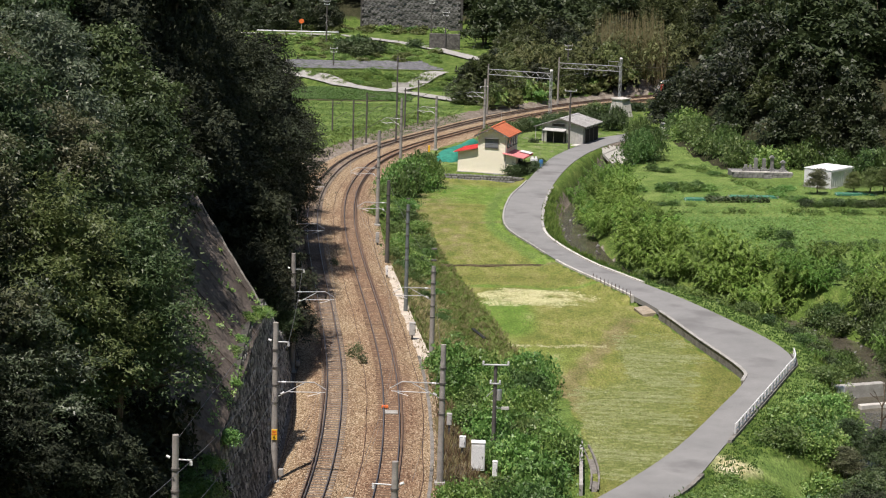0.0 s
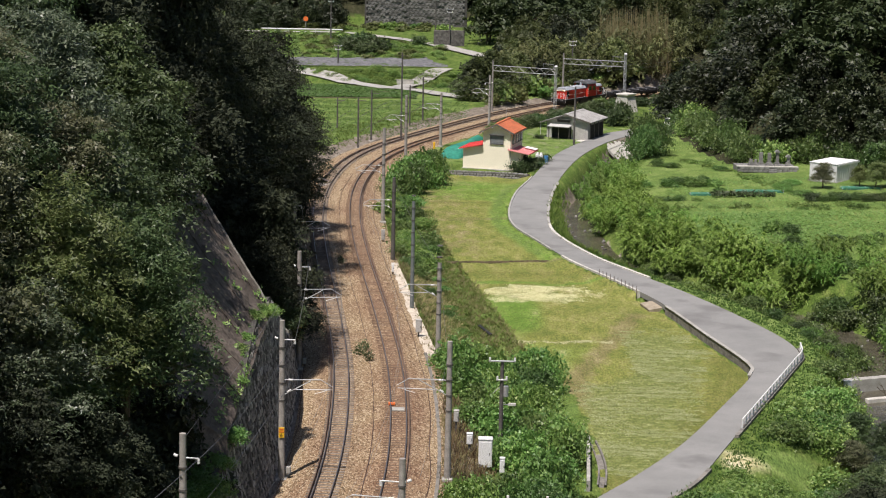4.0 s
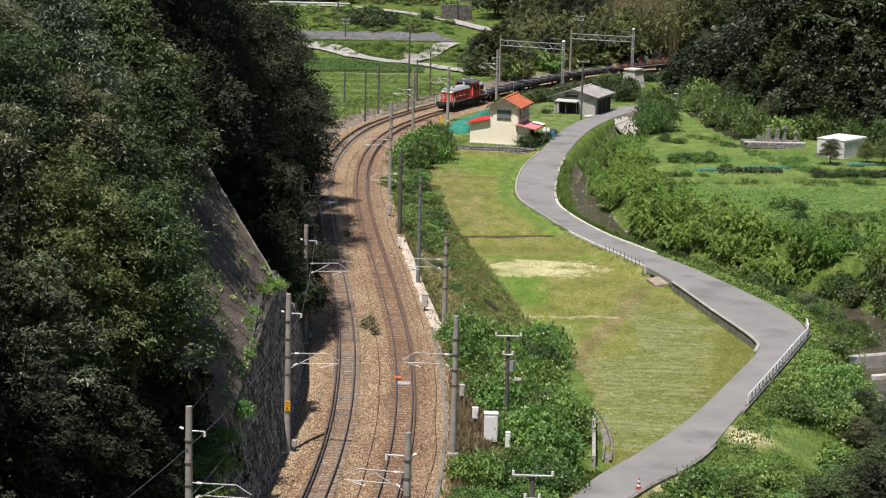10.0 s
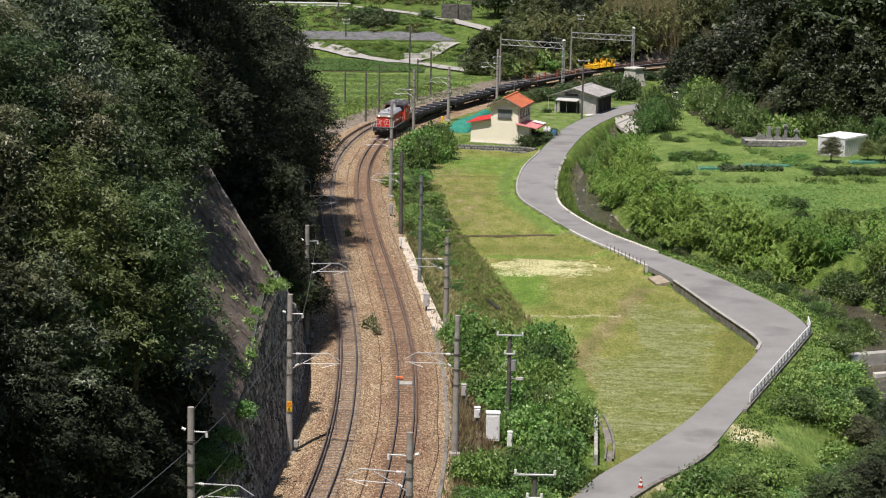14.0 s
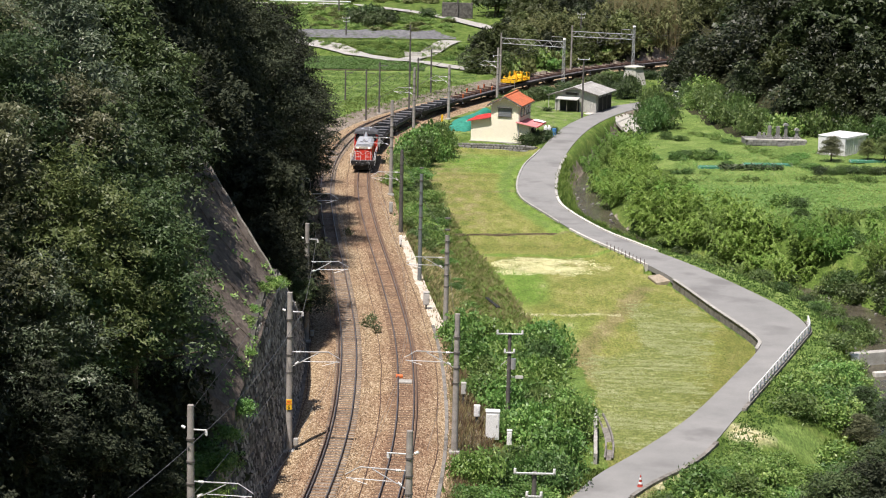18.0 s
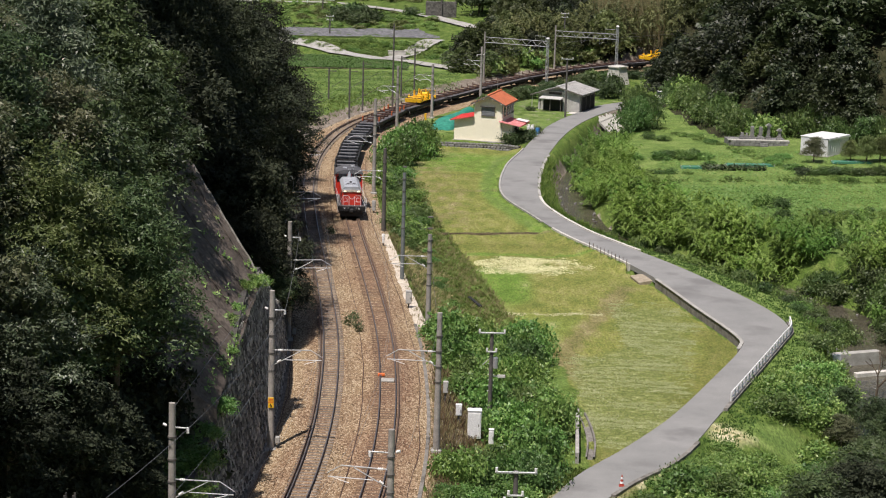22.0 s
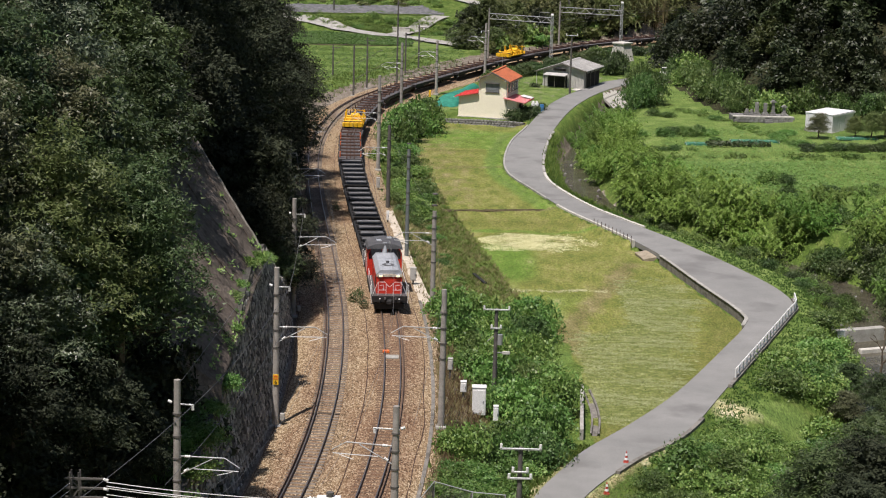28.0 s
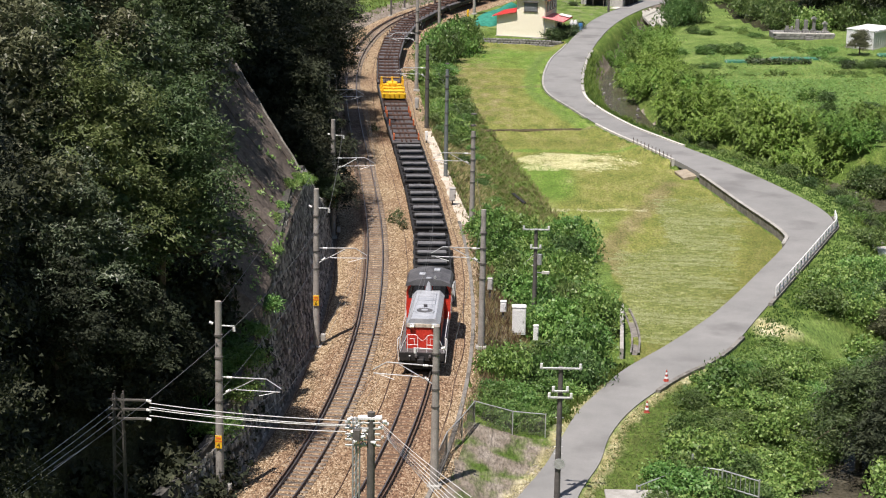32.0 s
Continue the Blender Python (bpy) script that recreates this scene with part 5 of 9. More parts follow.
# creeper-covered bushes at the foot of the eastern hill
thicket(["shrub", "shrub", "kudzu"], lambda x, y: (2.0 if x < 40 else -1.0) < e_of(x, y) < (5.0 if x < 46 else 2.6) and x > 34, 34, 76, 240, 330, 2.7, 1.0, 1.7, 1.35, 0.4)
for k in range(8):
    bush("shrub" if k % 3 else "hedge", 45.0 + k * 1.3, 238.2 + rng.uniform(-0.5, 0.5), rng.uniform(0.55, 0.9), 0.95)
for x, y in ((55.5, 239), (57, 240), (58.5, 239.5)):
    bush("hedge", x, y, rng.uniform(0.6, 0.9), 0.8)
thicket(["farbush"], lambda x, y: -10.5 < u_of(x, y) < -6.8 and x > 9, 8, 50, 335, 400, 3.0, 1.0, 1.5, 1.3, 0.1)
thicket(["farbush", "hedge"], lambda x, y: u_of(x, y) < -9 and 3 < x - 0.2 * (y - 362) < 9, 2, 30, 352, 420, 3.4, 1.2, 1.8, 1.2, 0.1)
thicket(["hedge", "shrub"], lambda x, y: 6.0 < u_of(x, y) < 8.5 and y > 306, 6, 46, 306, 372, 2.6, 0.9, 1.3, 1.1, 0.3)
for k in range(26):
    bush("grove", 13 + 1.25 * k + rng.uniform(-1, 1), 372 + 0.75 * k + rng.uniform(-4, 5), rng.uniform(0.85, 1.15), 1.0)
# leafy crops on the terraces
cn = 15000
cx_, cy_ = npr.uniform(28.5, 57, cn), npr.uniform(212.5, 256, cn)
cx_, cy_ = np.where(npr.uniform(size=cn) < 0.6, cx_, npr.uniform(28.5, 44, cn)), np.where(npr.uniform(size=cn) < 0.7, 213 + (cy_ - 212.5) * 0.42, cy_)
ok = np.array([on_grid(s_d, a, b) > 8.0 and on_grid(e_d, a, b) < -2 for a, b in zip(cx_, cy_)])
cz_ = np.array([height1(a, b) for a, b in zip(cx_, cy_)]) + npr.uniform(0.03, 0.32, cn)
tagged(new("crop_plants", leaves_mesh("crop_plants", np.stack([cx_, cy_, cz_], 1)[ok], (npr.normal(size=(cn, 3)) * 0.32 + np.array([0, -0.2, 0.9]))[ok], 0.27, 0.6, LEAF_CROP)), "low bright green crop plants on the terraces", "crop", kind="stuff")
# rows of vegetables in the field beyond the line
rn = 26000
ry_ = np.where(npr.uniform(size=rn) < 0.5, npr.uniform(350.2, 358.6, rn), npr.uniform(360.6, 371.0, rn))
rx_ = npr.uniform(-32, -4, rn)
ok = np.array([on_grid(u_mid, a, b) < -9.5 for a, b in zip(rx_, ry_)]) & (rx_ < -6.0 - 0.9 * (ry_ - 366)) & ((ry_ < 359.5) | (rx_ < -9 - 1.5 * (ry_ - 364)))
rz_ = np.array([height1(a, b) for a, b in zip(rx_, ry_)]) + npr.uniform(0.05, 0.35, rn)
tagged(new("vegetable_rows", leaves_mesh("vegetable_rows", np.stack([rx_, ry_, rz_], 1)[ok], (npr.normal(size=(rn, 3)) * 0.4 + np.array([0, -0.1, 0.9]))[ok], 0.36, 0.6, LEAF_CROP)), "bright green crop in the plots beyond the line", "crop", kind="stuff")
# far hedges
for x, y, s in ((-18, 412, 1.9), (-16, 414, 2.3), (-13.8, 412, 2.0), (-15, 409, 1.8), (-19.5, 416, 1.7), (-4.3, 424, 1.3), (-12, 416, 1.5)):
    bush("hedge", x, y, s, 1.35)
thicket(["farbush", "kudzu"], lambda x, y: True, -36, 2, 404, 432, 3.2, 0.5, 1.2, 0.6, 0.03)
thicket(["farbush"], lambda x, y: x < 4 and (y > 464 or (y < 444 and x < -14)), -46, 8, 434, 480, 4.2, 0.7, 1.5, 0.7, 0.03)
fill([("fardark", 1)], lambda x, y: True, -46, -22, 466, 478, 5.0, 0.55, 0.9)
thicket(["kudzu", "reed", "reed"], lambda x, y: y > 378 - 0.5 * (x + 20), -28, 6, 371, 384, 1.9, 0.5, 0.9, 0.7, 0.2)
tagged(join_wood("thicket", THICKETS, lambda key, n: [BUSH_LOW[key][n % 3]]), "tangled green bushes and bamboo covering the banks", "thicket", kind="stuff")

# ---- train ----
M_RED = mat("red_paint", (0.50, 0.035, 0.022), (0.60, 0.05, 0.03), 1.2, 0.42, bump=0.08, fine=14, stain=((0.30, 0.03, 0.02), 2.5, 0.62))
M_HOODTOP = mat("grey_paint", (0.30, 0.32, 0.35), (0.42, 0.44, 0.47), 1.5, 0.5, bump=0.08, stain=((0.16, 0.16, 0.17), 3.0, 0.62))
M_ROOF = mat("dark_roof", (0.06, 0.06, 0.064), (0.125, 0.125, 0.13), 1.5, 0.6, bump=0.1)
M_BLACK = mat("black_frame", (0.012, 0.012, 0.013), (0.035, 0.034, 0.033), 2.5, 0.65, bump=0.1)
M_WALKWAY = mat("dark_walkway", (0.075, 0.07, 0.07), (0.135, 0.125, 0.125), 2.5, 0.7, bump=0.1)
M_GLASS = mat("cab_glass", (0.008, 0.010, 0.012), (0.014, 0.016, 0.02), 1.0, 0.06, bump=0, spec=0.6)
M_DECK = mat("wagon_plate", (0.075, 0.072, 0.072), (0.16, 0.155, 0.15), 1.6, 0.75, bump=0.15, stain=((0.12, 0.065, 0.04), 2.0, 0.6))
M_PLATE = mat("loading_plate", (0.095, 0.095, 0.10), (0.19, 0.19, 0.195), 1.6, 0.6, bump=0.12, stain=((0.10, 0.07, 0.055), 2.0, 0.62))
M_BROWN = mat("rusty_steel", (0.055, 0.033, 0.027), (0.13, 0.078, 0.06), 2.0, 0.8, bump=0.2)
M_ORANGE = mat("orange_post", (0.45, 0.10, 0.035), (0.58, 0.16, 0.06), 2.0, 0.6, bump=0.1)
M_YELLOW = mat("yellow_paint", (0.72, 0.40, 0.012), (0.85, 0.52, 0.03), 1.5, 0.5, bump=0.05, stain=((0.4, 0.22, 0.02), 3.0, 0.64))
M_LAMP = bpy.data.materials.new("headlamp")
M_LAMP.use_nodes = True
_lb = M_LAMP.node_tree.nodes["Principled BSDF"]
_lb.inputs["Base Color"].default_value = (1, 0.85, 0.5, 1)
_lb.inputs["Emission Color"].default_value = (1, 0.8, 0.45, 1)
_lb.inputs["Emission Strength"].default_value = 1.3


def bogie(parent, y, axles):
    b = part("bogie", box((0, y, 0.52), (2.1, 1.9 if axles == 2 else 1.2, 0.42), 0.06), M_BLACK, parent)
    for k in range(axles):
        yy = y + (k - (axles - 1) / 2) * 2.2
        for sx in (-0.56, 0.56):
            part("wheel", rod((sx - 0.06, yy, 0.43), (sx + 0.06, yy, 0.43), 0.43, None, 20), M_BLACK, b)
    for sx in (-1.0, 1.0):
        part("side_frame", prism([(sx - 0.05, 0.35), (sx + 0.05, 0.35), (sx + 0.05, 0.8), (sx - 0.05, 0.8)], y - 1.6, y + 1.6), M_BLACK, b)
    return b


def rail_loop(parent, name, pts, r=0.022, m=None):
    return part(name, tube(pts, r, 5), m or M_WHITE, parent)


def locomotive():
    """A diesel locomotive 14.1 m long: a long hood before the cab, a short one behind it."""
    o = empty("diesel_locomotive")
    part("frame", box((0, 0, 1.05), (2.75, 13.9, 0.32), 0.04), M_BLACK, o)
    part("walkway", box((0, 0, 1.235), (2.8, 13.9, 0.05), 0.01), M_WALKWAY, o)
    for sx in (-1, 1):
        part("side_sill", box((sx * 1.40, 0, 1.12), (0.04, 13.8, 0.2)), M_BLACK, o)
        part("fuel_tank", box((sx * 1.05, 0, 0.62), (0.6, 3.6, 0.6), 0.08), M_BLACK, o)
        part("air_tank", rod((sx * 1.15, 2.3, 0.7), (sx * 1.15, 3.4, 0.7), 0.22, None, 12), M_BLACK, o)
    for d in (1, -1):
        # hood with its sloping grey shoulders
        y0, y1 = (-0.65, 6.15) if d == 1 else (-6.15, -3.35)
        fan_y, doors, hatches = (4.5, (6, 0.2), (3, 0.6)) if d == 1 else (4.9, (2, 4.0), (0, 0))
        part("hood", prism([(-1.02, 1.26), (1.02, 1.26), (1.02, 2.72), (0.99, 2.75), (-0.99, 2.75), (-1.02, 2.72)], y0, y1), M_RED, o, "red engine hood")
        top = part("hood_top", prism([(-1.03, 2.72), (1.03, 2.72), (1.03, 2.82), (0.74, 3.16), (-0.74, 3.16), (-1.03, 2.82)], y0 - 0.02, y1 + 0.02), M_HOODTOP, o, "grey sloping hood top")
        fan = bmesh.new()
        bmesh.ops.create_cone(fan, cap_ends=True, segments=28, radius1=0.66, radius2=0.62, depth=0.08, matrix=Matrix.Translation((0, d * fan_y, 3.19)))
        part("fan_ring", fan, M_HOODTOP, top)
        part("fan_grille", rod((0, d * fan_y, 3.225), (0, d * fan_y, 3.245), 0.5, None, 28), M_ROOF, top)
        part("fan_hub", rod((0, d * fan_y, 3.24), (0, d * fan_y, 3.28), 0.2, None, 16), M_HOODTOP, top)
        for k in range(hatches[0]):
            part("roof_hatch", box((0, d * (hatches[1] + k * 0.95), 3.175), (1.15, 0.85, 0.035), 0.01), M_HOODTOP, top)
        part("exhaust_vent", rod((0, d * (fan_y - 1.05), 3.16), (0, d * (fan_y - 1.05), 3.32), 0.12, None, 12), M_ROOF, top)
        for sx in (-1, 1):
            for k in range(doors[0]):
                part("hood_door", box((sx * 1.03, d * (doors[1] + k * 0.9), 2.0), (0.03, 0.8, 1.2), 0.01), M_RED, o)
            part("louvre", box((sx * 1.04, d * 5.6, 2.1), (0.03, 0.8, 0.9), 0.005), M_BLACK, o)
            # lamps on the shoulders of the hood end
            lp = part("headlight", box((sx * 0.68, d * 6.22, 2.72), (0.34, 0.2, 0.3), 0.05), M_HOODTOP, o)
            for q in (-0.07, 0.07):
                part("lens", rod((sx * 0.68 + q, d * 6.32, 2.72), (sx * 0.68 + q, d * 6.345, 2.72), 0.065, None, 12), M_LAMP if d == 1 else M_HOODTOP, lp)
            # loops of white hand rail before the hood
            y = d * 6.92
            x0, x1 = sx * 0.28, sx * 1.18
            rail_loop(o, "handrail", [(x0, y, 1.28), (x0, y, 2.28), (sx * 0.42, y, 2.36), (sx * 0.9, y, 2.36), (x1, y, 1.75), (sx * 1.34, y, 1.28)])
            rail_loop(o, "handrail", [(sx * 0.9, y, 2.34), (sx * 0.9, y, 1.28)])
            rail_loop(o, "handrail", [(x0, y, 1.72), (sx * 0.9, y, 1.72)])
            rail_loop(o, "handrail", [(sx * 0.48, y - d * 0.02, 1.72), (sx * 0.48, y - d * 0.02, 2.1), (sx * 0.78, y - d * 0.02, 2.1)])
            rail_loop(o, "grab_rail", [(sx * 1.42, d * 7.05, 0.7), (sx * 1.5, d * 7.05, 1.6), (sx * 1.5, d * 7, 2.1), (sx * 1.42, d * 6.6, 2.1), (sx * 1.4, d * 6.5, 1.28)], 0.025)
            rail_loop(o, "side_rail", [(sx * 1.36, d * 6.3, 1.28), (sx * 1.36, d * 6.3, 2.05), (sx * 1.36, d * (0.5 if d == 1 else 3.7), 2.05), (sx * 1.36, d * (0.5 if d == 1 else 3.7), 1.28)], 0.02)
            st = part("step", box((sx * 1.22, d * 6.9, 0.62), (0.42, 0.34, 0.04)), M_BLACK, o)
            part("step", box((sx * 1.22, d * 6.9, 0.98), (0.42, 0.34, 0.04)), M_BLACK, o)
            part("hose", tube([(sx * 0.75, d * 7.12, 1.05), (sx * 0.78, d * 7.25, 0.8), (sx * 0.7, d * 7.2, 0.62)], 0.03), M_BLACK, o)
            part("hose_tap", box((sx * 0.75, d * 7.13, 1.03), (0.1, 0.08, 0.14), 0.02), M_WHITE, o)
            part("guard_plate", box((sx * 0.9, d * 6.7, 0.35), (0.5, 0.06, 0.4), 0.01), M_BLACK, o)
        part("buffer_beam", box((0, d * 7.06, 1.02), (2.72, 0.12, 0.52), 0.02), M_BLACK, o, "black buffer beam")
        part("lamp_band", box((0, d * 6.19, 2.73), (2.02, 0.06, 0.24), 0.02), M_STRIP, o, "pale band between the headlights")
        for q in range(5):
            part("valve", box((-0.9 + 0.42 * q, d * 7.15, 0.95 + 0.12 * (q % 2)), (0.16, 0.12, 0.2), 0.03), M_WALKWAY if q % 2 else M_BLACK, o)
        part("pilot", box((0, d * 6.8, 0.42), (2.3, 0.1, 0.5), 0.02), M_BLACK, o)
        cp = part("coupler", box((0, d * 7.35, 0.88), (0.32, 0.6, 0.36), 0.05), M_BLACK, o)
        part("knuckle", box((0.06, d * 7.63, 0.88), (0.4, 0.14, 0.3), 0.04), M_BLACK, cp)
        part("chain", tube([(-0.28, d * 6.93, 2.2), (0, d * 6.94, 1.98), (0.28, d * 6.93, 2.2)], 0.018), M_WHITE, o)
        # exhaust stack before the cab
        if d == 1:
            part("exhaust_stack", rod((0, -0.45, 3.1), (0, -0.56, 4.0), 0.21, 0.18, 14), M_HOODTOP, o, "grey exhaust stack")
    cab = part("cab", prism([(-1.42, 1.26), (1.42, 1.26), (1.42, 3.05), (1.25, 3.55), (-1.25, 3.55), (-1.42, 3.05)], -3.4, -0.6), M_RED, o, "red driving cab")
    for d in (1, -1):
        for sx in (-1, 1):
            part("windscreen", prism([(sx * 0.26, 2.62), (sx * 1.3, 2.62), (sx * 1.3, 3.05), (sx * 1.12, 3.46), (sx * 0.26, 3.46)], -2.0 + d * 1.4, -2.0 + d * 1.425), M_GLASS, cab)
            part("grab_rail", tube([(sx * 1.46, -2.0 + d * 1.42, 1.6), (sx * 1.46, -2.0 + d * 1.42, 2.75)], 0.02), M_WHITE, cab)
    for sx in (-1, 1):
        for yy in (-2.65, -1.35):
            part("side_window", box((sx * 1.42, yy, 2.65), (0.03, 0.9, 0.7), 0.01), M_GLASS, cab)
    part("cab_roof", prism([(-1.5, 3.42), (-1.36, 3.66), (-0.75, 3.9), (0, 3.96), (0.75, 3.9), (1.36, 3.66), (1.5, 3.42), (1.2, 3.5), (-1.2, 3.5)], -3.65, -0.35), M_ROOF, o, "dark rounded cab roof")
    for yy in (-0.6, 0.5):
        part("roof_vent", box((0.45 * (1 if yy > 0 else -1), yy - 2.0, 3.98), (0.4, 0.5, 0.12), 0.03), M_HOODTOP, o)
    part("horn", rod((-0.4, -0.95, 3.98), (-0.4, -0.5, 4.02), 0.05, 0.09, 8), M_STEEL, o)
    bogie(o, 4.2, 2)
    bogie(o, -4.2, 2)
    return tagged(o, "red diesel locomotive with grey hoods hauling flat wagons", "locomotive")


def wagon(kind):
    """A flat wagon for long rails, 16 m long. kind: plated, posts or machine."""
    o = empty("flat_wagon")
    base = M_BLACK
    for sx in (-1, 1):
        part("side_beam", prism([(sx * 1.30 - 0.05, 0.72), (sx * 1.30 + 0.05, 0.72), (sx * 1.30 + 0.05, 1.08), (sx * 1.30 - 0.05, 1.08)], -8.0, 8.0), base, o)
        part("step_rail", tube([(sx * 1.32, 7.5, 0.45), (sx * 1.32, 7.9, 0.45), (sx * 1.32, 7.9, 1.0)], 0.025), M_WHITE, o)
        for yy in (-5.6, -2.8, 0, 2.8, 5.6):
            part("stake_pocket", box((sx * 1.37, yy, 0.95), (0.06, 0.2, 0.26), 0.01), base, o)
    part("centre_sill", box((0, 0, 0.85), (0.5, 15.9, 0.4)), base, o)
    part("floor", box((0, 0, 1.09), (2.55, 16.0, 0.05)), M_BLACK if kind == "plated" else M_WALKWAY, o)
    for d in (-1, 1):
        part("end_beam", box((0, d * 7.98, 0.92), (2.6, 0.12, 0.34), 0.02), base, o)
        part("coupler", box((0, d * 8.25, 0.88), (0.3, 0.5, 0.32), 0.04), base, o)
    if kind == "plated":
        for k in range(6):
            y = -6.7 + k * 2.68
            part("plate", box((0, y, 1.32), (2.1, 0.92, 0.10), 0.03, Matrix.Rotation(-0.05, 3, "X")), M_PLATE, o, "dark grey loading plate")
            part("plate_lip", box((0, y + 0.46, 1.40), (2.1, 0.06, 0.10), 0.015), M_PLATE, o)
            part("cross_bar", box((0, y + 1.34, 1.2), (2.45, 0.14, 0.14), 0.02), M_BLACK, o)
            for sx in (-1, 1):
                part("bracket", box((sx * 1.14, y, 1.26), (0.16, 0.3, 0.28), 0.03), M_BLACK, o)
    else:
        for k in range(7):
            y = -7.2 + k * 2.4
            part("cross_bar", box((0, y, 1.40), (2.4, 0.16, 0.18), 0.02), M_BROWN, o)
            for sx in (-1, 1):
                if kind == "posts" and k in (0, 1, 3, 6):
                    part("post", box((sx * 1.16, y + 0.1, 1.55), (0.13, 0.42, 0.62), 0.02), M_ORANGE, o, "orange side post")
                else:
                    part("post", box((sx * 1.16, y, 1.52), (0.12, 0.16, 0.5), 0.02), M_BROWN, o)
        for sx in (-0.42, 0.0, 0.42):
            part("long_bar", box((sx, 0, 1.20), (0.13, 15.8, 0.14), 0.01), M_BROWN, o)
    if kind == "machine":
        f = part("machine_frame", box((0, 0, 1.62), (2.5, 6.2, 0.16), 0.03), M_YELLOW, o, "yellow rail handling machine")
        for yy, hh in ((3.1, 0.55), (0.9, 0.4), (-1.2, 0.5), (-3.0, 0.5)):
            part("end_plate", box((0, yy, 1.72), (2.55, 0.1, hh), 0.02), M_YELLOW, f)
        for yy in (2.0, -0.2, -2.2):
            for sx in (-1.1, -0.5, 0.0, 0.5, 1.1):
                tall = (1.2 if abs(sx) in (0.0, 1.1) else 0.65) * (1.0 if yy < 1 else 0.6)
                part("upright", box((sx, yy, 1.7 + tall / 2), (0.14, 0.4, tall), 0.02), M_YELLOW, f)
                part("arm", box((sx, yy + 0.75, 1.95), (0.12, 1.4, 0.16), 0.02), M_YELLOW, f)
            part("roller", rod((-1.05, yy + 0.5, 2.1), (1.05, yy + 0.5, 2.1), 0.13, None, 12), M_YELLOW, f)
        part("winch_drum", rod((-0.45, -1.6, 2.2), (0.45, -1.6, 2.2), 0.34, None, 16), M_YELLOW, f)
        part("hand_rail", tube([(-1.2, -3.0, 1.7), (-1.2, -3.0, 2.7), (1.2, -3.0, 2.7), (1.2, -3.0, 1.7)], 0.035), M_YELLOW, f)
        part("cross_tube", rod((-1.15, 2.7, 2.05), (1.15, 2.7, 2.05), 0.05, None, 8), M_BLACK, f)
    for y in (-5.6, 5.6):
        bogie(o, y, 2)
    names = {"plated": "flat wagon with dark loading plates behind the locomotive", "posts": "rusty flat wagon with orange side posts", "bars": "rusty brown flat wagon with cross bars for long rails",
             "machine": "flat wagon carrying a yellow rail handling machine"}
    return tagged(o, names[kind], "flat wagon", "wagons of the train")


LOCO = locomotive()
KINDS = ["plated", "plated", "plated", "posts", "machine", "bars", "bars", "bars", "bars", "machine", "bars", "bars", "bars", "bars", "machine", "bars", "bars"]
protos, WAGONS = {}, []
for k in KINDS:
    if k in protos:
        WAGONS.append(copy_thing(protos[k], Matrix.Identity(4)))
    else:
        protos[k] = wagon(k)
        WAGONS.append(protos[k])

RAIL_S = np.concatenate([[0], np.cumsum(np.linalg.norm(np.diff(TRACK, axis=0), axis=1))])


def along(s):
    return Vector((float(np.interp(s, RAIL_S, TRACK[:, 0])), float(np.interp(s, RAIL_S, TRACK[:, 1])), 0.0))


def head(t):
    """Where the front of the locomotive is along the line at t seconds."""
    return -0.00156578 * t ** 3 + 0.06789134 * t ** 2 - 8.98348383 * t + 303.6817


def on_rails(front, back):
    """The pose of a vehicle whose bogies stand at two places along the line, its front to the near end."""
    a, b = along(front), along(back)
    d = a - b
    return Matrix.Translation((a + b) / 2) @ Matrix.Rotation(math.atan2(d.y, d.x) - math.pi / 2, 4, "Z")

# ---- sprayed slope and the stones of the wall ----


def slope_point(a, b):
    """A point of the sprayed slope: a along the wall (0 near, 1 far), b up the slope."""
    lo = Vector((-11.6, 109.5, 6.0)).lerp(Vector((-10.9, 131.0, 9.0)), a)
    hi = Vector((-23.0, 103.0, 17.0)).lerp(Vector((-18.3, 137.0, 19.0)), a)
    p = lo.lerp(hi, b)
    n = (0.13 * noise.noise((p.y * 0.5, p.z * 0.5, 1)) + 0.07 * noise.noise((p.y * 1.9, p.z * 1.9, 4)))
    return p + Vector((0.75, -0.25, 0.6)) * n


sn, sm = 90, 48
svs = [tuple(slope_point(i / sn, j / sm)) for j in range(sm + 1) for i in range(sn + 1)]
sfs = [(j * (sn + 1) + i, j * (sn + 1) + i + 1, (j + 1) * (sn + 1) + i + 1, (j + 1) * (sn + 1) + i) for j in range(sm) for i in range(sn)]
sb = len(svs)
svs += [(v[0] - 0.9, v[1] + 0.4, v[2] - 0.9) for v in [svs[j * (sn + 1) + sn] for j in range(sm + 1)]]
sfs += [(j * (sn + 1) + sn, sb + j, sb + j + 1, (j + 1) * (sn + 1) + sn) for j in range(sm)]
# a rough foot below its near end
sb = len(svs)
foot = [svs[j * (sn + 1)] for j in range(sm + 1)]
svs += [(v[0] + 0.3, v[1] + 0.2, v[2] - 4.5) for v in foot]
sfs += [(j * (sn + 1), (j + 1) * (sn + 1), sb + j + 1, sb + j) for j in range(sm)]
tagged(new("sprayed_slope", mesh_of("sprayed_slope", svs, sfs, M_SLAB, True)), "weathered dark grey sprayed concrete slope with weeds", "slope", kind="structure")
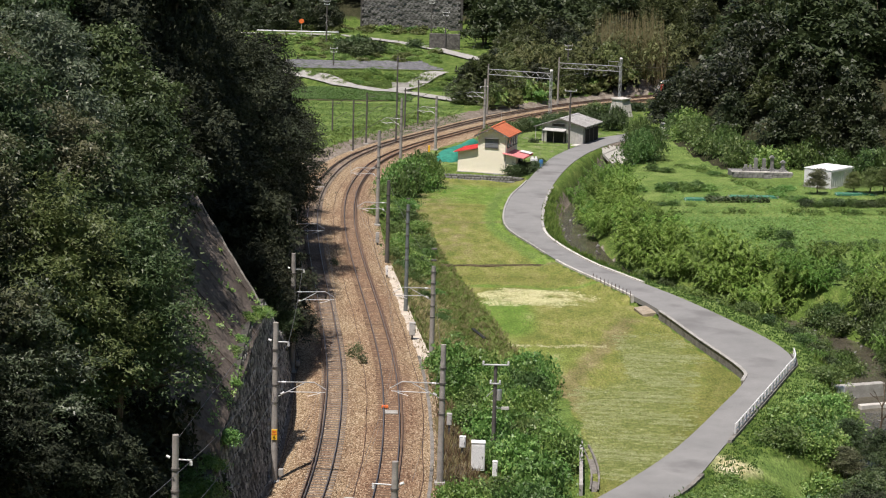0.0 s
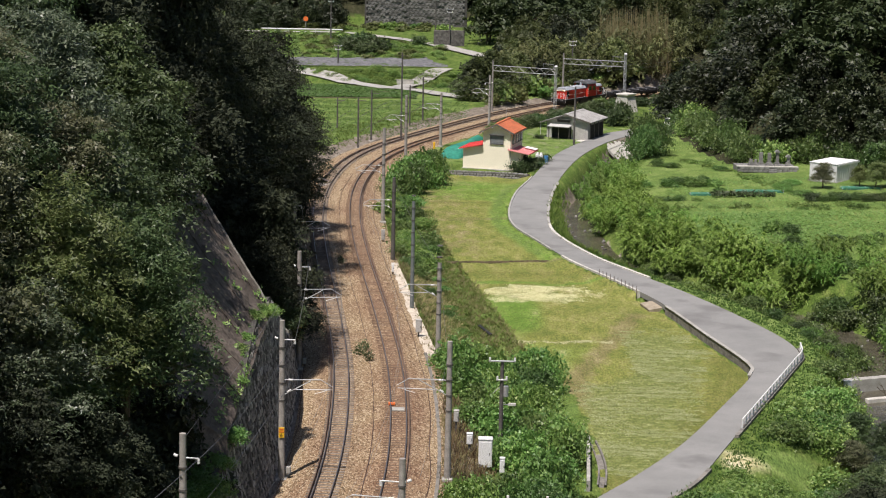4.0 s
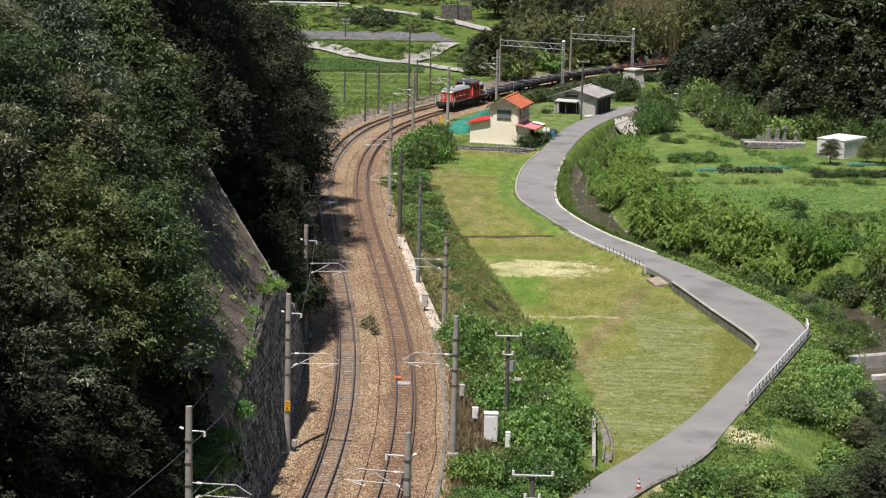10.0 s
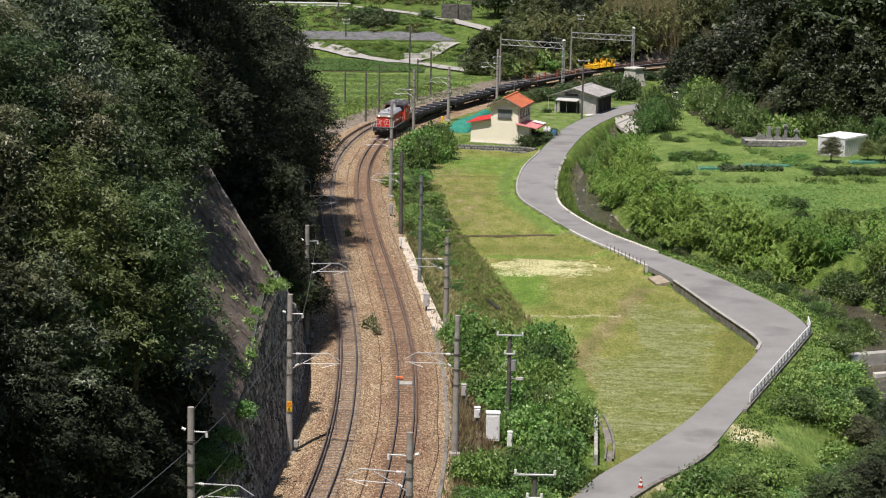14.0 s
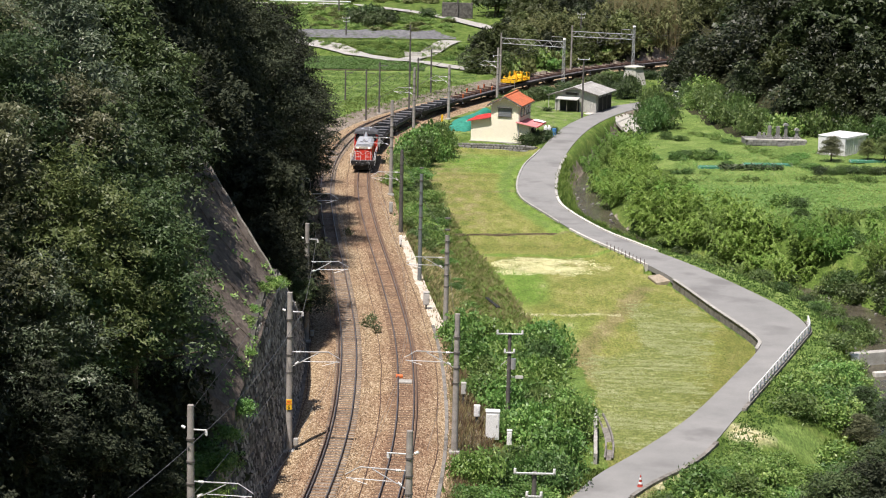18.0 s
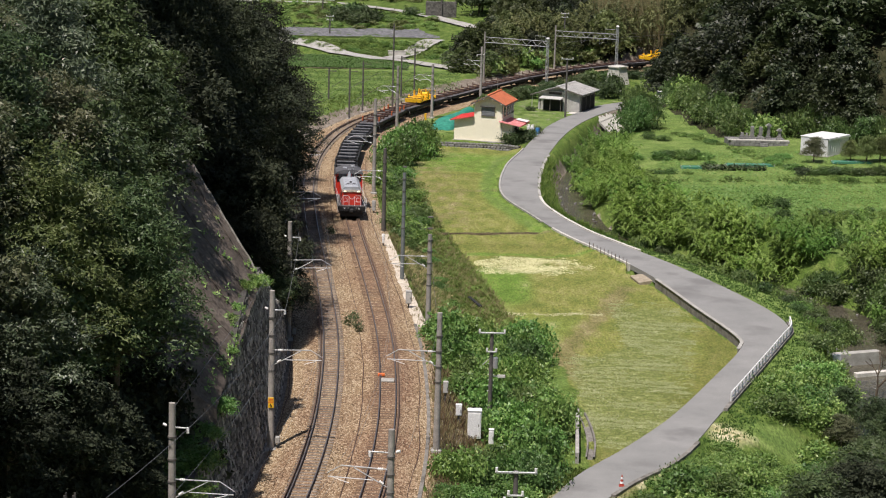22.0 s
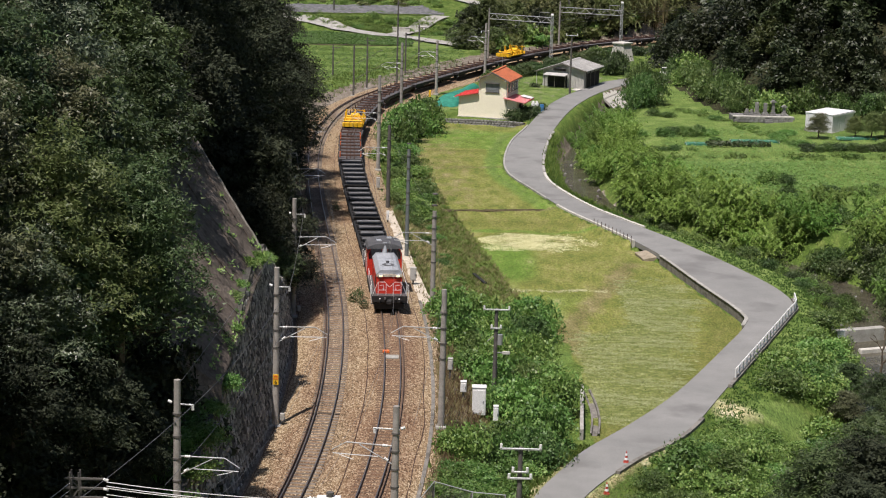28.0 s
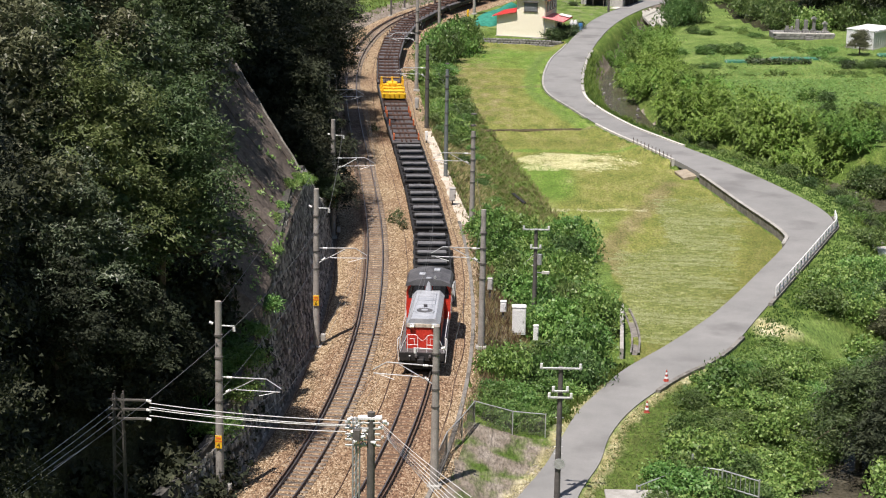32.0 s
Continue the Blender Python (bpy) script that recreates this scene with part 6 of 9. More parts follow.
# joints that run down the slope
for k in range(5):
    a = 0.30 + 0.16 * k
    pts = [slope_point(a, b / 16) + Vector((0.04, -0.02, 0.03)) for b in range(17)]
    part("slope_rib", tube(pts, 0.035, 5), M_SLAB, bpy.data.objects["sprayed_slope"])
pts = [slope_point(0.995, b / 16) + Vector((0.0, 0, 0.05)) for b in range(17)]
part("slope_rib", tube(pts, 0.08, 6), M_OLDWALL, bpy.data.objects["sprayed_slope"])

WALL_STONES = []
for i in range(4):
    g = random.Random(300 + i)
    bm = bmesh.new()
    add_box(bm, (0, 0, 0), (0.30, 0.16, 0.36), 0.05)
    for v in bm.verts:
        v.co += Vector((g.uniform(-0.04, 0.04), g.uniform(-0.03, 0.03), g.uniform(-0.05, 0.05)))
    me = bpy.data.meshes.new("stone")
    bm.to_mesh(me)
    bm.free()
    me.materials.append(M_STONE)
    WALL_STONES.append(me)


def lay_stones():
    dense = smooth_line(wall_line[::4], 0.36)
    nn = side(dense)
    rest_v, rest_f, count = [], [], 0
    for i, (p, s) in enumerate(zip(dense, nn)):
        if not 92 < p[1] < 152:
            continue
        top = float(wall_z(p[1]))
        z = -0.5
        while z < top:
            q = 0.16 * (z + 0.8)
            a = math.atan2(s[1], s[0]) + math.pi / 2
            m = pose(p[0] - s[0] * q + s[0] * 0.02, p[1] - s[1] * q, z + rng.uniform(-0.06, 0.06), rng.uniform(-6, 6) - 9, rng.uniform(-14, 14), math.degrees(a) + rng.uniform(-6, 6)) @ Matrix.Diagonal((1, 1, rng.uniform(0.8, 1.15), 1))
            me = WALL_STONES[rng.randrange(4)]
            if count < 300 and 112 < p[1] < 126 and rng.random() < 0.55:
                part_me("stone", me, stone_wall, m)
                count += 1
            else:
                b = len(rest_v)
                rest_v += [tuple(m @ v.co) for v in me.vertices]
                rest_f += [tuple(b + k for k in f.vertices) for f in me.polygons]
            z += 0.40
    tagged(part_me("far_stones", mesh_of("far_stones", rest_v, rest_f, M_STONE), stone_wall), kind="stuff")


lay_stones()

# ---- overhead line ----
M_SIGN = mat("sign_yellow", (0.75, 0.42, 0.02), (0.85, 0.52, 0.04), 4, 0.5, bump=0)
M_INSUL = mat("white_insulator", (0.7, 0.7, 0.68), (0.85, 0.85, 0.83), 4, 0.25, bump=0)
M_INK = mat("black_ink", (0.01, 0.01, 0.01), (0.02, 0.02, 0.02), 4, 0.6, bump=0)
M_SIGNRED = mat("sign_orange", (0.7, 0.14, 0.03), (0.8, 0.2, 0.05), 4, 0.5, bump=0)
M_GREENPOLE = mat("grey_green_pole", (0.13, 0.15, 0.15), (0.2, 0.22, 0.22), 3, 0.6, bump=0.1)


def insulator(parent, a, b):
    a, b = Vector(a), Vector(b)
    bm = bmesh.new()
    for k in range(3):
        p = a.lerp(b, 0.25 + 0.25 * k)
        d = (b - a).normalized() * 0.035
        add_rod(bm, p - d, p + d, 0.075, None, 8)
    return part("insulator", bm, M_INSUL, parent)


def cantilever(parent, x0, z, reach, s):
    """A bracket of tubes that carries the contact wire. s: +1 reaches to the right."""
    c = part("bracket", rod((x0, 0, z), (x0 + s * reach, 0, z + 0.05), 0.035, None, 6), M_STEEL, parent, "galvanised bracket tube")
    part("stay", tube([(x0, 0, z - 0.95), (x0 + s * reach * 0.72, 0, z - 0.02)], 0.03, 6), M_STEEL, c)
    part("drop_tube", tube([(x0 + s * reach, 0, z + 0.05), (x0 + s * (reach + 0.75), 0, z - 0.4)], 0.028, 6), M_STEEL, c)
    part("steady_arm", tube([(x0 + s * reach * 0.3, 0, z - 0.62), (x0 + s * (reach + 0.7), 0, z - 0.58)], 0.026, 6), M_STEEL, c)
    part("registration", tube([(x0 + s * (reach + 0.5), 0, z - 0.58), (x0 + s * (reach + 0.1), 0, z - 0.72), (x0 + s * (reach - 0.4), 0, z - 0.86)], 0.02, 5), M_WHITE, c)
    insulator(c, (x0 + s * 0.18, 0, z), (x0 + s * 0.55, 0, z))
    insulator(c, (x0 + s * 0.15, 0, z - 0.82), (x0 + s * 0.45, 0, z - 0.62))


def bearing(y):
    """Turn that puts +x square to the line, to the right of someone looking north."""
    i = int(np.argmin(np.abs(MID[:, 1] - y)))
    n = side(MID)[i]
    return math.degrees(math.atan2(n[1], n[0]))


def mast(x, y, top, s, reach, z=-0.55, arm_z=None, material=None, r=0.23, bands=4, number="", turn=None, cross=0.0, label="grey concrete mast of the overhead line"):
    o = empty("overhead_line_mast", pose(x, y, z, 0, 0, bearing(y) if turn is None else turn))
    h = top - z
    shaft = part("shaft", rod((0, 0, -0.6), (0, 0, h), r, r * 0.72, 14), material or M_POLE, o)
    part("footing", box((0, 0, 0.02), (0.7, 0.7, 0.3), 0.04), M_CONC, o)
    for k in range(bands):
        zz = h * (0.5 + 0.11 * k)
        part("band", rod((0, 0, zz), (0, 0, zz + 0.09), r * 0.98, None, 12), M_DARKPOLE, o)
    if reach:
        az = (arm_z if arm_z is not None else h - 2.2)
        cantilever(o, s * r * 0.8, az, reach, s)
    if cross:
        part("crossarm", box((s * cross * 0.35, 0, h - 1.25), (cross, 0.07, 0.07), 0.01), M_STEEL, o)
        insulator(o, (s * cross * 0.8, 0, h - 1.25), (s * cross * 0.8 + 0.02, 0, h - 1.55))
        insulator(o, (-s * 0.25, 0, h - 1.2), (-s * 0.5, 0, h - 1.1))
    if number:
        pl = part("number_plate", box((s * 0.02, -r - 0.03, 3.05), (0.36, 0.03, 0.36), 0.01), M_SIGN, o, "yellow plate with a black number")
        part("top_plate", box((s * 0.02, -r - 0.03, 3.42), (0.36, 0.03, 0.28), 0.01), M_SIGN, o)
        part("text_bar", box((s * 0.02, -r - 0.05, 3.42), (0.26, 0.01, 0.1)), M_SIGNRED, o)
        part("stripe", box((s * 0.02, -r - 0.05, 3.26), (0.36, 0.012, 0.06)), M_SIGNRED, o)
        cu = bpy.data.curves.new("digit", "FONT")
        cu.body, cu.size, cu.extrude, cu.align_x = number, 0.34, 0.004, "CENTER"
        t = new("digit", cu)
        t.parent = o
        t.matrix_basis = pose(s * 0.02, -r - 0.052, 2.93, 90, 0, 0)
        t.data.materials.append(M_INK)
        part("relay_box", box((r + 0.22, 0, 0.7), (0.3, 0.3, 0.45), 0.03), M_CONC, o)
    return tagged(o, label, "mast", "masts of the overhead line")


mast(-9.6, 123.5, 9.9, 1, 2.3, number="6", arm_z=6.6, cross=1.0)
mast(-10.6, 153.2, 8.9, 1, 2.3, number="8", arm_z=6.4, cross=1.0)
mast(-12.4, 96.4, 10.0, 1, 2.3, number="4", arm_z=6.6, cross=1.0)
mast(-13.3, 185, 8.6, 1, 2.4, arm_z=6.4, cross=0.8)
mast(-14.9, 213, 8.4, 1, 2.4, arm_z=6.4)
mast(1.0, 124.2, 8.6, -1, 2.4, arm_z=6.6, label="pale concrete mast with white bands at its head")
mast(-1.5, 98.9, 8.2, -1, 2.4, arm_z=6.6, cross=1.4)
mast(0.3, 156.9, 7.5, -1, 2.3, z=-0.9, arm_z=6.6, bands=7)
mast(-2.1, 177.2, 9.2, 1, 0, z=-0.9, material=M_GREENPOLE, r=0.2, bands=6, label="slim grey-green steel pole beside the track")
mast(-6.1, 223.7, 10.2, -1, 2.2, arm_z=6.5)
mast(-4.4, 201, 7.9, -1, 2.2, z=-0.8, arm_z=6.4, material=M_DARKPOLE, label="dark pole of the overhead line beside the bushes")
mast(-4.5, 275.4, 8.6, -1, 2.0, arm_z=6.3)
mast(0.3, 291.7, 7.4, -1, 2.0, arm_z=6.2)
mast(7.9, 314.3, 8.0, -1, 2.2, arm_z=6.3, cross=1.0)
for x, y, t in ((-11.6, 287.4, 6.9), (-10.0, 296.3, 7.1), (-4.6, 313.9, 6.2), (-2.6, 319.8, 7.0), (-5.6, 297.8, 12.6), (-15.5, 305, 5.0)):
    fm = mast(x, y, t, 1, 0, r=0.15, material=M_DARKPOLE, bands=7 if t > 12 else 3, label="dark pole of the overhead line beyond the tracks")
    for zz in ((2.4, 4.6) if t < 12 else ()):
        part("brace", tube([(0.1, 0, zz), (2.1, 0.5, zz + 1.3)], 0.03, 5), M_DARKPOLE, fm)
    part("cross_tie", box((0.5, 0, t + 0.1), (1.5, 0.08, 0.08), 0.01), M_DARKPOLE, fm)


def gantry(xa, ya, xb, yb, ta, tb, zb):
    """Two masts with a lattice beam over both tracks."""
    o = empty("line_gantry", pose(xa, ya, -0.55))
    a, b = Vector((0, 0, 0)), Vector((xb - xa, yb - ya, 0))
    part("mast", rod((0, 0, -0.5), (0, 0, ta), 0.17, 0.13, 12), M_POLE, o)
    lat = part("lattice_mast", rod(b + Vector((0, 0, -0.5)), b + Vector((0, 0, tb)), 0.05, None, 6), M_STEEL, o, "galvanised lattice mast")
    for sx in (-0.22, 0.22):
        for sy in (-0.22, 0.22):
            part("leg", rod(b + Vector((sx, sy, -0.4)), b + Vector((sx * 0.8, sy * 0.8, tb)), 0.045, None, 5), M_STEEL, lat)
    for k in range(int(tb / 0.55)):
        z = k * 0.55
        f = -1 if k % 2 else 1
        for sy in (-0.22, 0.22):
            part("lacing", rod(b + Vector((-0.22 * f, sy, z)), b + Vector((0.22 * f, sy, z + 0.55)), 0.025, None, 4), M_STEEL, lat)
    part("mast_cap", rod(b + Vector((0, 0, tb)), b + Vector((0, 0, tb + 0.25)), 0.3, 0.2, 10), M_WHITE, lat)
    beam = part("lattice_beam", rod(Vector((0, 0, zb)), b + Vector((0, 0, zb)), 0.055, None, 6), M_STEEL, o, "galvanised lattice beam")
    part("chord", rod(Vector((0, 0, zb + 0.9)), b + Vector((0, 0, zb + 0.9)), 0.055, None, 6), M_STEEL, beam)
    n = 12
    for k in range(n):
        p, q = b * (k / n), b * ((k + 1) / n)
        part("lacing", rod(p + Vector((0, 0, zb + (0.9 if k % 2 else 0))), q + Vector((0, 0, zb + (0 if k % 2 else 0.9))), 0.03, None, 4), M_STEEL, beam)
    for f in (0.42, 0.72):
        p = b * f
        part("hanger", tube([p + Vector((0, 0, zb)), p + Vector((0, 0, zb - 1.0)), p + Vector((0.7, 0, zb - 0.6)), p + Vector((0.7, 0, zb))], 0.03, 5), M_STEEL, beam)
    e = b * 0.8
    part("top_loop", tube([e + Vector((0, 0, zb + 0.9)), e + Vector((0, 0, zb + 1.7)), b * 0.96 + Vector((0, 0, zb + 1.7)), b * 0.96 + Vector((0, 0, zb + 0.9))], 0.04, 5), M_STEEL, beam)
    return tagged(o, "galvanised steel gantry over both railway tracks", "line gantry", "gantries of the overhead line")


gantry(9.0, 340.5, 19.4, 335.4, 8.6, 8.2, 6.9)
gantry(21.9, 356.0, 32.5, 352.0, 8.9, 9.2, 7.0)


def wire(name, pts, r, material=None, label="", group="wires of the overhead line"):
    return tagged(part(name, tube(pts, r, 4), material or M_WIRE), label, "wire", group)


for line, lab in ((TRACK, "contact wire over the eastern track"), (TRACK_W, "contact wire over the western track")):
    pts = [Vector((p[0], p[1], 5.2)) for p in line[::12] if p[0] < 80]
    wire("contact_wire", pts, 0.009, None, lab)
    pts = [Vector((p[0], p[1], 6.1 - 0.35 * abs(math.sin(i * 0.8)))) for i, p in enumerate(line[::12]) if p[0] < 80]
    wire("messenger_wire", pts, 0.009, None, "messenger wire above the contact wire")


def sagged(a, b, sag, n=10):
    a, b = Vector(a), Vector(b)
    return [a.lerp(b, k / n) - Vector((0, 0, sag * 4 * (k / n) * (1 - k / n))) for k in range(n + 1)]


west_heads = [(-11.6, 96.4, 8.7), (-8.8, 123.5, 8.6), (-9.9, 153.2, 7.7), (-12.6, 185, 7.3)]
for a, b in zip(west_heads[:-1], west_heads[1:]):
    wire("feeder_wire", sagged(a, b, 0.5), 0.016, M_WIRE, "grey feeder wire along the western masts")
wire("feeder_wire", sagged((-16.5, 76, 8.6), west_heads[0], 0.3), 0.016, M_WIRE, "grey feeder wire along the western masts")
wire("feeder_wire", sagged((-12.4, 92, 6.0), (-9.0, 123.5, 6.0), 0.5), 0.016, None, "dark feeder wire along the western masts")
wire("feeder_wire", sagged((-12.6, 96.4, 9.4), (-10.2, 128, 9.9), 0.2), 0.012, None, "thin stay wire from the mast to the slope")
east_heads = [(-0.6, 98.9, 7.2), (0.9, 124.2, 7.9), (0.3, 156.9, 7.3), (-4.4, 201, 7.6), (-6.0, 223.7, 9.4), (-4.5, 275.4, 8.2), (0.3, 291.7, 7.2), (7.9, 314.3, 7.8)]
for a, b in zip(east_heads[:-1], east_heads[1:]):
    wire("feeder_wire", sagged(a, b, 0.5), 0.009, None, "thin feeder wire along the eastern masts")

# ---- power poles ----


def power_pole(x, y, z, top, arms, material, label, turn=0.0, box_z=None, lamp=False):
    o = empty("power_pole", pose(x, y, z, 0, 0, turn))
    h = top - z
    part("shaft", rod((0, 0, -0.6), (0, 0, h), 0.17, 0.12, 12), material, o)
    for w, dz in arms:
        part("crossarm", box((0, -0.16, h - dz), (w, 0.1, 0.1), 0.015), M_STEEL, o)
        for sx in (-1, 1):
            insulator(o, (sx * (w / 2 - 0.08), -0.16, h - dz), (sx * (w / 2 - 0.08), -0.16, h - dz + 0.3))
    if box_z:
        part("transformer", rod((0.3, -0.05, h - box_z), (0.3, -0.05, h - box_z + 0.75), 0.18, None, 12), M_STEEL, o)
        part("switch_box", box((0.75, 0, h - box_z - 0.6), (0.55, 0.12, 0.22), 0.02), M_PALE, o)
        part("side_arm", tube([(0, 0, h - box_z - 0.6), (0.9, 0, h - box_z - 0.6)], 0.03), M_STEEL, o)
        part("strut", tube([(-0.6, 0, h - box_z + 0.2), (0, 0, h - box_z + 0.8)], 0.03), M_STEEL, o)
    for k in range(6):
        part("step_bolt", rod((-0.22, 0, h * 0.35 + 0.4 * k), (0.22, 0, h * 0.35 + 0.4 * k), 0.012, None, 4), M_STEEL, o)
    return tagged(o, label, "power pole", "power poles")


power_pole(4.8, 137, -2.2, 4.4, [(1.9, 0.05), (0.8, 1.4)], M_DARKPOLE, "dark power pole with a grey crossarm in the creepers", box_z=2.6)
pp = power_pole(5.0, 100.1, -1.6, 5.8, [(2.2, 0.05), (0.9, 1.3), (1.3, 1.65)], M_DARKPOLE, "dark power pole with a crossarm beside the lane")
part("round_sign", rod((0.05, -0.2, 2.1), (0.05, -0.24, 2.1), 0.3, None, 18), M_STEEL, pp)
power_pole(20.4, 300.3, -0.9, 7.9, [(1.8, 0.1)], M_DARKPOLE, "dark power pole beside the barn")
for x, y, z, t in ((-23.6, 432.7, 3.6, 13.1), (-1.2, 467, 3.8, 12.0), (1.9, 423.8, 3.4, 11.9), (-19.8, 389.7, 2.2, 6.4), (24.5, 372, 0, 9.5)):
    power_pole(x, y, z, t, [(1.5, 0.3), (1.2, 1.0)], M_DARKPOLE, "slim power pole in the far fields")

# big pole and lattice tower with many wires at the near end of the line
big = empty("wire_pole", pose(-3.9, 80.0, height1(-3.9, 80.0)))
bh = 9.9 - height1(-3.9, 80.0)
part("shaft", rod((0, 0, -0.6), (0, 0, bh), 0.2, 0.16, 12), M_DARKPOLE, big)
lt = part("lattice_shaft", rod((-0.62, 0, -0.3), (-0.62, 0, bh - 0.25), 0.06, None, 6), M_STEEL, big)
for sx in (-0.14, 0.14):
    for sy in (-0.14, 0.14):
        part("leg", rod((-0.62 + sx, sy, -0.3), (-0.62 + sx, sy, bh - 0.3), 0.03, None, 4), M_STEEL, lt)
for k in range(16):
    z = bh - 6 + k * 0.36
    part("lacing", rod((-0.76, -0.14, z), (-0.48, -0.14, z + 0.36), 0.018, None, 4), M_STEEL, lt)
part("head_cap", box((-0.05, 0, bh - 0.25), (1.0, 0.35, 0.12), 0.02), M_WHITE, big)
for k in range(5):
    part("crossarm", box((-0.35, -0.1 + 0.03 * k, bh - 0.45 - 0.26 * k), (1.5, 0.08, 0.08), 0.01), M_STEEL, big)
g = random.Random(8)
for k in range(26):
    p = Vector((g.uniform(-1.1, 0.5), g.uniform(-0.3, 0.3), bh - g.uniform(0.2, 1.5)))
    insulator(big, p, p + Vector((g.uniform(-0.3, 0.3), g.uniform(-0.1, 0.1), g.uniform(-0.15, 0.15))))
part("ladder_box", box((-0.6, -0.25, bh - 0.95), (0.32, 0.2, 0.5), 0.03), M_DARKPOLE, big)
tagged(big, "dark wire pole with a crowded head of white insulators", "power pole", "power poles")

tw = empty("lattice_tower", pose(-16.0, 88.0, height1(-16.0, 88.0)))
th = 7.9 - height1(-16.0, 88.0)
for sx in (-1, 1):
    for sy in (-1, 1):
        part("leg", rod((sx * 0.3, sy * 0.3, -0.5), (sx * 0.2, sy * 0.2, th), 0.05, None, 5), M_DARKPOLE, tw)
for k in range(int(th / 0.6)):
    f = 1 if k % 2 else -1
    for sy in (-0.26, 0.26):
        part("lacing", rod((-0.26 * f, sy, k * 0.6), (0.26 * f, sy, k * 0.6 + 0.6), 0.025, None, 4), M_DARKPOLE, tw)
for k in range(3):
    part("crossarm", box((0.5, -0.2, th - 0.3 - 0.45 * k), (1.9, 0.1, 0.1), 0.01), M_DARKPOLE, tw)
    insulator(tw, (1.3, -0.2, th - 0.3 - 0.45 * k), (1.6, -0.25, th - 0.35 - 0.45 * k))
tagged(tw, "dark lattice tower with crossarms in the shade of the trees", "lattice tower")
for k, (za, zb) in enumerate(((7.5, 9.55), (7.3, 9.35), (7.2, 9.3), (6.9, 9.05))):
    wire("power_cable", sagged((-14.5, 87.7, za), (-4.9, 80.0, zb - 0.05), 0.12), 0.022, M_PWIRE, "thick pale power cable from tower to pole", "power cables")
for k in range(6):
    wire("power_cable", sagged((-3.6 + 0.08 * k, 79.9, 9.55 - 0.16 * k), (0.3 + 0.16 * k, 66 - 0.5 * k, 11.6 - 0.22 * k), 0.1), 0.016, M_PWIRE, "pale power cable running to the near slope", "power cables")
for k in range(4):
    wire("power_cable", sagged((-16.2, 87.7, 7.4 - 0.35 * k), (-19.0 - 0.4 * k, 74, 7.9 - 0.55 * k), 0.1), 0.014, M_PWIRE, "pale power cable running to the near slope", "power cables")

# ---- house, barn and what stands round them ----
M_CREAM = mat("cream_wall", (0.84, 0.78, 0.61), (0.90, 0.84, 0.67), 0.8, 0.9, bump=0.1, fine=15)
M_GREYWALL = mat("grey_board", (0.36, 0.35, 0.33), (0.46, 0.45, 0.42), 1.2, 0.9, bump=0.15)
M_ROOFRED = mat("red_brown_tile", (0.40, 0.105, 0.045), (0.54, 0.17, 0.08), 1.0, 0.75, bump=0.2, rand=0.2)
M_TINRED = mat("red_tin", (0.55, 0.06, 0.06), (0.68, 0.10, 0.09), 1.0, 0.55, bump=0.1)
M_PINK = mat("faded_pink_tin", (0.62, 0.22, 0.22), (0.75, 0.32, 0.31), 1.0, 0.6, bump=0.1)
M_TIN = mat("grey_tin", (0.36, 0.35, 0.33), (0.50, 0.49, 0.47), 0.8, 0.6, bump=0.1, rand=0.12)
M_SHED = mat("shed_sheet", (0.58, 0.585, 0.59), (0.70, 0.70, 0.70), 0.8, 0.6, bump=0.08)
M_TEAL = mat("teal_sheet", (0.018, 0.165, 0.115), (0.04, 0.25, 0.175), 0.7, 0.6, bump=0.4, fine=3, dist=0.12)
M_DARKIN = mat("dark_inside", (0.02, 0.02, 0.018), (0.04, 0.038, 0.034), 2, 0.9, bump=0)
M_WINDOW = mat("window_glass", (0.03, 0.035, 0.04), (0.05, 0.055, 0.06), 2, 0.1, bump=0, spec=0.6)
M_SHUTTER = mat("grey_shutter", (0.16, 0.17, 0.18), (0.22, 0.23, 0.24), 4, 0.6, bump=0.1)
M_FRAME = mat("dark_frame", (0.10, 0.09, 0.08), (0.15, 0.14, 0.12), 4, 0.6, bump=0.05)
M_GRANITE = mat("grave_stone", (0.14, 0.14, 0.13), (0.26, 0.255, 0.24), 3, 0.8, bump=0.2, rand=0.2)
M_CONE = mat("cone_red", (0.30, 0.04, 0.03), (0.42, 0.07, 0.045), 3, 0.6, bump=0.05)
M_NET = mat("green_net", (0.035, 0.14, 0.085), (0.07, 0.22, 0.14), 2, 0.8, bump=0.3)
M_BLUE = mat("blue_plastic", (0.05, 0.18, 0.42), (0.08, 0.25, 0.5), 3, 0.4, bump=0)


def mesh_from(bm, name, material):
    me = bpy.data.meshes.new(name)
    bm.to_mesh(me)
    bm.free()
    me.materials.append(material)
    return me


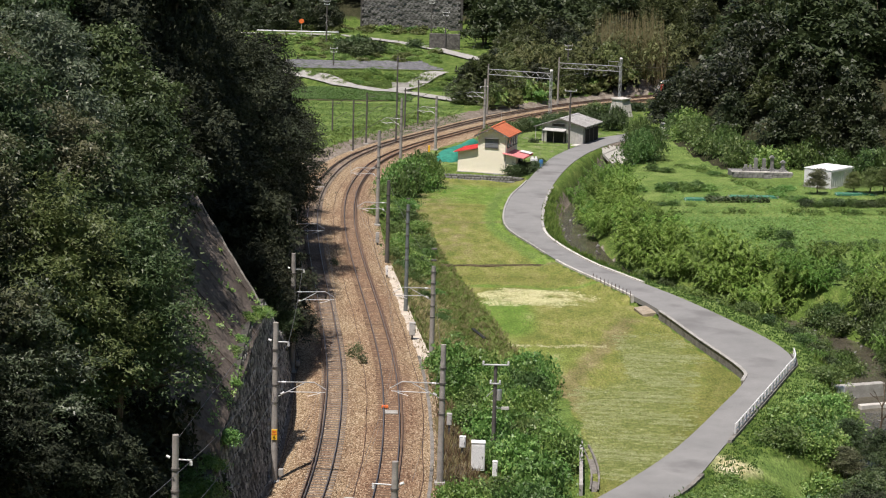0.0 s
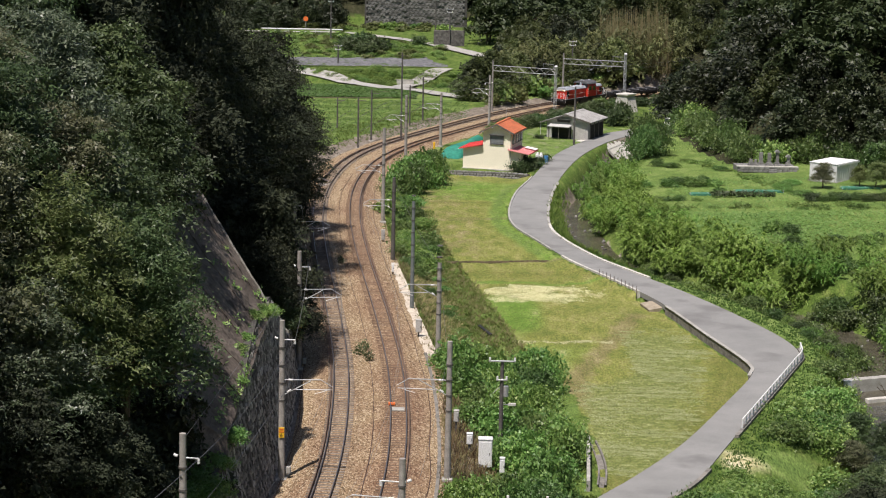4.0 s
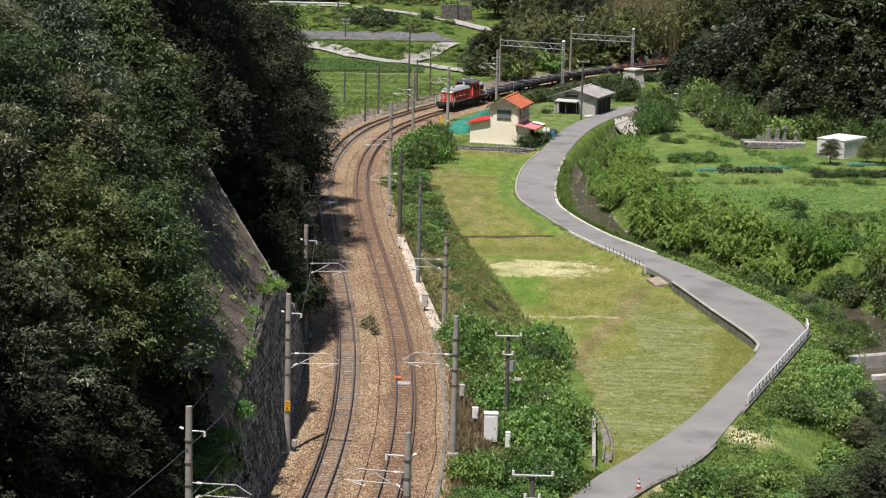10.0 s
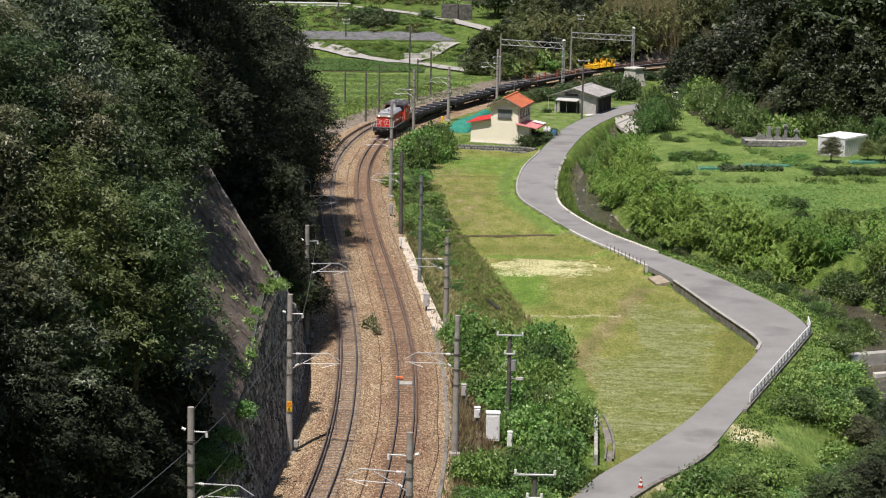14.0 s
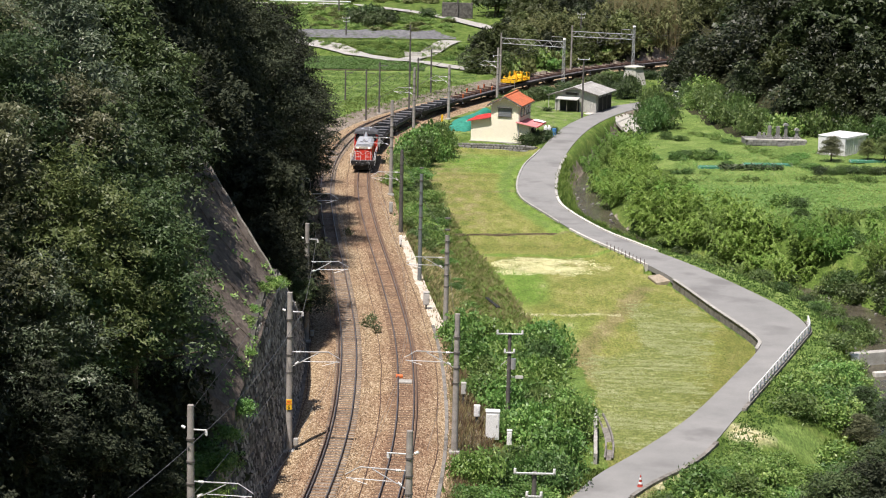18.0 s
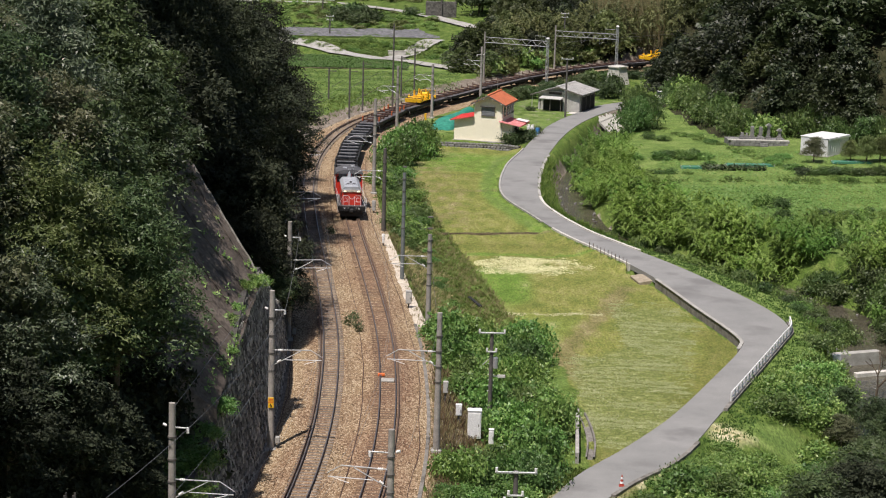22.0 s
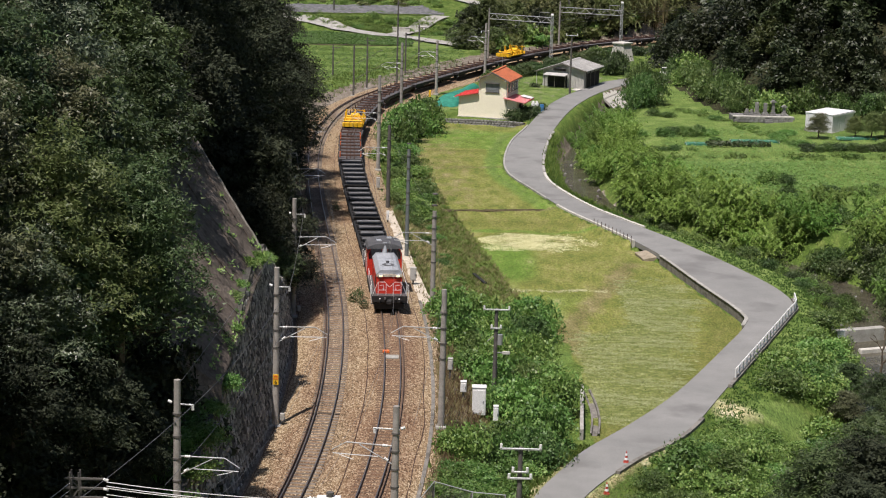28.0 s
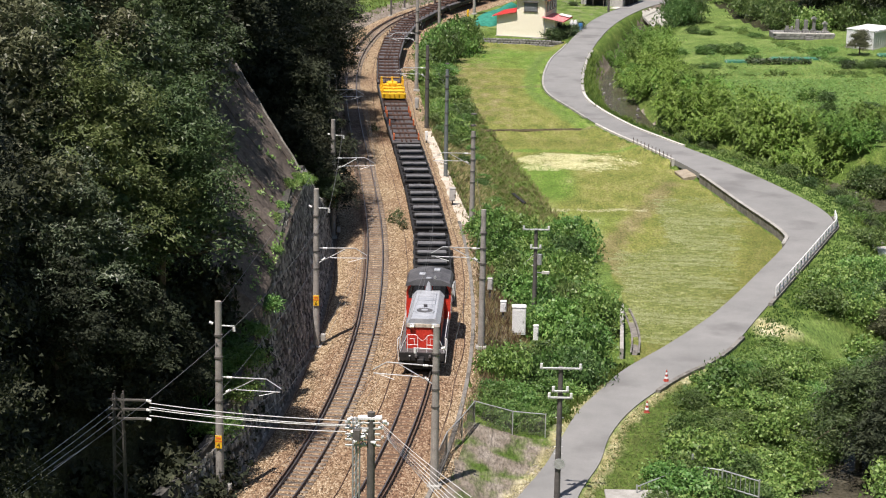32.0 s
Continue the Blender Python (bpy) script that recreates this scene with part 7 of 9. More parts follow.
def window(parent, c, w, h, axis="y", shutter=False):
    """A framed pane in a wall that faces -y or +x."""
    sz = (w + 0.16, 0.1, h + 0.16) if axis == "y" else (0.1, w + 0.16, h + 0.16)
    f = part("window_frame", box(c, sz, 0.015), M_FRAME, parent)
    d = Vector((0, -0.06, 0)) if axis == "y" else Vector((0.06, 0, 0))
    part("pane", box(Vector(c) + d, (w, 0.03, h) if axis == "y" else (0.03, w, h)), M_SHUTTER if shutter else M_WINDOW, f)
    part("sill", box(Vector(c) + d + Vector((0, 0, -h / 2 - 0.1)), (w + 0.24, 0.12, 0.06) if axis == "y" else (0.12, w + 0.24, 0.06)), M_FRAME, f)
    if shutter:
        for k in range(6):
            part("slat", box(Vector(c) + d * 1.35 + Vector((0, 0, -h / 2 + (k + 0.5) * h / 6)), (w, 0.02, 0.05)), M_SHUTTER, f)
    return f


def house():
    o = empty("house", pose(6.1, 272.9, -1.15, 0, 0, -15))
    # two-storey block with its gable to the south
    part("wall", prism([(0, 0), (4.0, 0), (4.0, 5.3), (2.0, 6.3), (0, 5.3)], 0, 6.8), M_CREAM, o, "cream plaster wall")
    gable_roof_at(o, 2.0, 4.0, -0.55, 7.3, 5.3, 6.3, 0.45, M_ROOFRED, 8)
    for s in (-1, 1):
        part("barge_board", box((2.0 + s * 1.2, -0.57, 5.76), (2.75, 0.06, 0.2), 0.01, Matrix.Rotation(s * math.atan(0.5), 3, "Y")), M_FRAME, o)
    for k in range(4):
        part("purlin_end", box((0.1 + k * 1.25, -0.45, 5.28 + 0.5 * (1.9 - abs(0.1 + k * 1.25 - 2.0))), (0.14, 0.3, 0.14), 0.01), M_WHITE, o)
    window(o, (1.95, 0, 4.2), 1.75, 1.1, "y", True)
    part("window_hood", box((1.95, -0.16, 4.86), (2.2, 0.34, 0.06), 0.01), M_FRAME, o)
    for yy in (1.1, 2.9, 4.5, 5.9):
        window(o, (4.0, yy, 4.3), 0.9, 1.2, "x")
    part("drain_pipe", rod((3.92, -0.06, 0.3), (3.92, -0.06, 5.2), 0.045, None, 6), M_GREYWALL, o)
    part("eave_gutter", rod((4.5, -0.5, 5.02), (4.5, 7.3, 5.02), 0.06, None, 6), M_FRAME, o)
    # low wing to the west
    part("wing_wall", prism([(-2.8, 0), (0, 0), (0, 3.3), (-2.8, 2.85)], 0.06, 5.4), M_CREAM, o, "cream plaster wall of the low wing")
    part("wing_roof", prism([(-3.3, 2.86), (0, 3.56), (0, 3.44), (-3.3, 2.74)], -0.45, 5.9), M_TINRED, o, "red tin roof")
    for k in range(9):
        part("roof_seam", box((-1.65, -0.3 + k * 0.74, 3.23), (3.35, 0.05, 0.05), 0, Matrix.Rotation(-math.atan(0.212), 3, "Y")), M_TINRED, o)
    part("gutter", rod((-3.32, -0.45, 2.78), (-3.32, 5.9, 2.78), 0.06, None, 6), M_WHITE, o)
    # porch to the east with faded sheets on top
    part("porch_wall", prism([(4.0, 0), (5.35, 0), (5.35, 2.55), (4.0, 2.8)], 0.08, 4.6), M_CREAM, o, "cream plaster wall of the porch")
    part("porch_roof", prism([(3.6, 3.02), (6.6, 2.5), (6.6, 2.4), (3.6, 2.9)], -0.5, 5.2), M_PINK, o, "faded pink tin porch roof")
    for k in range(7):
        part("roof_seam", box((5.1, -0.2 + k * 0.8, 2.79), (3.0, 0.05, 0.05), 0.0, Matrix.Rotation(math.atan(0.173), 3, "Y")), M_PINK, o)
    part("roof_sheet", box((5.9, 4.1, 2.78), (1.6, 1.6, 0.05), 0.01, Matrix.Rotation(0.17, 3, "Y")), M_WHITE, o)
    part("roof_edge", box((6.62, 2.4, 2.43), (0.05, 5.7, 0.16), 0.01), M_TINRED, o)
    part("door", box((5.37, 2.2, 1.0), (0.06, 1.5, 2.0), 0.01), M_DARKIN, o)
    part("plinth", box((1.3, 3.4, -0.1), (8.4, 7.4, 0.5), 0.03), M_CONC, o)
    part("antenna", tube([(2.0, 5.0, 6.5), (2.0, 5.0, 8.0)], 0.025), M_STEEL, o)
    return tagged(o, "cream two-storey house with red-brown tiled gable roof", "house", "buildings of the valley")


def gable_roof_at(o, xc, w, y0, y1, ze, zr, over, material, tiles):
    """A gable roof whose ridge stands over xc."""
    e = empty("roof", Matrix.Translation((xc, 0, 0)))
    e.parent = o
    k = (zr - ze) / (w / 2)
    for s in (-1, 1):
        outl = [(0, zr + 0.12), (s * (w / 2 + over), ze - over * k + 0.12), (s * (w / 2 + over), ze - over * k), (0, zr - 0.02)]
        part("roof_slope", prism(outl, y0, y1), material, e)
        n = tiles
        if n:
            ln = math.hypot(w / 2 + over, (w / 2 + over) * k)
            me = mesh_from(box((0, 0, 0), (ln / n * 1.12, 0.36, 0.05), 0.014), "roof_tile", material)
            for i in range(n):
                t = (i + 0.5) / n
                for j in range(int((y1 - y0) / 0.4)):
                    part_me("roof_tile", me, e, Matrix.Translation((s * (w / 2 + over) * t, y0 + 0.2 + j * 0.4, zr + 0.15 - (w / 2 + over) * k * t)) @ Matrix.Rotation(s * (math.atan(k) - 0.05), 4, "Y"))
    part("ridge", box((0, (y0 + y1) / 2, zr + 0.18), (0.3, y1 - y0 + 0.08, 0.2), 0.05), material, e)


house()


def barn():
    o = empty("barn", pose(16.7, 308.3, -1.0, 0, 0, -22))
    part("wall", prism([(0, 0), (6.7, 0), (6.7, 2.9), (3.2, 3.75), (0, 2.75)], 0, 7.6), M_GREYWALL, o, "weathered grey board wall")
    part("roof", prism([(-1.1, 2.5), (3.2, 3.95), (3.2, 3.83), (-1.1, 2.38)], -0.6, 8.2), M_TIN, o, "grey tin roof")
    part("roof", prism([(3.2, 3.95), (7.3, 2.9), (7.3, 2.78), (3.2, 3.83)], -0.6, 8.2), M_TIN, o, "grey tin roof")
    part("ridge_cap", box((3.2, 3.8, 3.97), (0.4, 8.8, 0.08), 0.02), M_TIN, o)
    for k in range(18):
        part("roof_seam", box((5.25, -0.4 + k * 0.49, 3.46), (4.2, 0.04, 0.035), 0, Matrix.Rotation(math.atan(0.256), 3, "Y")), M_TIN, o)
    part("fascia", box((1.05, -0.62, 3.12), (4.55, 0.05, 0.18), 0.01, Matrix.Rotation(-math.atan(0.337), 3, "Y")), M_FRAME, o)
    part("fascia", box((5.25, -0.62, 3.33), (4.25, 0.05, 0.18), 0.01, Matrix.Rotation(math.atan(0.256), 3, "Y")), M_FRAME, o)
    for k in range(15):
        part("board", box((0.24 + k * 0.445, -0.03, 1.25), (0.41, 0.05, 2.4), 0.008), M_GREYWALL, o)
    part("porch_roof", prism([(0.7, 2.3), (4.2, 2.3), (4.2, 2.22), (0.7, 2.22)], -1.5, 0.0), M_TIN, o, "small tin porch roof").matrix_basis = Matrix.Translation((0, 0, 0.1)) @ Matrix.Rotation(0.16, 4, "X")
    for x in (0.8, 2.4, 4.1):
        part("porch_post", rod((x, -1.4, 0), (x, -1.4, 2.05), 0.06, None, 6), M_FRAME, o)
    part("doorway", box((2.45, -0.06, 1.0), (3.1, 0.06, 1.95)), M_DARKIN, o)
    part("upper_window", box((2.75, -0.06, 2.85), (2.1, 0.05, 0.42)), M_DARKIN, o)
    for k in range(5):
        part("window_bar", box((1.85 + k * 0.45, -0.1, 2.85), (0.05, 0.03, 0.42)), M_FRAME, o)
    part("window_hood", box((2.75, -0.2, 3.1), (2.5, 0.36, 0.05), 0.01), M_TIN, o)
    part("side_opening", box((6.73, 4.0, 1.15), (0.06, 6.2, 2.3)), M_DARKIN, o)
    for yy in (0.9, 2.9, 5.0, 7.2):
        part("side_post", box((6.77, yy, 1.3), (0.12, 0.14, 2.6)), M_FRAME, o)
    for yy in (0.3, 3.6, 6.8):
        part("lean_to_post", rod((-0.9, yy - 0.6, 0), (-0.9, yy - 0.6, 2.4), 0.05, None, 6), M_PALE, o)
    return tagged(o, "weathered grey wooden barn with a tin roof", "barn", "buildings of the valley")


barn()


def heap():
    """A long heap under teal sheeting between the line and the house."""
    vs, fs, n, m = [], [], 40, 10
    for i in range(n + 1):
        t = i / n
        x, y = 1.3 + 5.4 * t, 281.0 + 19.0 * t
        for j in range(m + 1):
            a = math.pi * j / m
            w = 1.9 * (0.6 + 0.4 * math.sin(math.pi * min(1, t * 1.4 + 0.15)))
            hgt = 1.55 * math.sin(a) * (0.95 + 0.05 * math.sin(t * 9)) * min(1, 5 * t + 0.1, 6 * (1 - t) + 0.15)
            q = -math.cos(a) * w
            nz = 0.12 * noise.noise((x * 1.3, y * 1.3 + j, 0))
            vs.append((x + q * 0.95, y - q * 0.3, -0.95 + hgt + nz))
    for i in range(n):
        for j in range(m):
            fs.append((i * (m + 1) + j, i * (m + 1) + j + 1, (i + 1) * (m + 1) + j + 1, (i + 1) * (m + 1) + j))
    return tagged(new("tarpaulin", mesh_of("tarpaulin", vs, fs, M_TEAL, True)), "long heap covered with teal plastic sheeting", "covered heap")


heap()

# low stone terrace wall under the house
terr = [Vector((-1.8, 271.2, 0)), Vector((0.3, 270.9, 0)), Vector((3.5, 270.5, 0)), Vector((7.0, 270.1, 0)), Vector((10.6, 269.4, 0)), Vector((12.3, 268.4, 0))]
tw_ = tagged(part("terrace_wall", tube([Vector((p.x, p.y, -1.45)) for p in terr], 0.45, 6), M_WALLDARK), "low rough stone wall below the house garden", "stone wall", kind="structure")
tm_ = mesh_from(box((0, 0, 0), (0.44, 0.3, 0.3), 0.07), "stone", M_GRANITE)
for a, b in zip(terr[:-1], terr[1:]):
    n = int((b - a).length / 0.42)
    for k in range(n):
        p = a.lerp(b, k / n)
        for r_ in range(3):
            part_me("stone", tm_, tw_, pose(p.x + rng.uniform(-0.06, 0.06) + 0.2 * (r_ % 2), p.y - 0.42 + 0.06 * r_, -1.72 + r_ * 0.3, rng.uniform(-12, 12), rng.uniform(-12, 12), rng.uniform(-20, 20)))
# garden things by the house
for x, y, s in ((11.0, 271.2, 1.25), (12.5, 272.6, 1.15), (11.9, 274.2, 1.1), (13.4, 275.0, 1.0), (14.2, 277.5, 0.85), (14.9, 281.0, 0.8)):
    bush("hedge", x, y, s, 1.15, label="clipped dark green garden bush beside the house")
for x, y in ((13.9, 278.5), (14.4, 278.6)):
    o = empty("water_tank", pose(x, y, height1(x, y)))
    part("body", rod((0, 0, 0), (0, 0, 1.3), 0.32, 0.28, 14), M_WHITE, o)
    part("cap", rod((0, 0, 1.3), (0, 0, 1.6), 0.2, 0.12, 12), M_WHITE, o)
    tagged(o, "small white tank standing in the garden", "tank", "garden tanks")
o = part("drum", rod((15.2, 280, height1(15.2, 280)), (15.2, 280, height1(15.2, 280) + 0.95), 0.3, None, 14), M_BLUE)
tagged(o, "blue plastic drum in the garden", "drum")
for x, y, s, t in ((29.6, 326, 1.5, 2.2), (28.6, 325, 1.2, 2.0), (24.6, 327, 1.2, 1.5), (22.0, 328, 1.1, 1.3), (26.6, 328, 1.3, 1.6), (19.5, 327, 1.0, 1.2), (14.5, 325, 1.0, 1.1), (12.8, 322, 0.9, 1.0), (16.8, 327, 1.0, 1.2), (15.4, 306.5, 0.6, 1.0)):
    bush("hedge", x, y, s, t, label="dark green bush between the barn and the line")

# bridge abutment and stream walls
o = empty("bridge_abutment", pose(32.4, 347.0, -1.2, 0, 0, -40))
part("block", prism([(-2.0, 0), (1.8, 0), (0.9, 3.3), (-1.0, 3.3)], -1.2, 1.2), M_PALE, o)
part("coping", box((0, 0, 3.4), (2.4, 2.8, 0.25), 0.03), M_PALE, o)
tagged(o, "pale concrete bridge abutment below the gantry", "abutment")
rv = [(25.0, 301.5, -0.95), (29.5, 314.0, -0.95), (31.6, 313.0, -3.9), (27.2, 300.5, -3.9)]
n_ = 9
ramp_wall = tagged(part("stream_slope", prism([(0, 0), (3.2, -2.9), (3.2, -3.2), (0, -0.4)], 0, 13.5), M_CONC), "pale paved slope beside the stream", "paved slope", kind="structure")
ramp_wall.matrix_basis = pose(25.0, 301.0, -0.95, 0, 0, -20)
sl_me = mesh_from(box((0, 0, 0), (0.92, 0.92, 0.1), 0.02), "slab", M_PALE)
for i in range(4):
    for j in range(14):
        part_me("slab", sl_me, ramp_wall, Matrix.Translation((0.42 + i * 0.8, 0.5 + j * 0.95, -0.36 - i * 0.725)) @ Matrix.Rotation(math.atan(2.9 / 3.2), 4, "Y"))

# white car on the track beyond the bush
o = empty("car", pose(38.2, 325.5, height1(38.2, 325.5), 0, 0, 60))
part("body", prism([(-1.9, 0.35), (1.9, 0.35), (1.95, 0.8), (1.3, 0.95), (-1.9, 0.95)], -0.8, 0.8), M_WHITE, o)
part("cabin", prism([(-1.7, 0.95), (1.1, 0.95), (0.5, 1.5), (-1.5, 1.5)], -0.72, 0.72), M_WINDOW, o)
part("roof", prism([(-1.5, 1.5), (0.5, 1.5), (0.4, 1.56), (-1.4, 1.56)], -0.7, 0.7), M_WHITE, o)
for x in (-1.2, 1.25):
    for y in (-0.78, 0.78):
        w = part("wheel", rod((x, y - 0.09, 0.3), (x, y + 0.09, 0.3), 0.3, None, 14), M_BLACK, o)
        part("rim", rod((x, y - 0.1, 0.3), (x, y + 0.1, 0.3), 0.17, None, 10), M_STEEL, w)
tagged(o, "small white car parked beyond the bushes", "car")

tagged(part("barn_apron", box((0, 0, -0.1), (2.3, 11.0, 0.3), 0.03), M_PALE), "pale concrete apron between the barn and the lane", "apron", kind="structure").matrix_basis = pose(24.3, 309.0, max(height1(22, 304), height1(24.3, 309), height1(26.6, 314)) + 0.0, 0, 0, -26)
# ---- graves, shed and plots on the eastern terrace ----
gz0 = height1(43, 260.5)
o = empty("grave_terrace", pose(39.3, 260.6, gz0, 0, 0, 2))
part("platform", box((3.9, 1.8, 0.35), (7.8, 3.4, 0.8), 0.04), M_GRANITE, o)
kb = mesh_from(box((0, 0, 0), (0.62, 0.34, 0.36), 0.03), "wall_block", M_GRANITE)
for r_ in range(2):
    for k in range(12):
        part_me("wall_block", kb, o, Matrix.Translation((0.35 + k * 0.65 + 0.2 * (r_ % 2), 0.02, 0.22 + r_ * 0.38)))
part("coping", box((3.9, 0.1, 0.82), (8.0, 0.4, 0.14), 0.02), M_PALE, o)
for k in range(3):
    part("step", box((4.6, -0.25 * (2 - k), 0.12 + 0.24 * k), (1.0, 0.3, 0.24), 0.01), M_GRANITE, o)
tagged(o, "stone-walled grave terrace at the foot of the wood", "terrace", kind="")
for k, (x, hh, w) in enumerate(((1.9, 0.5, 0.42), (3.2, 1.55, 0.5), (4.3, 1.5, 0.5), (5.35, 1.65, 0.45), (6.8, 0.9, 0.42), (2.5, 0.45, 0.3))):
    g_ = empty("gravestone", pose(39.3 + x, 262.0, gz0 + 0.76, 0, 0, 2))
    part("base", box((0, 0, 0.13), (w * 1.8, w * 1.8, 0.26), 0.02), M_GRANITE, g_)
    part("second_base", box((0, 0, 0.36), (w * 1.4, w * 1.4, 0.22), 0.02), M_GRANITE, g_)
    part("pillar", box((0, 0, 0.46 + hh * 0.4), (w * 0.9, w * 0.9, hh * 0.85), 0.03), M_GRANITE, g_)
    if k in (3, 4):
        part("cap", prism([(-w * 0.9, 0), (w * 0.9, 0), (0.12, 0.3), (-0.12, 0.3)], -w * 0.8, w * 0.8), M_GRANITE, g_).matrix_basis = Matrix.Translation((0, 0, 0.46 + hh * 0.82))
    tagged(g_, "grey gravestone on the stone terrace", "gravestone", "gravestones of the terrace")

sz = height1(50, 253)
o = empty("shed", pose(50.3, 250.7, sz - 0.1, 0, 0, 52))
part("wall", box((2.9, 1.9, 1.15), (5.8, 3.8, 2.4), 0.02), M_SHED, o, "pale grey metal wall")
part("roof", box((2.9, 1.9, 2.42), (5.95, 3.95, 0.1), 0.03), M_WHITE, o, "flat white roof")
part("roof_edge", box((2.9, -0.22, 2.3), (5.95, 0.06, 0.2)), M_WHITE, o)
for k in range(9):
    part("wall_rib", box((0.4 + k * 0.62, -0.02, 1.15), (0.05, 0.03, 2.3)), M_SHED, o)
for k in range(6):
    part("wall_rib", box((-0.02, 0.35 + k * 0.62, 1.15), (0.03, 0.05, 2.3)), M_SHED, o)
part("door", box((4.2, -0.03, 0.95), (1.5, 0.05, 1.8), 0.01), M_TIN, o)
part("base", box((2.9, 1.9, 0.02), (6.0, 4.0, 0.3), 0.02), M_CONC, o)
tagged(o, "white flat-roofed metal shed on the terrace", "shed", "buildings of the valley")
for x, y, s in ((47.9, 247.0, 0.42), (52.6, 247.4, 0.36), (54.4, 246.6, 0.44), (56.2, 247.2, 0.42), (58.0, 246.8, 0.4)):
    tree("broad", x, y, s)

# rows of vegetables under green nets
for k, (x, y, l) in enumerate(((31.0, 243.4, 5.5), (36.6, 244.4, 6.0), (50.0, 246.0, 5.0))):
    z = height1(x + l / 2, y)
    pl = empty("vegetable_plot", pose(x, y, z, 0, 0, 4))
    part("net", prism([(0, 0), (l, 0), (l - 0.3, 0.25), (0.3, 0.25)], -0.7, 0.7), M_NET, pl, "green garden net")
    for j in range(6):
        part("hoop", tube([(j * l / 5, -0.75, 0), (j * l / 5, -0.4, 0.3), (j * l / 5, 0.4, 0.3), (j * l / 5, 0.75, 0)], 0.02), M_STEEL, pl)
    tagged(pl, "vegetable plot under a green net", "vegetable plot", "vegetable plots")
pp_, pn_ = [], []
for r_ in range(3):
    for k in range(30):
        for q in range(14):
            pp_.append((33.5 + k * 0.26 + rng.gauss(0, 0.1), 241.3 + r_ * 0.9 + rng.gauss(0, 0.12), height1(36, 242) + 0.1 + abs(rng.gauss(0, 0.2))))
            pn_.append((rng.gauss(0, 0.6), rng.gauss(0, 0.6), 0.8))
tagged(new("vegetables", leaves_mesh("vegetables", np.array(pp_), np.array(pn_), 0.3, 0.7, LEAF_DARK)), "rows of dark green vegetables", "vegetables", kind="stuff")

# ---- lane side ----


def guard_rail():
    """White railing above the stream on the outside of the bend."""
    o = empty("guard_rail")
    line = smooth_line(cut(ROAD_R, 141.0, 167.5)[::6], 1.25)
    n = side(line)
    pts = [Vector((p[0] + s[0] * 0.1, p[1] + s[1] * 0.1, road_z(p[1]))) for p, s in zip(line, n)]
    for p in pts:
        part("post", rod(p + Vector((0, 0, -0.1)), p + Vector((0, 0, 0.85)), 0.052, None, 8), M_WHITE, o)
        part("foot", box(p + Vector((0, 0, 0.02)), (0.2, 0.2, 0.04), 0.01), M_STEEL, o)
    for z, r in ((0.84, 0.055), (0.42, 0.028)):
        part("rail", tube([p + Vector((0, 0, z)) for p in pts], r, 6), M_WHITE, o)
    return tagged(o, "white metal guard rail on the outer bend of the lane", "guard rail")


guard_rail()
o = empty("low_fence")
ll = smooth_line(cut(ROAD_L, 191.5, 201)[::6], 0.85)
for p, s in zip(ll, side(ll)):
    part("stake", rod((p[0] - s[0] * 0.4, p[1] - s[1] * 0.4, -2.3), (p[0] - s[0] * 0.4, p[1] - s[1] * 0.4, -0.95), 0.03, None, 5), M_BROWN, o)
tagged(o, "row of rusty stakes beside the lane", "fence")
# bar at the lane's edge by the notch
for x, y in ((12.7, 120.9), (11.0, 115.1)):
    o = empty("traffic_cone", pose(x, y, road_z(y) if x > 12 else height1(x, y)))
    part("base", box((0, 0, 0.02), (0.36, 0.36, 0.05), 0.01), M_CONE, o)
    for k in range(5):
        r0, r1 = 0.15 - 0.024 * k, 0.15 - 0.024 * (k + 1)
        part("band", rod((0, 0, 0.04 + 0.14 * k), (0, 0, 0.04 + 0.14 * (k + 1)), r0, r1, 14), M_CONE if k % 2 == 0 else M_WHITE, o)
    tagged(o, "red and white striped traffic cone beside the lane", "traffic cone", "traffic cones")
M_RAMP = mat("earthy_concrete", (0.24, 0.20, 0.145), (0.38, 0.33, 0.25), 1.5, 0.9, bump=0.3, fine=25)
# entrance slab of the field, ditch wall and drain
tagged(part("field_ramp", box((0, 0, -0.4), (1.9, 2.8, 0.9), 0.03), M_RAMP), "small flat tan concrete slab from the lane to the field", "slab", kind="structure").matrix_basis = pose(20.9, 187.6, -1.95, 2, -9, 12)
bk = smooth_line([(1.2, 207.6), (5.9, 208.3), (10.2, 209.1), (13.2, 209.4)], 0.35)
tagged(part("field_bank", tube([Vector((p[0], p[1] + 0.25 * noise.noise((p[0] * 0.8, 0, 0)), -2.02 + 0.1 * noise.noise((p[0] * 2.1, 3, 0)))) for p in bk], 0.2, 6), M_DARKSOIL), "low crumbling earth step across the mown field", "bank", kind="structure")
tagged(part("ditch_wall", prism([(-0.12, -0.6), (0.12, -0.6), (0.12, 0.75), (-0.12, 0.75)], 0, 11.5), M_CONC), "concrete wall end beside the field", "wall", kind="structure").matrix_basis = pose(10.4, 128.0, -2.3, 0, 0, -4)
dr = smooth_line([(11.55, 140), (11.75, 136), (11.7, 132.5), (11.35, 129.0)], 0.5)
dv, df = ribbon(dr, [(-0.32, -2.12), (-0.2, -2.1), (-0.17, -2.3), (0.17, -2.3), (0.2, -2.1), (0.32, -2.12)])
tagged(new("drain", mesh_of("drain", dv, df, M_OLDWALL)), "narrow concrete drain curving along the field", "drain", kind="structure")
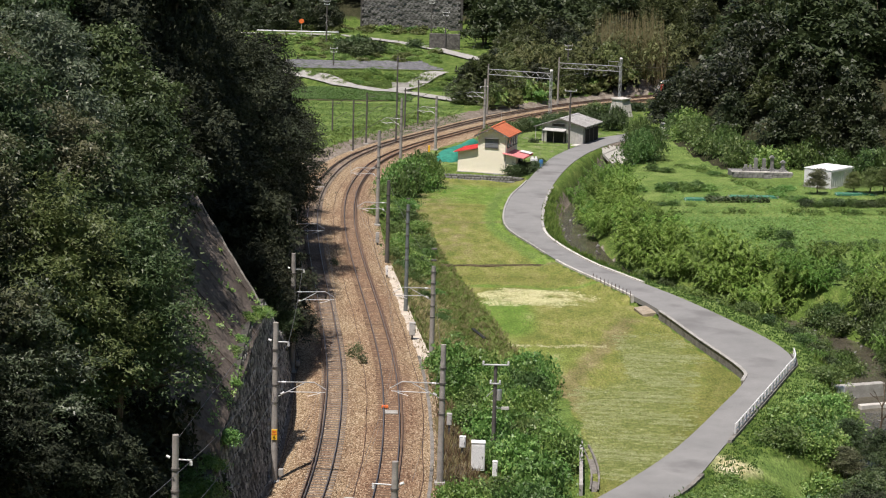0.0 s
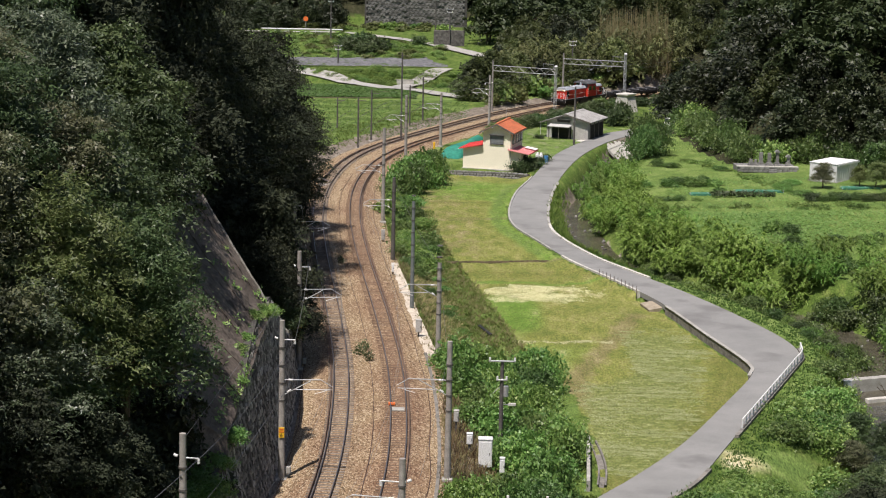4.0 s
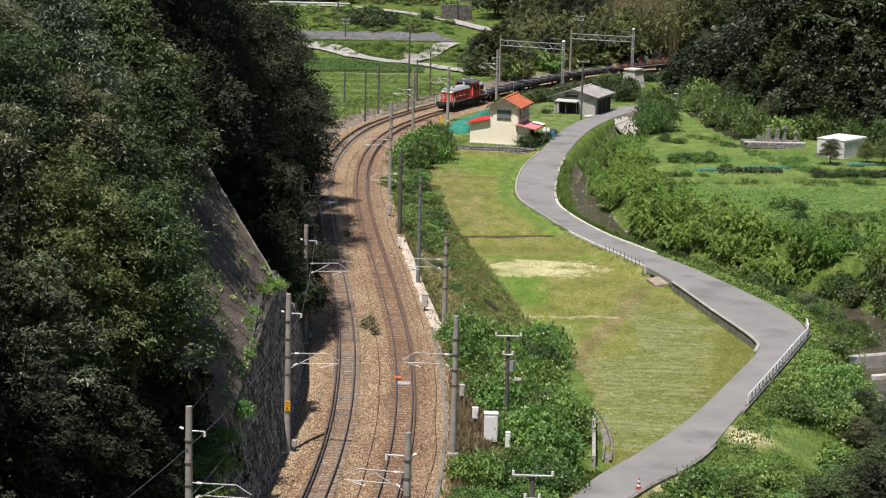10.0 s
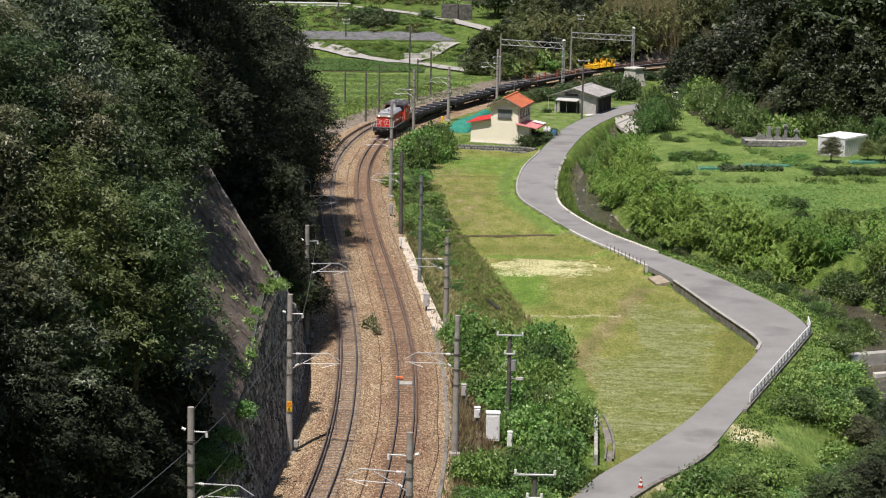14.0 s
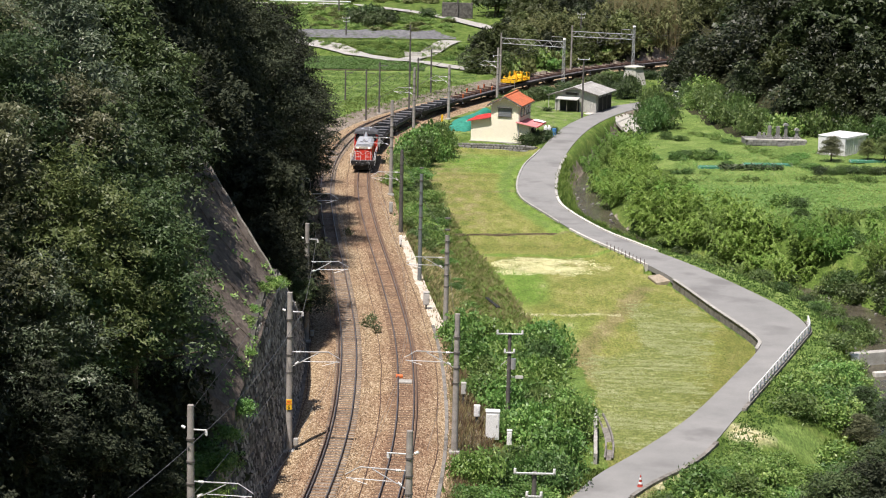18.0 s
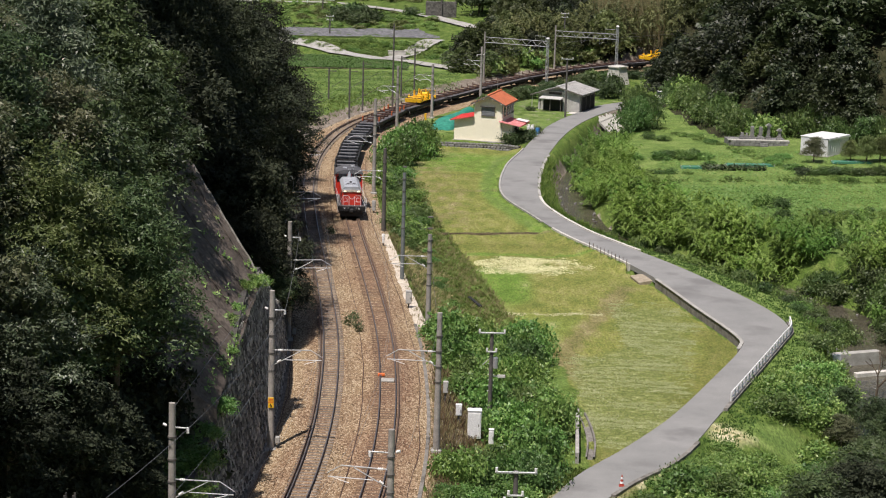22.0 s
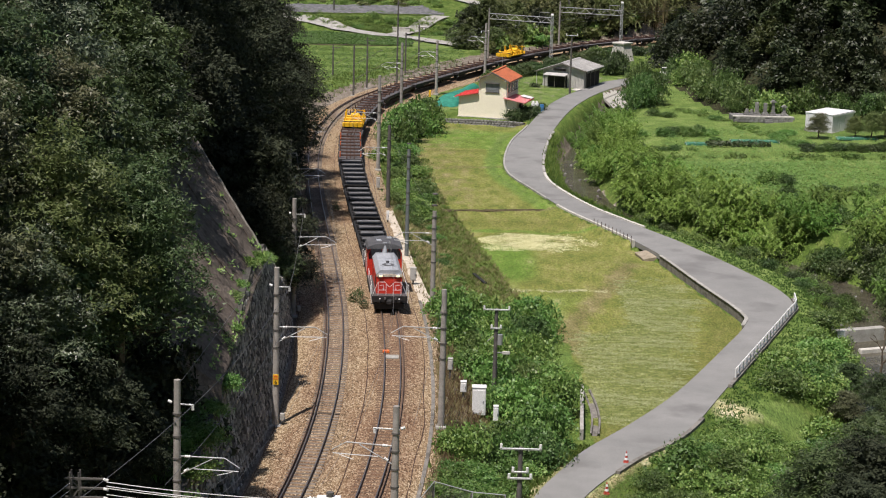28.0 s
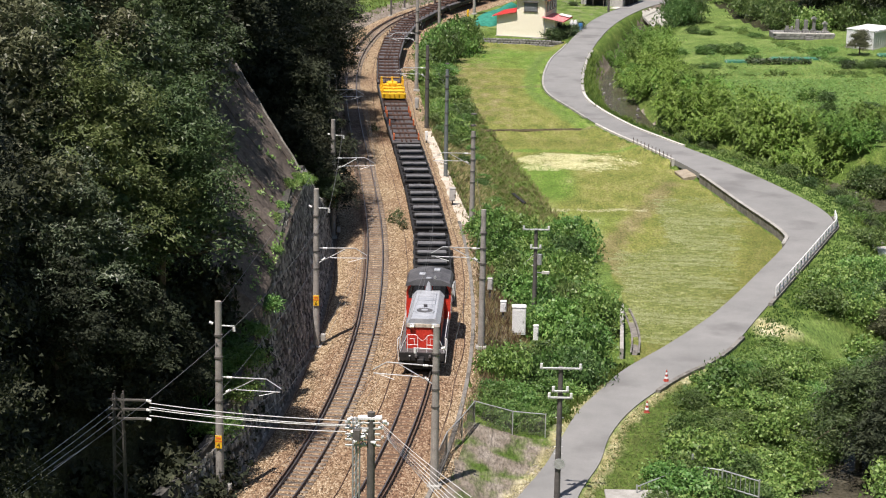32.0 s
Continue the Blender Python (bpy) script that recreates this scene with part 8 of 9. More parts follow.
tagged(part("plank", box((0, 0, 0), (0.28, 4.6, 0.14), 0.01), M_BLACK), "black beam lying in the weeds of the bank", "plank").matrix_basis = pose(4.5, 175.4, height1(4.5, 175.4) + 0.28, -2, 0, 12)

# pale drain strip beside the eastern track
st = smooth_line([(-4.35, 199), (-3.2, 188), (-1.75, 173), (-0.1, 158.3)], 0.8)
sv, sf = ribbon(st, [(-0.55, -0.95), (-0.5, -0.5), (0.1, -0.47), (0.5, -0.5), (0.55, -0.95)])
sv = [(x + 0.05 * noise.noise((y * 0.9, 0, 0)), y, z + 0.08 * noise.noise((x * 2, y * 2, 5))) for x, y, z in sv]
tagged(new("concrete_strip", mesh_of("concrete_strip", sv, sf, M_STRIP)), "broken pale concrete strip beside the track", "concrete strip", kind="structure")
for o_, lab, mm in ((4.65, "dark grey cable trough beside the eastern track", M_OLDWALL),):
    cv, cf = strip(cut(offset(MID, o_ + 0.15), 92, 160), 0.24, -0.75, -0.45)
    tagged(new("cable_trough", mesh_of("cable_trough", cv, cf, mm)), lab, "cable trough", kind="structure")
for o_ in (0.3, -5.0, 4.3):
    ln = soften(np.array([p + s * (o_ + 0.25 * noise.noise((p[1] * 0.15, o_, 0))) for p, s in zip(cut(MID, 92, 262), side(cut(MID, 92, 262)))]), 3)
    wire("cable", [Vector((p[0], p[1], -0.24 if abs(o_) < 1 else -0.36)) for p in ln[::3]], 0.026, M_BROWN, "cable lying on the ballast", "cables on the ballast")

# cabinets


def cabinet(x, y, w, d, h, material, label, legs=0.0, turn=0.0):
    z = height1(x, y) - 0.05
    o = empty("cabinet", pose(x, y, max(z, -2.3), 0, 0, turn))
    part("body", box((0, 0, legs + h / 2), (w, d, h), 0.03), material, o)
    part("lid", box((0, 0, legs + h + 0.05), (w * 1.08, d * 1.1, 0.12), 0.04), material, o)
    part("door", box((0, -d / 2 - 0.01, legs + h / 2), (w * 0.86, 0.03, h * 0.86), 0.01), material, o)
    part("handle", box((w * 0.3, -d / 2 - 0.04, legs + h * 0.5), (0.04, 0.04, 0.16)), M_DARKPOLE, o)
    part("base", box((0, 0, legs / 2 - 0.05), (w * 1.05 if not legs else 0.14, d * 1.05 if not legs else 0.14, max(legs, 0.3) + 0.3)), M_DARKPOLE, o)
    return tagged(o, label, "cabinet", "trackside cabinets")


cabinet(3.6, 131.3, 0.92, 0.6, 1.9, M_WHITE, "white metal equipment cabinet on a dark plinth in the weeds", 0.35)
cabinet(2.55, 132.8, 0.42, 0.3, 0.7, M_WHITE, "small white box on a post beside the track", 0.9)
cabinet(1.65, 136.8, 0.36, 0.3, 0.75, M_TIN, "small grey box on a post beside the track", 0.9)
cabinet(4.75, 130.6, 0.35, 0.3, 1.0, M_WHITE, "slim white box beside the power pole", 0.4)
cabinet(-1.35, 165.5, 0.5, 0.4, 1.0, M_TIN, "grey cabinet on the concrete strip", 0.5)
cabinet(-5.7, 211.0, 0.4, 0.35, 1.0, M_TIN, "grey cabinet beside the track", 0.3)
cabinet(-4.2, 192.5, 0.25, 0.25, 0.8, M_WHITE, "slim white post box beside the track", 0.4)
cabinet(-0.6, 288.0, 0.3, 0.3, 0.9, M_YELLOW, "small yellow box beside the track", 0.2)
o = empty("orange_marker", pose(-3.0, 141.5, -0.2))
part("plate", box((0, 0, 0.12), (0.5, 0.3, 0.18), 0.03), M_SIGNRED, o)
tagged(o, "small orange marker between the rails", "marker")
o = empty("track_crossing", pose(-2.5, 140.2, -0.12))
part("panel", box((0, 0, -0.03), (0.95, 0.8, 0.12), 0.02), M_CONC, o)
tagged(o, "pale concrete panel between the rails", "crossing panel")

# fence round the yard, and the near gate
o = empty("mesh_fence")
fpts = [Vector((-1.4, 100.0, 0)), Vector((-0.9, 103.6, 0)), Vector((-0.1, 106.4, 0)), Vector((0.6, 109.4, 0)), Vector((2.8, 109.6, 0)), Vector((4.7, 109.9, 0))]
fpts = [Vector((p.x, p.y, height1(p.x, p.y))) for p in fpts]
for p in fpts:
    part("post", rod(p, p + Vector((0, 0, 1.45)), 0.035, None, 6), M_STEEL, o)
part("top_rail", tube([p + Vector((0, 0, 1.42)) for p in fpts], 0.03, 6), M_STEEL, o)
for a, b in zip(fpts[:-1], fpts[1:]):
    n = int((b - a).length / 0.16)
    bmf = bmesh.new()
    for k in range(n):
        p, q = a.lerp(b, k / n), a.lerp(b, min(1, (k + 6) / n))
        add_rod(bmf, p + Vector((0, 0, 0.1)), q + Vector((0, 0, 1.4)), 0.008, None, 3)
        add_rod(bmf, q + Vector((0, 0, 0.1)), p + Vector((0, 0, 1.4)), 0.008, None, 3)
    tagged(part("wire_mesh", bmf, M_DARKPOLE, o), kind="stuff")
tagged(o, "dark wire mesh fence with a pale top rail", "fence")
o = empty("gate_fence")
gp = [Vector((9.3, 101.0, 0)), Vector((11.0, 102.8, 0)), Vector((12.6, 104.4, 0)), Vector((14.2, 103.8, 0)), Vector((16.0, 102.2, 0))]
gp = [Vector((p.x, p.y, -2.3)) for p in gp]
for p in gp:
    part("post", rod(p + Vector((0, 0, -1.2)), p + Vector((0, 0, 1.3)), 0.05, None, 6), M_STEEL, o)
for z in (1.2, 0.3):
    part("rail", tube([p + Vector((0, 0, z)) for p in gp], 0.04, 6), M_STEEL, o)
for a, b in zip(gp[:-1], gp[1:]):
    for k in range(1, 8):
        p = a.lerp(b, k / 8)
        part("bar", rod(p + Vector((0, 0, 0.3)), p + Vector((0, 0, 1.2)), 0.018, None, 4), M_STEEL, o)
part("tall_post", rod(gp[2] + Vector((0, 0, -0.5)), gp[2] + Vector((0, 0, 1.9)), 0.06, None, 8), M_STEEL, o)
for k, w in ((0.3, 0.5), (0.75, 0.45)):
    p = gp[1].lerp(gp[2], k)
    part("notice_board", box(p + Vector((0, -0.08, 0.75)), (w, 0.03, 0.7), 0.01, Matrix.Rotation(radians(45), 3, "Z")), M_WHITE, o, "white notice board")
tagged(o, "grey steel gate fence above the stream", "fence")
tagged(part("concrete_pad", box((9.3, 99.0, -1.6), (3.4, 5.0, 0.3), 0.03), M_CONC), "concrete pad beside the lane", "pad", kind="structure")

# pale cap along the field wall
cap_ = cut(ROAD_L, 157.5, 185)
tagged(new("wall_cap", mesh_of("wall_cap", *strip(cap_, -0.3, lambda y: road_z(y) + 0.024, lambda y: road_z(y) + 0.08), M_CONC)), "pale concrete cap of the wall above the field", "wall cap", kind="structure")
# stones lying in the stream
sb_ = bmesh.new()
for k in range(150):
    q = STREAM[rng.randrange(len(STREAM))]
    if not 140 < q[1] < 262:
        continue
    m = pose(q[0] + rng.uniform(-2.6, 2.6), q[1] + rng.uniform(-1, 1), -4.0, rng.uniform(0, 40), rng.uniform(0, 40), rng.uniform(0, 360)) @ Matrix.Diagonal((rng.uniform(0.08, 0.32), rng.uniform(0.08, 0.3), rng.uniform(0.06, 0.18), 1))
    bmesh.ops.create_icosphere(sb_, subdivisions=1, radius=1.0, matrix=m)
tagged(part("stream_stones", sb_, M_GRANITE), "grey stones lying in the shallow stream", "stones", kind="stuff")
# dead tree on the bank of the stream
bmd = bmesh.new()
gd = random.Random(77)


def limb(a, d, l, r, n):
    b = a + d * l
    add_rod(bmd, a, b, r, r * 0.7, 5)
    if n:
        for q in range(2 + (n > 2)):
            limb(b, (d + Vector((gd.uniform(-0.8, 0.8), gd.uniform(-0.8, 0.8), gd.uniform(-0.35, 0.5)))).normalized(), l * gd.uniform(0.6, 0.85), r * 0.65, n - 1)


limb(Vector((0, 0, -0.3)), Vector((0.1, 0, 1)), 1.7, 0.13, 4)
dt = tagged(part("dead_tree", bmd, M_BARK), "bare dead tree with dark twisted branches beside the stream", "dead tree")
dt.matrix_basis = pose(35.6, 152.5, height1(35.6, 152.5))
# weir in the stream
o = empty("weir", pose(35.4, 163.6, -4.6, 0, 0, 22))
part("crest", box((0.2, 0, 0.85), (6.4, 0.7, 1.7), 0.06), M_CONC, o)
part("side_block", box((-2.4, 0.1, 1.1), (1.2, 1.0, 2.2), 0.06), M_PALE, o)
part("lower_step", box((1.4, -3.6, 0.5), (5.4, 0.5, 0.9), 0.05), M_PALE, o)
M_FOAM = mat("white_water", (0.6, 0.62, 0.63), (0.85, 0.87, 0.88), 3, 0.5, bump=0.6, fine=10, dist=0.05)
part("falling_water", prism([(-1.55, 0.1), (-0.7, 0.1), (-0.75, 1.72), (-1.45, 1.72)], -0.55, -0.36), M_FOAM, o, "white falling water")
part("foam", box((-1.1, -0.9, 0.62), (1.2, 0.7, 0.1), 0.04), M_FOAM, o)
tagged(o, "small concrete weir with white falling water", "weir")

# ---- far fields ----
def far_strip(pts, w, dz, material, label, name, crown=0.0):
    l = smooth_line(pts, 1.0)
    n = side(l)
    vs = []
    for p, s in zip(l, n):
        for q in (-w / 2, 0, w / 2):
            x, y = p[0] + s[0] * q, p[1] + s[1] * q
            vs.append((x, y, height1(x, y) + dz + (crown * (0.7 + 0.6 * noise.noise((x * 0.9, y * 0.9, 2))) if q == 0 else 0)))
    fs = [(i * 3 + j, i * 3 + j + 1, i * 3 + 4 + j, i * 3 + 3 + j) for i in range(len(l) - 1) for j in range(2)]
    return tagged(new(name, mesh_of(name, vs, fs, material)), label, name.replace("_", " "), kind="structure")


far_strip([(-34, 385), (-24.6, 380.9), (-20.1, 378.4), (-14.6, 372.8), (-10.2, 367.6), (-6.6, 366.4), (-1.9, 360.5), (5.1, 352), (11.5, 347.3)], 3.6, 0.28, M_CONC, "pale farm track crossing the far fields", "farm_track")
far_strip([(-7.4, 367.5), (-5.4, 373), (-3.0, 378.3), (1.2, 386)], 3.4, 0.35, M_CONC, "pale farm track climbing past the bridge", "farm_track")
far_strip([(-50, 452), (-34.6, 452.7), (-22, 453.5), (-10.1, 440), (-3.8, 429.5), (2.2, 419.4), (9, 409)], 3.4, 0.3, M_CONC, "pale road along the foot of the far slope", "far_road")
for y_ in (348.9, 359.4):
    far_strip([(-30, y_ - 1.2), (-18, y_), (-7.6, y_ + 1.6)], 0.8, 0.12, M_DARKSOIL, "dark earth ditch between the far plots", "field_ditch")
M_MULCH = mat("grey_mulch", (0.075, 0.077, 0.082), (0.19, 0.19, 0.195), 1.1, 0.9, bump=0.8, fine=4, dist=0.15, stain=((0.06, 0.09, 0.03), 0.5, 0.58))
for k in range(8):
    far_strip([(-30, 386.5 + k * 2.0), (-20, 387.2 + k * 2.0), (-12, 388.5 + k * 2.0), (-5, 388.6 + k * 2.0), (1.5 - 0.6 * k, 389.5 + k * 2.0)], 1.0, 0.3, M_MULCH, "grey mulched row in the far field", "mulch_row", 0.35)
o = empty("far_guard_rail")
gpts = [Vector((-40 + 3.0 * k, 450.2 + 0.08 * k, 4.1)) for k in range(7)]
for p in gpts:
    part("post", rod(p + Vector((0, 0, -0.3)), p + Vector((0, 0, 0.9)), 0.09, None, 6), M_WHITE, o)
part("rail", tube([p + Vector((0, 0, 0.8)) for p in gpts], 0.16, 6), M_WHITE, o)
tagged(o, "white guard rail along the far road", "guard rail")
o = empty("round_sign", pose(-30.5, 455, 3.9))
part("post", rod((0, 0, 0), (0, 0, 2.6), 0.06, None, 6), M_STEEL, o)
part("disc", rod((0, -0.06, 3.0), (0, -0.12, 3.0), 0.55, None, 20), M_SIGNRED, o)
tagged(o, "round orange sign on a post beside the far road", "sign")
M_BLOCK = mat("stained_block", (0.09, 0.088, 0.082), (0.27, 0.265, 0.25), 0.7, 0.95, bump=0.5, fine=5, dist=0.1, rand=0.45, stain=((0.05, 0.052, 0.042), 1.1, 0.5), space="Object")
# retaining walls of the far slope, in courses of blocks
fw = tagged(part("far_wall", box((-6.0, 482.5, 7.0), (24.5, 1.6, 10), 0.1), M_WALLDARK), "tall grey block retaining wall on the far slope", "retaining wall", kind="structure")
fb = mesh_from(box((0, 0, 0), (0.99, 0.3, 0.65), 0.01), "block", M_BLOCK)
for r_ in range(13):
    for k in range(23):
        part_me("block", fb, fw, Matrix.Translation((-17.4 + k * 1.0 + (r_ % 2) * 0.45, 481.62 + rng.uniform(-0.12, 0.12), 3.2 + r_ * 0.66)))
for x0, y0, w, h, z in ((-36, 449.4, 20, 2.4, 2.7), (1.8, 424.5, 6.5, 4.2, 5.0)):
    tagged(part("far_wall", box((x0 + w / 2 - 10 if x0 < 0 else x0, y0, z), (w, 1.0, h), 0.08), M_STONE), "low grey retaining wall under the far road", "retaining wall", kind="structure")
o = empty("bridge_parapet", pose(-6.4, 373.0, 0.4, 0, 0, 4))
part("panel", box((0, 0, 0.45), (3.2, 0.3, 0.9), 0.04), M_PALE, o)
part("coping", box((0, 0, 0.95), (3.4, 0.42, 0.12), 0.02), M_PALE, o)
tagged(o, "pale concrete bridge parapet on the farm track", "parapet")
# bare tan bamboo stalks in the grove
bmv, bmf_ = [], []
for k in range(520):
    x, y = 31 + rng.uniform(0, 13), 388 + rng.uniform(-5, 8)
    z, hh, a = height1(x, y), rng.uniform(6, 12.5), rng.uniform(0, 6.283)
    b = len(bmv)
    lx, ly = rng.uniform(-1, 1), rng.uniform(-1, 1)
    bmv += [(x - 0.03, y, z), (x + 0.03, y, z), (x + lx + 0.015, y + ly, z + hh), (x + lx - 0.015, y + ly, z + hh)]
    bmf_.append((b, b + 1, b + 2, b + 3))
tagged(new("bare_stalks", mesh_of("bare_stalks", bmv, bmf_, LEAF_DRY)), "bare tan bamboo stalks above the grove", "bamboo", kind="stuff")
# weeds and grass


def tufts(name, label, n, place, hgt, material, lean=0.35, width=0.06):
    """Blades standing in tufts; place returns x and y."""
    vs, fs = [], []
    for i in range(n):
        x, y = place()
        z = height1(x, y)
        for k in range(5):
            a = rng.uniform(0, 6.283)
            hh = hgt * rng.uniform(0.5, 1.2)
            dx, dy = math.cos(a) * hh * lean, math.sin(a) * hh * lean
            ox, oy = x + rng.gauss(0, 0.12), y + rng.gauss(0, 0.12)
            wx, wy = -math.sin(a) * width, math.cos(a) * width
            b = len(vs)
            vs += [(ox - wx, oy - wy, z - 0.05), (ox + wx, oy + wy, z - 0.05), (ox + dx * 0.4 + wx * 0.8, oy + dy * 0.4 + wy * 0.8, z + hh * 0.6), (ox + dx, oy + dy, z + hh)]
            fs.append((b, b + 1, b + 2, b + 3))
    return tagged(new(name, mesh_of(name, vs, fs, material)), label, "grass", kind="stuff")


def beside(line, lo, hi, y0, y1):
    c = cut(line, y0, y1)
    n = side(c)

    def pick():
        while True:
            k = rng.randrange(len(c))
            o = rng.uniform(lo, hi)
            x, y = c[k][0] + n[k][0] * o + rng.gauss(0, 0.2), c[k][1] + n[k][1] * o + rng.gauss(0, 0.2)
            if on_grid(r_r, x, y) > 0.15 or on_grid(r_l, x, y) < -0.05:
                return x, y
    return pick


tufts("dry_weeds", "dry brown weeds along the railway bank", 800, beside(MID, 5.4, 8.4, 140, 205), 0.45, LEAF_DRY, 0.35, 0.03)
tufts("dry_weeds", "thin brown weeds beside the eastern track", 900, beside(MID, 5.4, 8.6, 112, 141), 0.5, LEAF_DRY, 0.4, 0.016)
tufts("dry_weeds", "reddish brown weeds beside the eastern track", 700, beside(MID, 5.6, 8.8, 112, 146), 0.7, LEAF_RUST, 0.3, 0.014)
tufts("tall_grass", "tall green grass on the railway bank", 2400, beside(MID, 5.8, 11.5, 142, 240), 0.36, LEAF_STUBBLE, 0.9, 0.032)
tufts("dry_weeds", "tall dry grass on the railway bank", 900, beside(MID, 6.2, 9.6, 150, 204), 0.4, LEAF_DRY, 0.9, 0.028)
def bank_place():
    """Somewhere on the slope between the line and the mown field."""
    while True:
        x, y = rng.uniform(-4, 12), rng.uniform(158, 250)
        if on_grid(u_mid, x, y) > 7.5 and on_grid(f_d, x, y) < 0.3:
            return x, y


tufts("tall_grass", "rough green grass of the bank above the field", 3000, bank_place, 0.28, LEAF_STUBBLE, 1.0, 0.03)
tufts("dry_weeds", "dry stems in the grass of the bank", 1100, bank_place, 0.4, LEAF_DRY, 0.9, 0.02)
tufts("tall_grass", "short green grass at the edges of the lane", 2600, beside(ROAD_R, 0.4, 3.0, 122, 240), 0.16, LEAF_CROP)
tufts("tall_grass", "tall green grass at the edges of the lane", 900, beside(ROAD_L, -1.6, -0.4, 112, 126), 0.2, LEAF_GRASS)
tufts("tall_grass", "grass and weeds growing at the top of the stone wall", 900, beside(wall_line, -2.6, -1.2, 100, 140), 0.5, LEAF_LIGHT)
tufts("tall_grass", "tall green grass along the stream", 2600, beside(STREAM, -4.5, -1.6, 100, 260), 0.5, LEAF_GRASS, 0.5, 0.03)
tufts("tall_grass", "rough green grass beyond the tracks", 1500, beside(MID, -14, -6.5, 255, 330), 0.3, LEAF_GRASS, 0.5, 0.035)
tufts("tall_grass", "rough light green grass of the far meadow", 5000, lambda: (rng.uniform(-30, 5), rng.uniform(300, 347)), 0.1, LEAF_CROP, 1.2, 0.06)


def meadow(name, label, n, place, size, material, flat=0.35, lift=0.04):
    """Short cut blades lying about; place returns x and y."""
    pts = np.array([place() for _ in range(n)])
    z = np.array([height1(a, b) for a, b in pts]) + npr.uniform(0.3, 1.0, n) * lift
    nr = npr.normal(size=(n, 3)) * flat + np.array([0, -0.25, 1.0])
    return tagged(new(name, leaves_mesh(name, np.column_stack([pts, z]), nr, size, 0.3, material)), label, "grass", kind="stuff")


def on_field(x, y):
    return on_grid(m_field, x, y) > 0.75


SWATHS = []


def swath():
    """A place in one of the small heaps that lie in wavering rows of cut grass in the near half of the field."""
    while len(SWATHS) < 2000:
        y, x = rng.uniform(130, 178), rng.uniform(10.5, 26.0)
        row = round((y + 0.10 * x) / 1.25) * 1.25 - 0.10 * x + 1.5 * noise.noise((x * 0.13, y * 0.1, 2)) + rng.gauss(0, 0.3)
        if on_grid(rows_a, x, y) > 0.3 and on_field(x, row) and noise.noise((x * 0.22, row * 0.3, 7)) > rng.uniform(-0.3, 0.5):
            SWATHS.append((x, row, rng.uniform(0.08, 0.4), rng.uniform(-0.3, 0.3)))
    x, y, l, a = SWATHS[rng.randrange(len(SWATHS))]
    d = rng.gauss(0, l)
    return x + d, y + d * a + rng.gauss(0, 0.06)


def hay_place():
    while True:
        x, y = rng.uniform(4.8, 18.2), rng.uniform(187.6, 198.4)
        u, v = (x - 11.0) / 6.6, (y - 193.6 - 0.08 * (x - 10)) / 4.6
        q = abs(u) ** 3 + abs(v) ** 3 + 0.55 * ramp(x, 8, 18) + 0.9 * noise.noise((x * 0.45, y * 0.45, 3)) + 0.5 * noise.noise((x * 1.5, y * 1.9, 4))
        if on_field(x, y) and q < rng.uniform(-0.5, 0.95):
            return x, y


def hay_line():
    while True:
        x = rng.uniform(6.8, 15.8)
        if noise.noise((x * 0.8, 9.0, 1)) > rng.uniform(-0.4, 0.45):
            return x, 172.2 + 0.1 * (x - 9) + 0.8 * noise.noise((x * 0.5, 1, 1)) + rng.gauss(0, 0.3)


def anywhere():
    while True:
        x, y = rng.uniform(-3, 26), 124 + 146 * rng.random() ** 1.25
        if on_field(x, y) and noise.noise((x * 0.3, y * 0.3, 5)) > rng.uniform(-0.6, 0.6):
            return x, y


meadow("cut_grass", "pale cut grass lying in rows on the mown field", 27000, swath, 0.15, LEAF_CUT)
meadow("cut_grass", "dry cut grass spread over the mown field", 11000, hay_place, 0.15, LEAF_HAY)
meadow("cut_grass", "dry cut grass in a thin line on the mown field", 1100, hay_line, 0.15, LEAF_HAY)
meadow("cut_grass", "dry grass lying along the edges of the lane", 1500, beside(ROAD_L, -0.45, -0.05, 99, 127), 0.13, LEAF_DRY)
meadow("cut_grass", "dry grass lying along the edges of the lane", 1000, beside(ROAD_R, 0.05, 0.6, 99, 122), 0.13, LEAF_DRY)
meadow("cut_grass", "yellowing grass between the lane and the bushes", 5000, beside(ROAD_R, 0.3, 3.4, 99, 121), 0.17, LEAF_STUBBLE, 0.6, 0.08)
meadow("field_grass", "short green stubble of the mown field", 30000, anywhere, 0.13, LEAF_STUBBLE, 0.5, 0.05)
